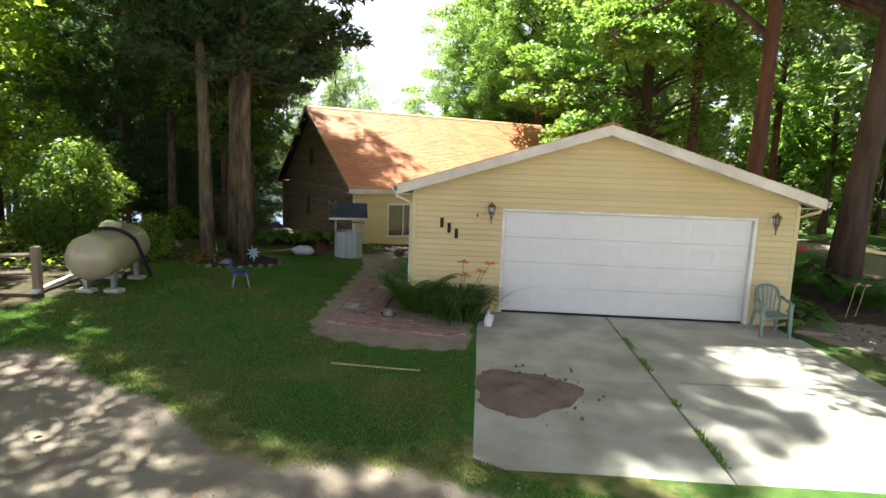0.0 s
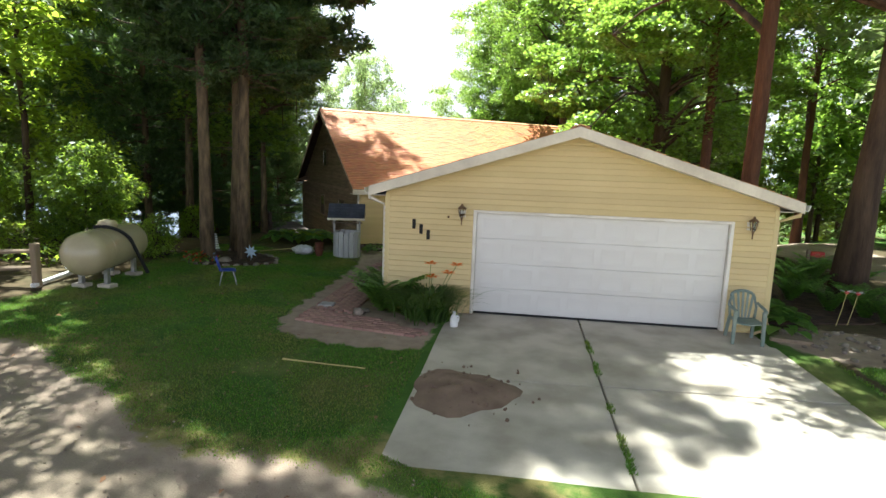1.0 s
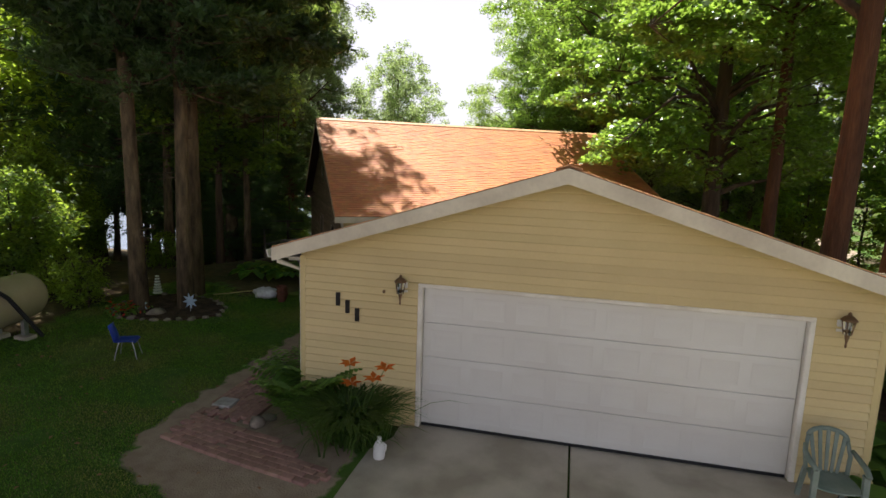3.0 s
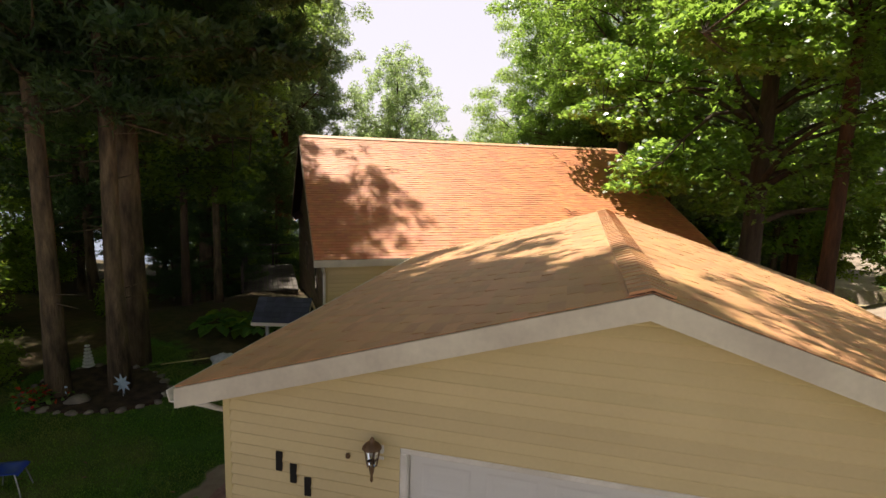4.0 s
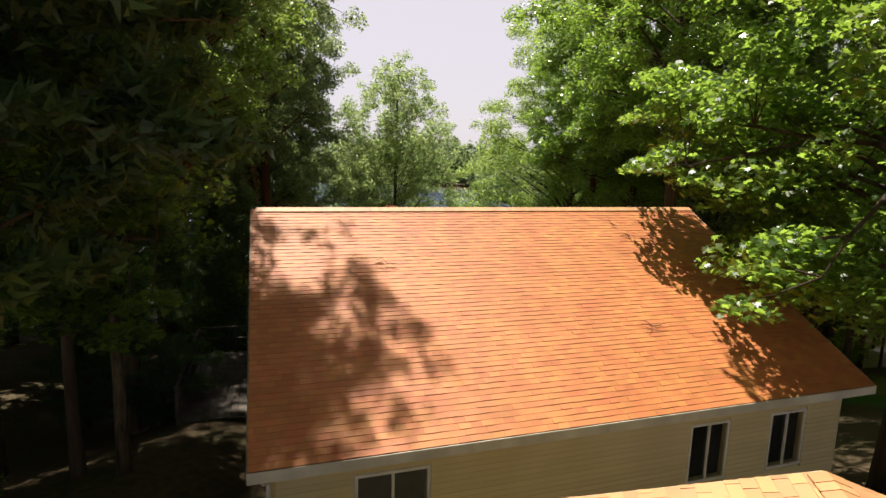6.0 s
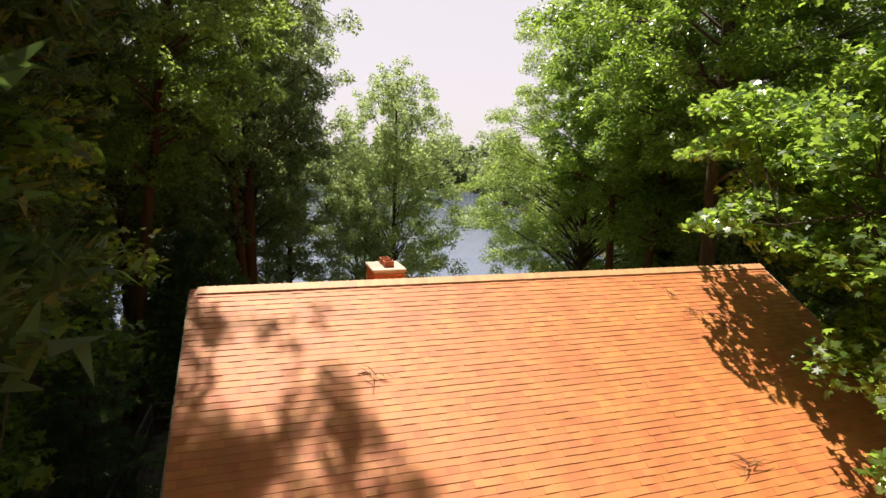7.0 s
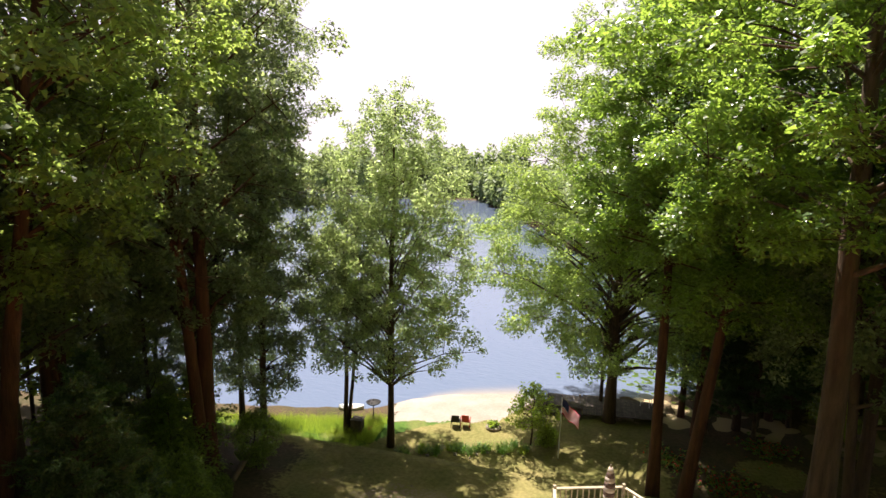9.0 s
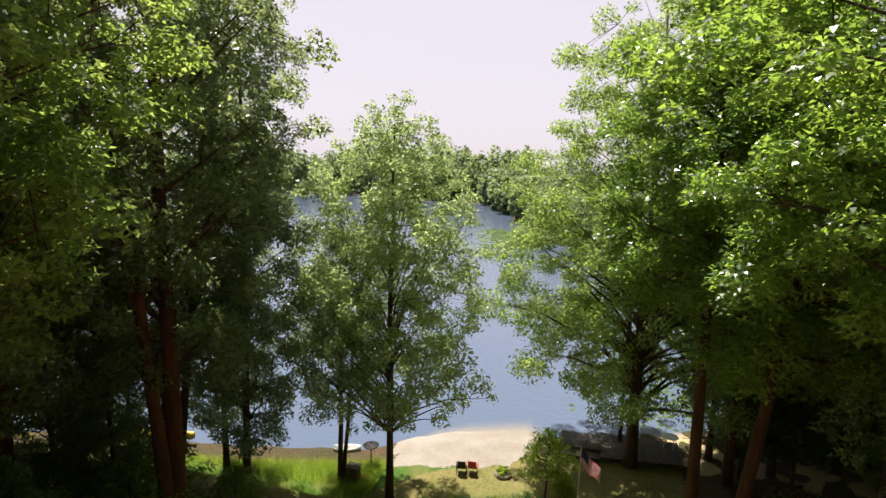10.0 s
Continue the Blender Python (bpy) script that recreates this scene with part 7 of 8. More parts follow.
posies(-6.7, 14.3, M_RED, 60, 0.22, 1, "small red flowers in the pine bed")
posies(16.2, 52.0, M_RED, 160, 0.7, 2, "red flowers beside the far lane", size=0.12)
posies(6.0, 55.2, M_RED, 220, 0.9, 3, "red flowers under the lakeside trees", size=0.11)
posies(9.4, 60.5, M_RED, 160, 0.8, 4, "red flowers under the lakeside trees", size=0.12)
posies(3.4, 57.2, M_RED, 120, 0.8, 5, "red flowers under the lakeside trees", size=0.1)
posies(-15.5, 55.4, M_RED, 25, 0.15, 6, "small red flowers near the shore", size=0.09)

# sack, rake and stacked pots
z = land_at(-4.75, 17.0)
sh = Shape()
vs, fs = [], []
g = np.random.default_rng(3)
for i in range(9):
    for j in range(14):
        th, ph = math.pi * (i + 0.5) / 9, 2 * math.pi * j / 14
        k = 1 + 0.14 * math.sin(5 * ph + 3 * th) + g.normal(0, 0.05)
        vs.append((-4.72 + 0.36 * k * math.sin(th) * math.cos(ph), 17.0 + 0.26 * k * math.sin(th) * math.sin(ph), z + 0.13 + 0.15 * k * math.cos(th)))
for i in range(8):
    for j in range(14):
        fs.append((i * 14 + j, i * 14 + (j + 1) % 14, i * 14 + 14 + (j + 1) % 14, i * 14 + 14 + j))
fs += [tuple(range(14)), tuple(range(125, 111, -1))]
single("garden_sack", sh.add(vs, fs), M_FOIL, "crumpled white sack of garden soil on the grass", "sack", smooth=True)
rake = thing("garden_rake", (-5.6, 16.8, land_at(-5.6, 16.8)), "long-handled rake with a green head on the grass", "rake")
part("handle", Shape().tube([(-5.95, 16.45, land_at(-5.9, 16.4) + 0.06), (-4.95, 17.1, land_at(-5, 17.1) + 0.16)], 0.014, 7), M_STRAW, rake)
part("head", Shape().hull8([(-6.1, 16.28, 0.2), (-5.98, 16.52, 0.2), (-5.94, 16.5, 0.2), (-5.94, 16.42, 0.2)], [(-6.12, 16.3, 0.16), (-6.0, 16.54, 0.16), (-5.94, 16.5, 0.18), (-5.94, 16.42, 0.18)]), M_FERN, rake, "green rake head")
for k, (x, y) in enumerate(((-4.1, 16.75), (-4.18, 16.95))):
    z = land_at(x, y)
    t = thing("clay_pot", (x, y, z), "stacked terracotta pots on the grass", "pot", "stacked pots")
    for q in range(3 - k):
        part("pot", Shape().lathe([(0.09, 0.0 + q * 0.12), (0.13, 0.15 + q * 0.12), (0.145, 0.16 + q * 0.12), (0.145, 0.19 + q * 0.12), (0.12, 0.19 + q * 0.12), (0.11, 0.1 + q * 0.12)], 16, Matrix.Translation((x, y, z))), M_POT, t)

# ---------------------------------------------------------------- wishing well
WX, WY = -3.32, 17.15
wz = land_at(WX, WY)
WM = pose(WX, WY, wz, 0, 0, 14)
well = thing("wishing_well", WM, "pale plank wishing well with a slate-blue shingled roof", "wishing well")
for k in range(16):
    a = 2 * math.pi * k / 16
    m = Matrix.Translation((0.41 * math.cos(a), 0.41 * math.sin(a), 0)) @ pose(0, 0, 0, 0, 0, math.degrees(a))
    part("plank", Shape().box((-0.012, -0.076, -0.03), (0.014, 0.076, 0.80 + 0.01 * (k % 3)), 0.006, m), M_WELLW, well, local=True)
# a dark disc paints the shade down inside the well
part("inner_lid", Shape().lathe([(0.39, 0.66), (0.39, 0.70)], 24), M_DARK, well, "dark disc standing in for the shaded opening", local=True)
for sx in (-1, 1):
    part("post", Shape().box((sx * 0.40 - 0.03, -0.045, 0.0), (sx * 0.40 + 0.03, 0.045, 1.42), 0.006), M_WELLW, well, local=True)
    part("brace", Shape().hull8([(sx * 0.40 - 0.02, -0.30, 1.26), (sx * 0.40 + 0.02, -0.30, 1.26), (sx * 0.40 + 0.02, -0.26, 1.22), (sx * 0.40 - 0.02, -0.26, 1.22)], [(sx * 0.40 - 0.02, -0.02, 1.02), (sx * 0.40 + 0.02, -0.02, 1.02), (sx * 0.40 + 0.02, 0.02, 1.0), (sx * 0.40 - 0.02, 0.02, 1.0)]), M_WELLW, well, local=True)
    part("gable_trim", Shape().add([(sx * 0.55 - 0.012, -0.48, 1.26), (sx * 0.55 + 0.012, -0.48, 1.26), (sx * 0.55 + 0.012, 0, 1.66), (sx * 0.55 - 0.012, 0, 1.66), (sx * 0.55 + 0.012, 0.48, 1.26), (sx * 0.55 - 0.012, 0.48, 1.26), (sx * 0.55 - 0.012, -0.44, 1.2), (sx * 0.55 + 0.012, -0.44, 1.2), (sx * 0.55 + 0.012, 0, 1.57), (sx * 0.55 - 0.012, 0, 1.57), (sx * 0.55 + 0.012, 0.44, 1.2), (sx * 0.55 - 0.012, 0.44, 1.2)], [(0, 1, 2, 3), (3, 2, 4, 5), (6, 9, 8, 7), (9, 11, 10, 8), (1, 7, 8, 2), (2, 8, 10, 4), (0, 3, 9, 6), (3, 5, 11, 9), (0, 6, 7, 1), (4, 10, 11, 5)]), M_FASCIA, well, "cream gable trim", local=True)
part("crossbar", Shape().tube([(-0.48, 0, 1.08), (0.48, 0, 1.08)], 0.028, 8), M_WOOD, well, local=True)
for sy in (-1, 1):
    rs = part("roof_slope", Shape().hull8([(-0.57, sy * 0.50, 1.245), (0.57, sy * 0.50, 1.245), (0.57, 0, 1.665), (-0.57, 0, 1.665)], [(-0.57, sy * 0.50, 1.265), (0.57, sy * 0.50, 1.265), (0.57, 0, 1.685), (-0.57, 0, 1.685)]), M_WELLR, well, local=True)
    for r in range(5):
        f0, f1 = r / 5, (r + 1.15) / 5
        for c in range(6):
            x0 = -0.57 + c * 0.19 + (0.003 if True else 0)
            sh = Shape().hull8([(x0, sy * 0.50 * (1 - f0), 1.265 + 0.42 * f0), (x0 + 0.184, sy * 0.50 * (1 - f0), 1.265 + 0.42 * f0), (x0 + 0.184, sy * 0.50 * max(0, 1 - f1), 1.265 + 0.42 * min(1, f1)), (x0, sy * 0.50 * max(0, 1 - f1), 1.265 + 0.42 * min(1, f1))],
                              [(x0, sy * 0.505 * (1 - f0) + sy * 0.004, 1.279 + 0.42 * f0), (x0 + 0.184, sy * 0.505 * (1 - f0) + sy * 0.004, 1.279 + 0.42 * f0), (x0 + 0.184, sy * 0.50 * max(0, 1 - f1), 1.269 + 0.42 * min(1, f1)), (x0, sy * 0.50 * max(0, 1 - f1), 1.269 + 0.42 * min(1, f1))])
            ob = new("roof_shingle", sh.mesh("roof_shingle", M_WELLR))
            ob.parent = rs
part("eave_trim", Shape().box((-0.575, -0.525, 1.20), (0.575, -0.502, 1.268), 0.004), M_FASCIA, well, local=True)
g = np.random.default_rng(55)
for i in range(16):
    x, y = -3.3 + g.uniform(-0.3, 1.6), 18.7 + g.uniform(-0.35, 0.35) + 0.3 * g.uniform(0, 1)
    single("stone", stone(x, y, land_at(x, y), g.uniform(0.08, 0.17), g), M_STONE, "tan stone in the bed under the house wall", "stone", "house bed stones", smooth=True)

# ---------------------------------------------------------------- chimney and rear wing of the house
CU0, CU1, CN0, CN1, CT = 3.88, 4.70, 9.30, 10.42, 4.98
part_base = h_roof(CN1) - 0.3
chim = part("chimney", Shape().box((CU0 + 0.012, CN0 + 0.012, part_base), (CU1 - 0.012, CN1 - 0.012, CT)).moved(HM), M_MORTAR, house, "orange-red brick chimney with two clay flues")
bl, bh = 0.205, 0.0725
brick_u = Shape().box((-0.097, -0.022, 0), (0.097, 0.022, 0.062), 0.005).mesh("brick", M_BRICK)
brick_h = Shape().box((-0.046, -0.022, 0), (0.046, 0.022, 0.062), 0.005).mesh("brick", M_BRICK)
backs = Shape()
r = 0
z = 3.05
while z < CT - 0.065:
    off = (r % 2) * 0.5
    for face in range(4):
        length = CU1 - CU0 if face in (0, 2) else CN1 - CN0
        n = int(round(length / bl))
        step = length / n
        for k in range(n + (1 if off else 0)):
            c0 = (k + 0.5 - off) * step
            half = off and (k == 0 or k == n)
            if half:
                c0 = step * 0.25 if k == 0 else length - step * 0.25
            if face == 0:
                m = Matrix.Translation((CU0 + c0, CN0 + 0.012, z))
            elif face == 2:
                m = Matrix.Translation((CU0 + c0, CN1 - 0.012, z))
            elif face == 1:
                m = Matrix.Translation((CU0 + 0.012, CN0 + c0, z)) @ pose(0, 0, 0, 0, 0, 90)
            else:
                m = Matrix.Translation((CU1 - 0.012, CN0 + c0, z)) @ pose(0, 0, 0, 0, 0, 90)
            if face in (0, 1) or (face == 3 and z > 4.1):
                ob = new("brick", brick_h if half else brick_u)
                ob.matrix_basis = HM @ m
                put_under(ob, chim)
            else:
                w = 0.046 if half else 0.097
                backs.box((-w, -0.022, 0), (w, 0.022, 0.062), 0.0, HM @ m)
    z += bh
    r += 1
part("brick_field", backs, M_BRICK, chim)["kind"] = "stuff"
part("cap_slab", Shape().box((CU0 - 0.04, CN0 - 0.04, CT), (CU1 + 0.04, CN1 + 0.04, CT + 0.07), 0.015).moved(HM), M_CONCRETE, chim, "weathered mortar cap")
for n in (9.66, 10.12):
    fl = Shape()
    u = 4.32
    fl.box((u - 0.13, n - 0.13, CT + 0.07), (u - 0.10, n + 0.13, CT + 0.23)).box((u + 0.10, n - 0.13, CT + 0.07), (u + 0.13, n + 0.13, CT + 0.23)).box((u - 0.10, n - 0.13, CT + 0.07), (u + 0.10, n - 0.10, CT + 0.23)).box((u - 0.10, n + 0.10, CT + 0.07), (u + 0.10, n + 0.13, CT + 0.23)).box((u - 0.10, n - 0.10, CT + 0.071), (u + 0.10, n + 0.10, CT + 0.09))
    part("flue", fl.moved(HM), M_CLAY, chim, "red clay flue")

WU, WZ, WE, WNE = 2.42, 3.52, 2.05, 12.95
for sd in (-1, 1):
    ue = WU + sd * 2.45
    a = [hp(ue, HN + (HR_Z - WE) / HP - 0.3, WE), hp(WU, HN + (HR_Z - WZ) / HP - 0.25, WZ), hp(WU, WNE, WZ), hp(ue, WNE, WE)]
    part("wing_roof", Shape().hull8([p - Vector((0, 0, 0.08)) for p in a], [p - Vector((0, 0, 0.008)) for p in a]), M_FELT, house, "shingled roof of the rear wing")
    vdir = (hp(WU, 0, WZ) - hp(ue, 0, WE))
    st = hp(ue, HN + (HR_Z - WZ) / HP - 0.25, WE)
    shingle_field((hp(ue, WNE, WE) - st).length, vdir.length, 0.14, 0.33, st, hp(0, 1, 0) - hp(0, 0, 0), vdir, house, seed=20 + sd, mats=(M_WSHINGLE, M_WSHINGLE))
    part("rake_board", Shape().hull8([hp(ue, WNE, WE - 0.18), hp(WU, WNE, WZ - 0.18), hp(WU, WNE, WZ - 0.01), hp(ue, WNE, WE - 0.01)], [hp(ue, WNE + 0.03, WE - 0.18), hp(WU, WNE + 0.03, WZ - 0.18), hp(WU, WNE + 0.03, WZ - 0.01), hp(ue, WNE + 0.03, WE - 0.01)]), M_FASCIA, house)
ridge_cap(hp(WU, WNE, WZ), hp(WU, 9.7, WZ), HM.to_3x3() @ Vector((1, 0, 0)), 0.6, 22, house, mat=M_WSHINGLE)
wg = Shape().box((WU - 2.1, 11.97, -5.0), (WU + 2.1, WNE - 0.3, WE - 0.05))
wg.add([(WU - 2.1, WNE - 0.3, WE - 0.05), (WU + 2.1, WNE - 0.3, WE - 0.05), (WU, WNE - 0.3, WZ - 0.15), (WU - 2.1, WNE - 0.4, WE - 0.05), (WU + 2.1, WNE - 0.4, WE - 0.05), (WU, WNE - 0.4, WZ - 0.15)], [(0, 1, 2), (5, 4, 3), (0, 3, 4, 1), (1, 4, 5, 2), (2, 5, 3, 0)])
part("wing_wall", wg.moved(HM), M_BROWN, house, "dark brown wing wall")

# dark porch platform, steps and rail beside the gable
porch = thing("side_porch", hp(-1.3, 9.5, -2.0), "dark stained side porch with steps and railing", "porch")
for k in range(11):
    part("deck_board", Shape().box((-2.1 + k * 0.19, 7.2, -0.42), (-2.1 + k * 0.19 + 0.18, 12.6, -0.38), 0.006).moved(HM), M_DARKDECK, porch)
for k in range(4):
    part("step", Shape().box((-2.1, 5.9 + k * 0.32, -1.15 + k * 0.18), (-0.1, 6.26 + k * 0.32, -1.10 + k * 0.18), 0.008).moved(HM), M_DARKDECK, porch)
for u, n in ((-2.08, 7.25), (-2.08, 9.0), (-2.08, 10.8), (-2.08, 12.55), (-0.9, 12.55)):
    part("post", Shape().box((u - 0.045, n - 0.045, -3.5), (u + 0.045, n + 0.045, 0.62), 0.006).moved(HM), M_DARKDECK, porch)
for h in (0.15, 0.58):
    part("rail", Shape().box((-2.11, 7.25, h - 0.03), (-2.05, 12.55, h + 0.03), 0.006).moved(HM), M_DARKDECK, porch)
    part("rail", Shape().box((-2.05, 12.52, h - 0.03), (-0.1, 12.58, h + 0.03), 0.006).moved(HM), M_DARKDECK, porch)
for k in range(40):
    part("baluster", Shape().box((-2.095, 7.4 + k * 0.13, -0.38), (-2.065, 7.43 + k * 0.13, 0.58)).moved(HM), M_DARKDECK, porch)

# ---------------------------------------------------------------- lake-side deck
deck = thing("deck", hp(12.5, 15.5, -5.0), "sun-bleached wooden deck with a baluster railing", "deck")
DZ0 = -1.62
outline = [(9.0, 16.7), (11.9, 17.3), (12.4, 18.56), (14.85, 18.0), (15.2, 16.6), (14.6, 13.5), (9.0, 12.6)]
for k in range(44):
    n0 = 12.6 + k * 0.137
    xs = []
    for i in range(len(outline)):
        (ua, na), (ub, nb) = outline[i], outline[(i + 1) % len(outline)]
        if (na > n0 + 0.06) != (nb > n0 + 0.06):
            xs.append(ua + (ub - ua) * (n0 + 0.06 - na) / (nb - na))
    if len(xs) >= 2:
        part("deck_board", Shape().box((min(xs), n0, DZ0 - 0.04), (max(xs), n0 + 0.128, DZ0), 0.006).moved(HM), M_DECK, deck)
corner = [(9.0, 16.65), (10.1, 16.95), (11.75, 17.25), (12.42, 18.5), (14.8, 17.95), (15.15, 16.6), (14.9, 14.9)]
for u, n in corner:
    part("post", Shape().box((u - 0.05, n - 0.05, -5.6), (u + 0.05, n + 0.05, -0.62), 0.01).moved(HM), M_DECK, deck)
for (ua, na), (ub, nb) in zip(corner[:-1], corner[1:]):
    for h, w in ((-0.74, 0.055), (-1.5, 0.03)):
        d = Vector((ub - ua, nb - na, 0))
        s = Vector((-d.y, d.x, 0)).normalized() * w
        q = [Vector((ua, na, h - 0.02)) + s, Vector((ub, nb, h - 0.02)) + s, Vector((ub, nb, h - 0.02)) - s, Vector((ua, na, h - 0.02)) - s]
        part("rail", Shape().hull8([HM @ p for p in q], [HM @ (p + Vector((0, 0, 0.04))) for p in q]), M_DECK, deck)
    nb_ = max(2, int(math.hypot(ub - ua, nb - na) / 0.19))
    for k in range(1, nb_):
        f = k / nb_
        u, n = ua + (ub - ua) * f, na + (nb - na) * f
        part("baluster", Shape().box((u - 0.017, n - 0.017, -1.5), (u + 0.017, n + 0.017, -0.76)).moved(HM), M_DECK, deck)
DM = HM @ Matrix.Translation((13.45, 16.9, DZ0))
tb = thing("patio_table", DM, "round glass-topped patio table", "table")
part("tabletop", Shape().lathe([(0.60, 0.70), (0.62, 0.71), (0.62, 0.725), (0.60, 0.73)], 28), M_GLASS, tb, "glass top", local=True)
part("table_rim", Shape().tube([(0.62 * math.cos(a), 0.62 * math.sin(a), 0.715) for a in np.linspace(0, 6.2832, 29)], 0.016, 6), M_WHITEPL, tb, local=True)
for k in range(4):
    a = k * math.pi / 2 + 0.6
    part("leg", Shape().tube([(0.5 * math.cos(a), 0.5 * math.sin(a), 0.70), (0.35 * math.cos(a), 0.35 * math.sin(a), 0.35), (0.5 * math.cos(a), 0.5 * math.sin(a), 0)], 0.014, 6), M_WHITEPL, tb, local=True)
um = thing("patio_umbrella", DM, "closed striped patio umbrella in the table", "umbrella")
part("pole", Shape().tube([(0, 0, 0.02), (0, 0, 2.45)], 0.02, 8), M_WHITEPL, um, local=True)
for k in range(9):
    z0, z1 = 1.0 + k * 0.158, 1.0 + (k + 1) * 0.158
    rr = lambda z: 0.17 * math.sin(math.pi * min(1, max(0.05, (2.5 - z) / 1.75))) ** 0.7 + 0.012
    part("canopy_band", Shape().lathe([(rr(z0), z0), (rr((z0 + z1) / 2) * 1.05, (z0 + z1) / 2), (rr(z1), z1)], 14), M_CLOTH2 if k % 2 else M_CLOTH, um, local=True, smooth=True)
part("finial", Shape().lathe([(0.02, 2.42), (0.03, 2.46), (0.01, 2.52)], 8), M_WOOD, um, local=True)


def patio_chair(m):
    t = thing("patio_chair", m, "white sling patio chair with a curved frame", "chair", "chairs round the patio table")
    part("seat", Shape().box((-0.24, -0.24, 0.40), (0.24, 0.22, 0.43), 0.012), M_WHITEPL, t, local=True)
    part("backrest", Shape().hull8([(-0.24, 0.22, 0.42), (0.24, 0.22, 0.42), (0.24, 0.25, 0.42), (-0.24, 0.25, 0.42)], [(-0.22, 0.36, 0.98), (0.22, 0.36, 0.98), (0.22, 0.385, 0.98), (-0.22, 0.385, 0.98)]), M_WHITEPL, t, local=True)
    for sx in (-1, 1):
        part("arm_frame", Shape().tube([(sx * 0.27, -0.26, 0), (sx * 0.27, -0.26, 0.60), (sx * 0.28, 0.0, 0.65), (sx * 0.26, 0.30, 0.66)], 0.014, 6), M_WHITEPL, t, local=True)
        part("back_leg", Shape().tube([(sx * 0.25, 0.28, 0.44), (sx * 0.25, 0.34, 0)], 0.014, 6), M_WHITEPL, t, local=True)
    return t


ch = patio_chair(DM @ pose(-0.9, -0.15, 0, 0, 0, 80))
copy_thing(ch, DM @ pose(0.85, 0.3, 0, 0, 0, -110))
copy_thing(ch, DM @ pose(0.1, -0.95, 0, 0, 0, 170))
copy_thing(ch, DM @ pose(-0.95, -0.95, 0, 0, 0, 120))

# ---------------------------------------------------------------- lakeside lawn
FX, FY = -3.27, 55.67
fz = land_at(FX, FY)
fp = thing("flagpole", (FX, FY, fz), "white flagpole with a striped flag on the lawn", "flagpole")
part("pole", Shape().tube([(FX, FY, fz - 0.1), (FX + 0.04, FY, fz + 3.95)], [0.035, 0.025], 10), M_WHITEPL, fp)
part("finial", Shape().lathe([(0.01, 0), (0.045, 0.03), (0.045, 0.06), (0.01, 0.09)], 10, Matrix.Translation((FX + 0.04, FY, fz + 3.94))), M_BRASS, fp)


def flag_strip(u0, u1, v0, v1):
    """A piece of the flag; u along the fly, v down the hoist, hanging with a droop and ripples."""
    vs, fs = [], []
    nu = 10
    for i in range(nu + 1):
        u = u0 + (u1 - u0) * i / nu
        for v in (v0, v1):
            vs.append((FX + 0.06 + u * 0.82, FY + 0.10 * math.sin(6 * u + 2 * v) - 0.15 * u, fz + 3.8 - v * 0.92 - u * 0.62 + 0.04 * math.sin(9 * u)))
    return Shape().add(vs, [(2 * i, 2 * i + 1, 2 * i + 3, 2 * i + 2) for i in range(nu)])


flag = part("flag", flag_strip(0, 0.48, 0, 7 / 13), M_FLAGB, fp, "flag with red and white stripes and a navy canton")
for k in range(13):
    part("stripe", flag_strip(0.48 if k < 7 else 0.0, 1.25, k / 13, (k + 1) / 13), M_FLAGR if k % 2 == 0 else M_FLAGW, flag)


def beach_chair(x, y, mat, label, turn):
    z = land_at(x, y)
    t = thing("beach_chair", pose(x, y, z, 0, 0, turn), label, "chair", "pair of chairs by the beach")
    part("seat", Shape().box((-0.27, -0.26, 0.36), (0.27, 0.24, 0.40), 0.012), mat, t, local=True)
    part("backrest", Shape().hull8([(-0.26, 0.22, 0.40), (0.26, 0.22, 0.40), (0.26, 0.25, 0.40), (-0.26, 0.25, 0.40)], [(-0.24, 0.36, 0.92), (0.24, 0.36, 0.92), (0.24, 0.39, 0.92), (-0.24, 0.39, 0.92)]), mat, t, local=True)
    for sx in (-1, 1):
        part("arm", Shape().tube([(sx * 0.30, -0.26, 0.0), (sx * 0.30, -0.26, 0.58), (sx * 0.30, 0.30, 0.60), (sx * 0.29, 0.34, 0.0)], 0.02, 6), mat, t, local=True)


beach_chair(-10.15, 57.8, M_IRON, "dark metal chair facing the lake", 190)
beach_chair(-9.5, 58.0, M_REDPAINT, "red chair facing the lake", 185)


def tyre_planter(x, y):
    z = land_at(x, y)
    t = thing("tyre_planter", (x, y, z), "old tyre planted with small green plants", "planter")
    part("tyre", Shape().lathe([(0.32, 0.0), (0.48, 0.02), (0.52, 0.10), (0.48, 0.18), (0.34, 0.20), (0.31, 0.10)], 24, Matrix.Translation((x, y, z))), M_STONE, t, smooth=True)
    p = np.random.default_rng(8).normal(size=(220, 3)) * np.array([0.2, 0.2, 0.10]) + np.array([x, y, z + 0.32])
    v, f = leaf_quads(p, 0.12, np.random.default_rng(9))
    part("plants", fast_mesh("plants", v, f, 4, M_UNDER), M_UNDER, t)["kind"] = "stuff"


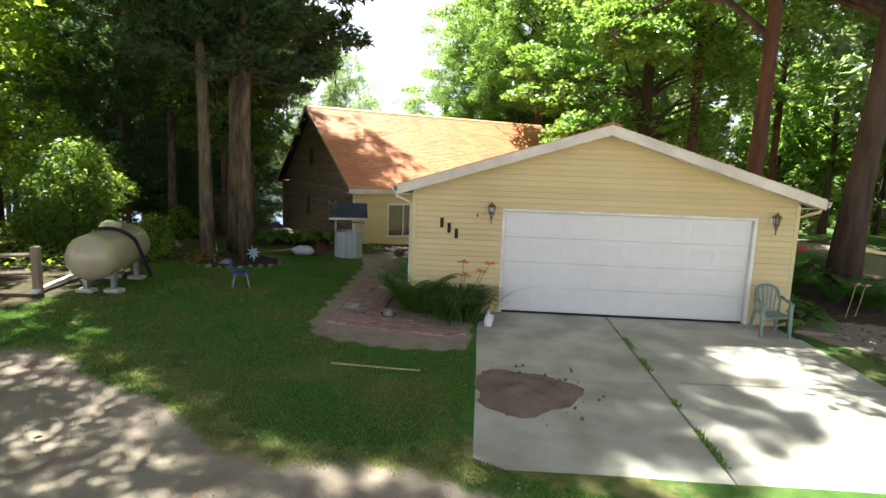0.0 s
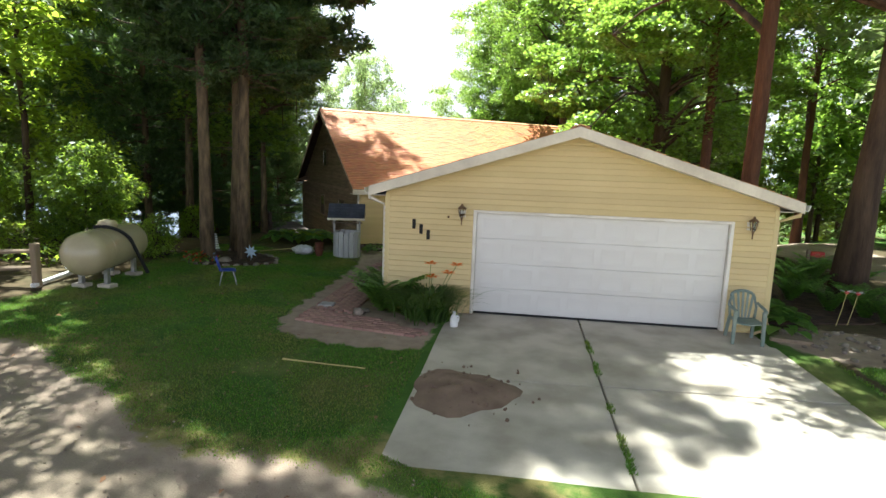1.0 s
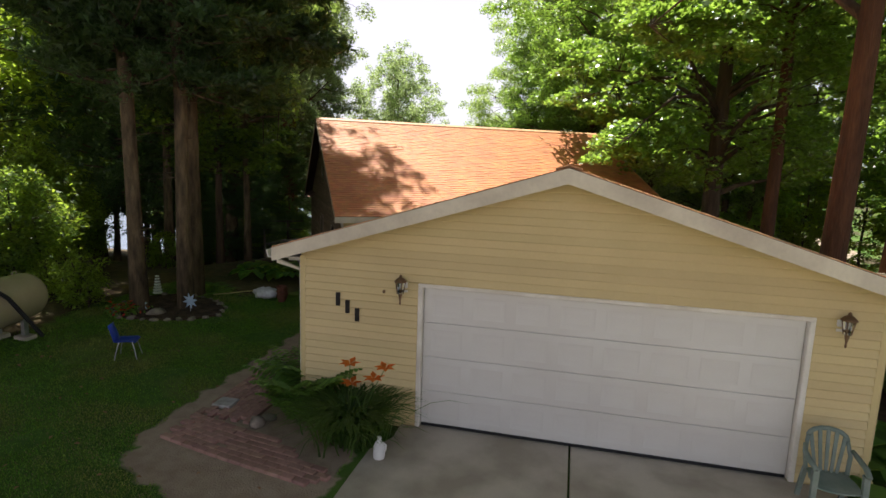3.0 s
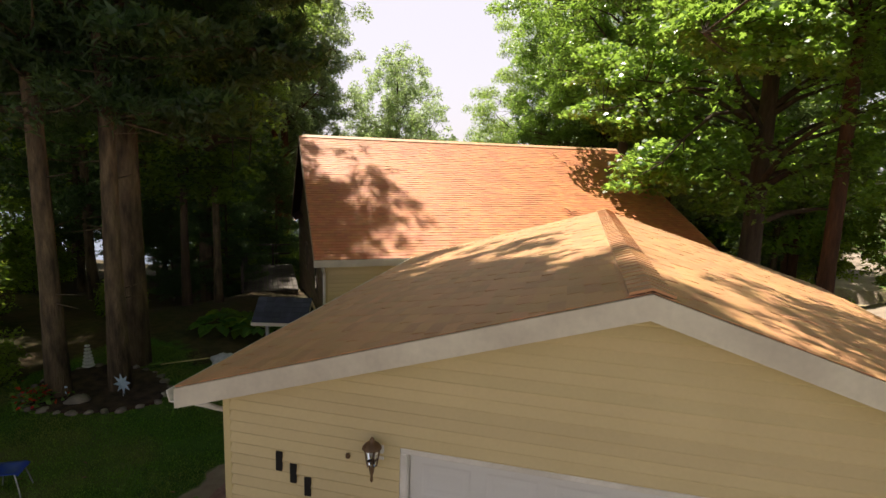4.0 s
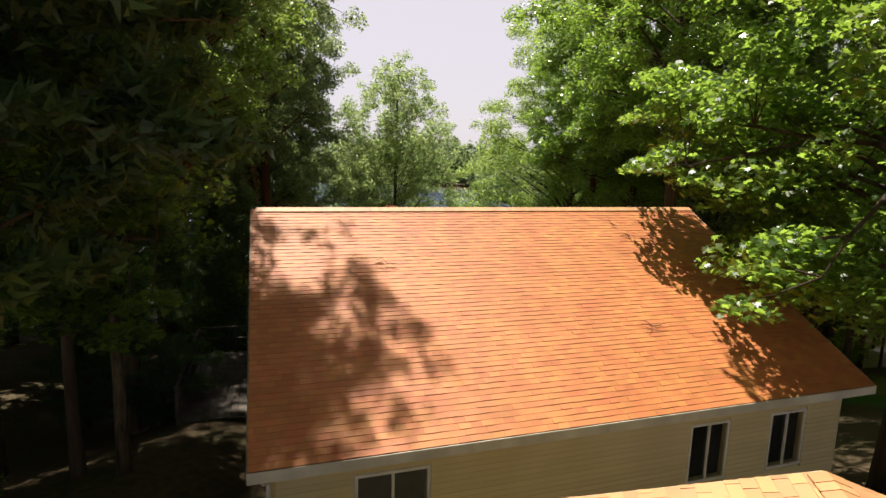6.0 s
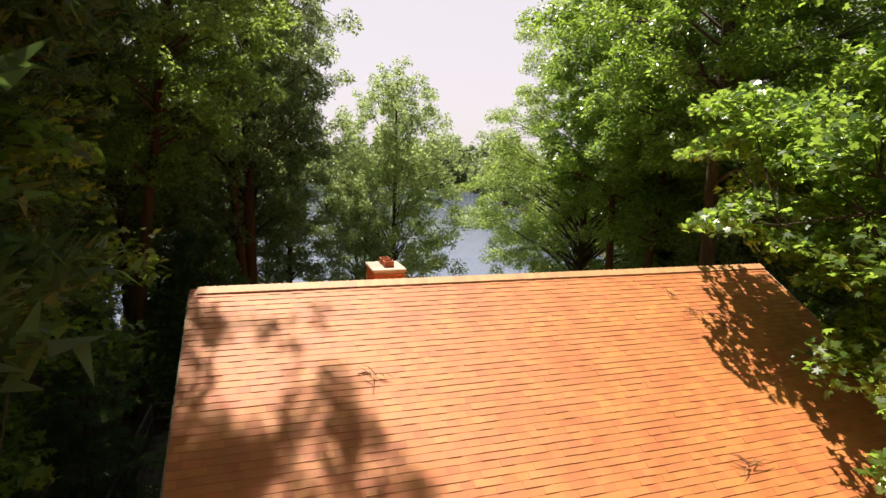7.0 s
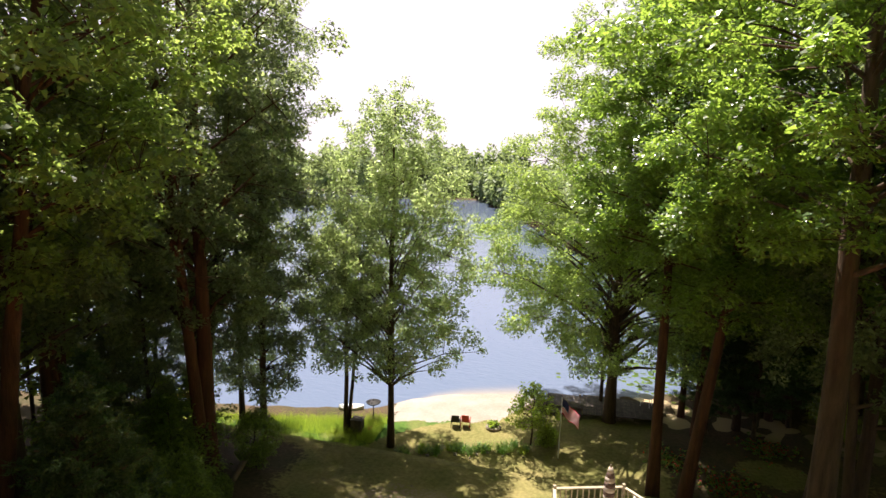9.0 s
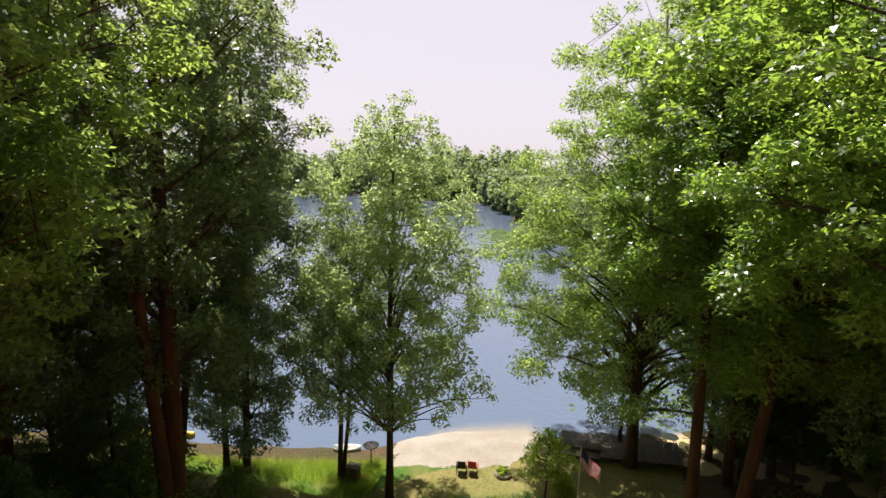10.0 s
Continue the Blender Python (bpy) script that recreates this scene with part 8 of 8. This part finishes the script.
tyre_planter(-7.65, 58.2)
gz = land_at(-15.75, 57.0)
gr = thing("fire_bowl", (-15.75, 57.0, gz), "black iron bowl grill on a thin post", "grill")
part("post", Shape().tube([(-15.75, 57.0, gz - 0.1), (-15.75, 57.0, gz + 1.15)], 0.035, 8), M_IRON, gr)
part("bowl", Shape().lathe([(0.05, 1.10), (0.30, 1.14), (0.48, 1.26), (0.50, 1.30), (0.46, 1.31), (0.28, 1.37), (0.06, 1.41)], 24, Matrix.Translation((-15.75, 57.0, gz))), M_IRON, gr, smooth=True)
part("knob", Shape().lathe([(0.02, 1.40), (0.05, 1.44), (0.02, 1.49)], 8, Matrix.Translation((-15.75, 57.0, gz))), M_IRON, gr)
bz = land_at(-16.2, 55.0)
bn = thing("dark_bin", (-16.1, 55.0, bz), "dark wooden bin beside the shore tree", "bin")
part("body", Shape().box((-16.4, 54.7, bz - 0.05), (-15.7, 55.3, bz + 0.95), 0.02), M_DARKDECK, bn)
part("lid", Shape().box((-16.45, 54.65, bz + 0.95), (-15.65, 55.35, bz + 1.0), 0.01), M_DARKDECK, bn)
bt = thing("rowing_boat", (-18.0, 58.2, WATER_Z), "small white rowing boat moored at the shore", "boat")


def hull_shape(length, beam, depth, m):
    vs, fs = [], []
    n = 12
    for i in range(n + 1):
        f = i / n
        w = beam * 0.5 * math.sin(math.pi * min(0.97, 0.10 + 0.88 * f)) ** 0.6
        for j in range(7):
            a = math.pi * j / 6
            vs.append(((f - 0.5) * length, w * math.cos(a), -depth * math.sin(a) ** 0.8 + 0.06 * (2 * f - 1) ** 2))
    for i in range(n):
        for j in range(6):
            fs.append((i * 7 + j, i * 7 + j + 1, i * 7 + 8 + j, i * 7 + 7 + j))
    inner = [(x * 0.97, y * 0.93, z * 0.9 + 0.01) for x, y, z in vs]
    k = len(vs)
    fs2 = [tuple(q + k for q in reversed(f)) for f in fs]
    rim = []
    for i in range(n):
        for j in (0, 6):
            rim.append((i * 7 + j, i * 7 + 7 + j, k + i * 7 + 7 + j, k + i * 7 + j))
    return Shape().add([tuple(m @ Vector(p)) for p in vs + inner], fs + fs2 + rim)


part("hull", hull_shape(1.8, 0.8, 0.34, pose(-18.0, 58.4, WATER_Z + 0.25, 0, 0, 20)), M_WHITEPL, bt, smooth=True)
part("thwart", Shape().box((-0.10, -0.3, -0.08), (0.10, 0.3, -0.05), 0.005, pose(-18.0, 58.4, WATER_Z + 0.25, 0, 0, 20)), M_WOOD, bt)
yb = thing("canoe", (-29.5, 57.2, WATER_Z), "yellow canoe drawn up on the shore", "boat")
part("hull", hull_shape(3.6, 0.9, 0.42, pose(-29.6, 55.6, land_at(-29.6, 55.6) + 0.5, 170, 0, 12)), M_YELLOW, yb, smooth=True)

# low dock platforms with a round table
dock = thing("dock", (0, 63, -7.2), "weathered grey dock platform at the water's edge", "dock")
for k in range(44):
    x = -4.5 + k * 0.175
    if x < -2.0:
        y0, y1, z = 62.6, 64.6, -6.92
    else:
        y0, y1, z = 61.8 + 0.18 * (x + 2) * 0.6, 65.3, -7.02
    part("deck_board", Shape().box((x, y0, z - 0.05), (x + 0.165, y1, z), 0.006), M_DARKDECK, dock)
part("skirt", Shape().box((-4.5, 62.5, -7.35), (-2.0, 62.58, -6.92), 0.006), M_DARKDECK, dock)
part("low_step", Shape().box((-4.4, 61.7, -7.22), (-1.95, 62.48, -7.10), 0.01), M_DARKDECK, dock)
for x, y in ((-4.3, 64.4), (-2.1, 62.7), (0.5, 62.3), (3.0, 63.0), (3.0, 65.2), (0.5, 65.2), (-2.1, 65.2)):
    part("pile", Shape().tube([(x, y, -9.0), (x, y, -7.07)], 0.07, 8), M_WOOD, dock)
wt = thing("round_table", (2.6, 64.6, -7.02), "round white garden table on the dock", "table")
part("tabletop", Shape().lathe([(0.50, 0.70), (0.52, 0.715), (0.52, 0.735), (0.48, 0.745)], 24, Matrix.Translation((2.6, 64.6, -7.02))), M_WHITEPL, wt)
for k in range(4):
    a = k * math.pi / 2 + 0.4
    part("leg", Shape().tube([(2.6 + 0.38 * math.cos(a), 64.6 + 0.38 * math.sin(a), -6.31), (2.6 + 0.45 * math.cos(a), 64.6 + 0.45 * math.sin(a), -7.02)], 0.022, 6), M_WHITEPL, wt)
# lily pads
sh = Shape()
g = np.random.default_rng(70)
for i in range(900):
    if i < 350:
        x, y = g.normal(3.5, 3.0), g.normal(73.5, 3.2)
        r = g.uniform(0.12, 0.24)
    else:
        f = g.uniform(0, 1)
        x, y = -21 - 9 * f + g.normal(0, 2.6), 150 + 36 * f + g.normal(0, 3.0)
        r = g.uniform(0.3, 0.7)
    k = [(x + r * math.cos(a), y + r * math.sin(a), WATER_Z + 0.012 + 0.00002 * i) for a in np.linspace(0.3, 6.0, 8)]
    sh.add([(x, y, WATER_Z + 0.012 + 0.00002 * i)] + k, [tuple(range(9))])
single("lily_pads", sh, M_UNDER, "floating green lily pads near the bank", "lily pads", kind="stuff")

# small tree, shrubs and tall grass by the beach
small = broadleaf("small_tree", 81, 4.2, 1.3, 1.5, 0.05, 2200, 0.12, M_UNDER, M_BARK, limbs=22, label="small leafy tree beside the beach", spread=0.5)
small.matrix_basis = at_ground(-5.0, 56.7, 30, 1.0)
plant_tree(shrub_a, -4.2, 56.9, 0, 1.05, label="dense green shrub beside the small tree")
plant_tree(shrub_a, -3.9, 57.5, 70, 0.9, label="dense green shrub beside the small tree")
plant_tree(shrub_a, -0.5, 52.0, 140, 0.6, label="low green shrub on the lawn below the deck")
plant_tree(shrub_a, -10.3, 19.8, 40, 1.0)
g = np.random.default_rng(90)
for i in range(26):
    f = i / 25
    x, y = -12.6 + 7.4 * f + g.normal(0, 0.15), 53.4 + 2.6 * f + g.normal(0, 0.2)
    blade_clump("border_plant", x, y, 60, g.uniform(0.5, 0.9), 0.04, M_FERN if i % 3 else M_UNDER, "clump of leafy border plants along the stones", "plant", 400 + i, spread=0.16, arch=0.7)
    if i % 2 == 0:
        single("border_stone", stone(x + 0.1, y - 0.45, land_at(x, y - 0.45), g.uniform(0.07, 0.14), g), M_STONE, "grey stone edging the lakeside border", "stone", "border stones", smooth=True)
# logs leaning at the edge of the wood
single("fallen_log", Shape().tube([(-18.4, 45.4, land_at(-18.4, 45.4) + 0.3), (-19.3, 48.5, land_at(-19.3, 48.5) + 0.7), (-20.2, 51.4, land_at(-20.2, 51.4) + 1.3)], [0.13, 0.11, 0.08], 8), M_WOOD, "pale fallen log leaning at the wood's edge", "log", smooth=True)
single("fallen_log", Shape().tube([(-18.7, 45.9, land_at(-18.7, 45.9) + 0.2), (-20.4, 50.0, land_at(-20.4, 50.0) + 0.5)], [0.10, 0.07], 8), M_WOOD, "pale fallen log leaning at the wood's edge", "log", smooth=True)


def twig_pile(u, n, size, seed):
    g = np.random.default_rng(seed)
    p = hp(u, n, h_roof(n) + 0.02)
    sh = Shape()
    for k in range(7):
        a = g.uniform(0, 6.28)
        d = (HM.to_3x3() @ Vector((math.cos(a), math.sin(a), -HP * 0 + HP * math.sin(a)))) * size * g.uniform(0.5, 1.0)
        q = p + Vector((g.normal(0, 0.06), g.normal(0, 0.06), 0.03))
        sh.tube([q, q + d * 0.5 + Vector((0, 0, g.uniform(0.01, 0.07))), q + d], [0.009, 0.007, 0.003], 5)
    single("fallen_twigs", sh, M_TWIG, "bare fallen twigs lying on the house roof", "twigs", "twigs on the roof")


for u, n, s, k in ((10.0, 4.9, 0.35, 1), (10.5, 4.5, 0.6, 2), (8.6, 1.9, 0.45, 3), (2.9, 4.1, 0.3, 4), (9.8, 5.4, 0.2, 5)):
    twig_pile(u, n, s, k)

# ---------------------------------------------------------------- grass, ground plants, joint weeds
g = np.random.default_rng(101)


def grass_patch(name, n, xlo, xhi, ylo, yhi, keep, h, mat, label):
    x, y = g.uniform(xlo, xhi, n), g.uniform(ylo, yhi, n)
    ok = keep(x, y)
    x, y = x[ok], y[ok]
    z = land(x, y) - 0.005
    m = len(x)
    a = g.uniform(0, 6.28, m)
    L = h * g.uniform(0.5, 1.3, m)
    w = 0.0045 + 0.004 * g.uniform(0, 1, m)
    lean = L * g.uniform(0.1, 0.9, m)
    b = g.uniform(0, 6.28, m)
    p0 = np.stack([x - np.cos(a) * w, y - np.sin(a) * w, z], 1)
    p1 = np.stack([x + np.cos(a) * w, y + np.sin(a) * w, z], 1)
    p2 = np.stack([x + np.cos(b) * lean, y + np.sin(b) * lean, z + L], 1)
    single(name, fast_mesh(name, np.stack([p0, p1, p2], 1).reshape(-1, 3), np.arange(3 * m).reshape(m, 3), 3, mat), mat, label, "grass", kind="stuff")


def on_lawn(x, y):
    d = g.uniform(0, 1, len(x))
    slabs = inside(SLAB_L, x, y) | inside(SLAB_R, x, y) | ((x > 0.65) & (y > 5.7))
    worn = (np.sin(1.7 * x + 0.9 * y) * np.sin(1.3 * y - 0.8 * x) + 0.5 * np.sin(3.7 * x - 1.1) * np.sin(3.1 * y)) > 0.62
    return (lawn_weight(x, y) > 0.30 + 0.5 * d) & (soil_weight(x, y, False) < 0.3 + 0.3 * d) & ~slabs & ~(worn & (d < 0.75))


grass_patch("lawn_grass", 520000, -9.0, 3.4, 4.5, 17.5, on_lawn, 0.03, M_GRASS, "short mown lawn grass, partly worn")
grass_patch("dry_grass", 42000, -9.0, 3.4, 4.5, 10.5, on_lawn, 0.03, M_DRYGRASS, "dry straw-coloured blades in the lawn")
grass_patch("side_grass", 30000, 7.4, 10.5, 5.0, 10.0, lambda x, y: lawn_weight(x, y) > 0.5, 0.05, M_GRASS, "short mown grass beside the drive")
grass_patch("joint_weeds", 1900, 3.375, 3.465, 4.75, 11.2, lambda x, y: np.sin(5.3 * y) + np.sin(2.1 * y + 1) > 0.1 + 1.2 * g.uniform(0, 1, len(x)) * (y > 8), 0.06, M_GRASS, "weeds growing in the joint of the drive")
grass_patch("shore_grass", 60000, -38, -14.6, 51.5, 57.5, lambda x, y: (y < np.interp(x, SHORE_X, SHORE_Y) + 0.2) & (g.uniform(0, 1, len(x)) < 0.25 + 0.75 * (y > 54)), 0.55, M_UNDER, "tall bright shore grass beside the lake")
# low plants and seedlings on the wood's floor
n = 9000
x, y = g.uniform(-30, -8.8, n), g.uniform(8.8, 40, n)
ok = ~((x > -9.5) & (y > 10) & (y < 14)) & (np.sin(0.9 * x) + np.sin(1.1 * y + 0.7 * x) > -0.6) & ((y < 15) | (x < -8.5 - 0.95 * (y - 14)))
x, y = x[ok], y[ok]
c = np.stack([x, y, land(x, y) + g.uniform(0.03, 0.35, len(x))], 1).repeat(5, axis=0) + g.normal(size=(5 * len(x), 3)) * np.array([0.1, 0.1, 0.05])
v, f = leaf_quads(c, 0.09, g)
single("ground_plants", fast_mesh("ground_plants", v, f, 4, M_UNDER), M_UNDER, "low leafy plants on the floor of the wood", "undergrowth", kind="stuff")
# fallen leaves and scraps on the lawn and road
n = 70
x, y = g.uniform(-7, 0.5, n), g.uniform(4.6, 13, n)
v, f = leaf_quads(np.stack([x, y, land(x, y) + 0.035], 1), 0.055, g, flat=2.0)
single("fallen_leaves", fast_mesh("fallen_leaves", v, f, 4, M_TWIG), M_TWIG, "scattered dry brown leaves on the lawn", "leaves", kind="stuff")
pebbles = Shape()
for _ in range(420):
    x, y = g.uniform(-7, 1.5), 0
    y = road_edge(x) - g.uniform(-0.5, 2.2)
    s = g.uniform(0.005, 0.014)
    pebbles.box((-s, -s, -s * 0.6), (s, s, s * 0.6), s * 0.4, pose(x, y, land_at(x, y) + 0.03, g.uniform(0, 40), 0, g.uniform(0, 90)))
single("gravel", pebbles, M_ROAD, "loose pebbles along the gravel road", "gravel", kind="stuff")

# ---------------------------------------------------------------- shingles
for sd in (-1, 1):
    xe = EX0 if sd < 0 else EX1
    v = Vector((GXM - xe, 0, RIDGE_Z - g_roof(xe)))
    near = (lambda u, w: u < 3.6 and w > 1.3) if sd < 0 else None
    shingle_field(RAKE1 - RAKE0, v.length, 0.145, 0.305, (xe, RAKE0, g_roof(xe) - 0.006), (0, 1, 0), v, garage, near, seed=5 + sd, mats=(M_GSHINGLE, M_GSHINGLE_B), gap=0.004)
ridge_cap((GXM, RAKE0 - 0.01, RIDGE_Z + 0.004), (GXM, RAKE1 - 0.1, RIDGE_Z + 0.004), (1, 0, 0), PITCH, 54, garage, 0.16, M_GSHINGLE)
ud = HM.to_3x3() @ Vector((1, 0, 0))
v = hp(0, HN, HR_Z) - hp(0, 0, HE_Z)
shingle_field(RU1 - RU0, v.length, 0.128, 0.21, hp(RU0, 0, HE_Z - 0.006), ud, v, house, lambda u, w: w > 5.9 and 1.0 < u < 10.5, seed=9, gap=0.0004, thin=0.007, thick=0.013)
v = hp(0, HN, HR_Z) - hp(0, HB, h_roof(HB))
shingle_field(RU1 - RU0, v.length, 0.128, 0.21, hp(RU0, HB, h_roof(HB) - 0.006), ud, v, house, seed=10)
ridge_cap(hp(RU1 + 0.01, HN, HR_Z + 0.005), hp(RU0 + 0.14, HN, HR_Z + 0.005), HM.to_3x3() @ Vector((0, 1, 0)), HP, 92, house, 0.16, M_GSHINGLE)
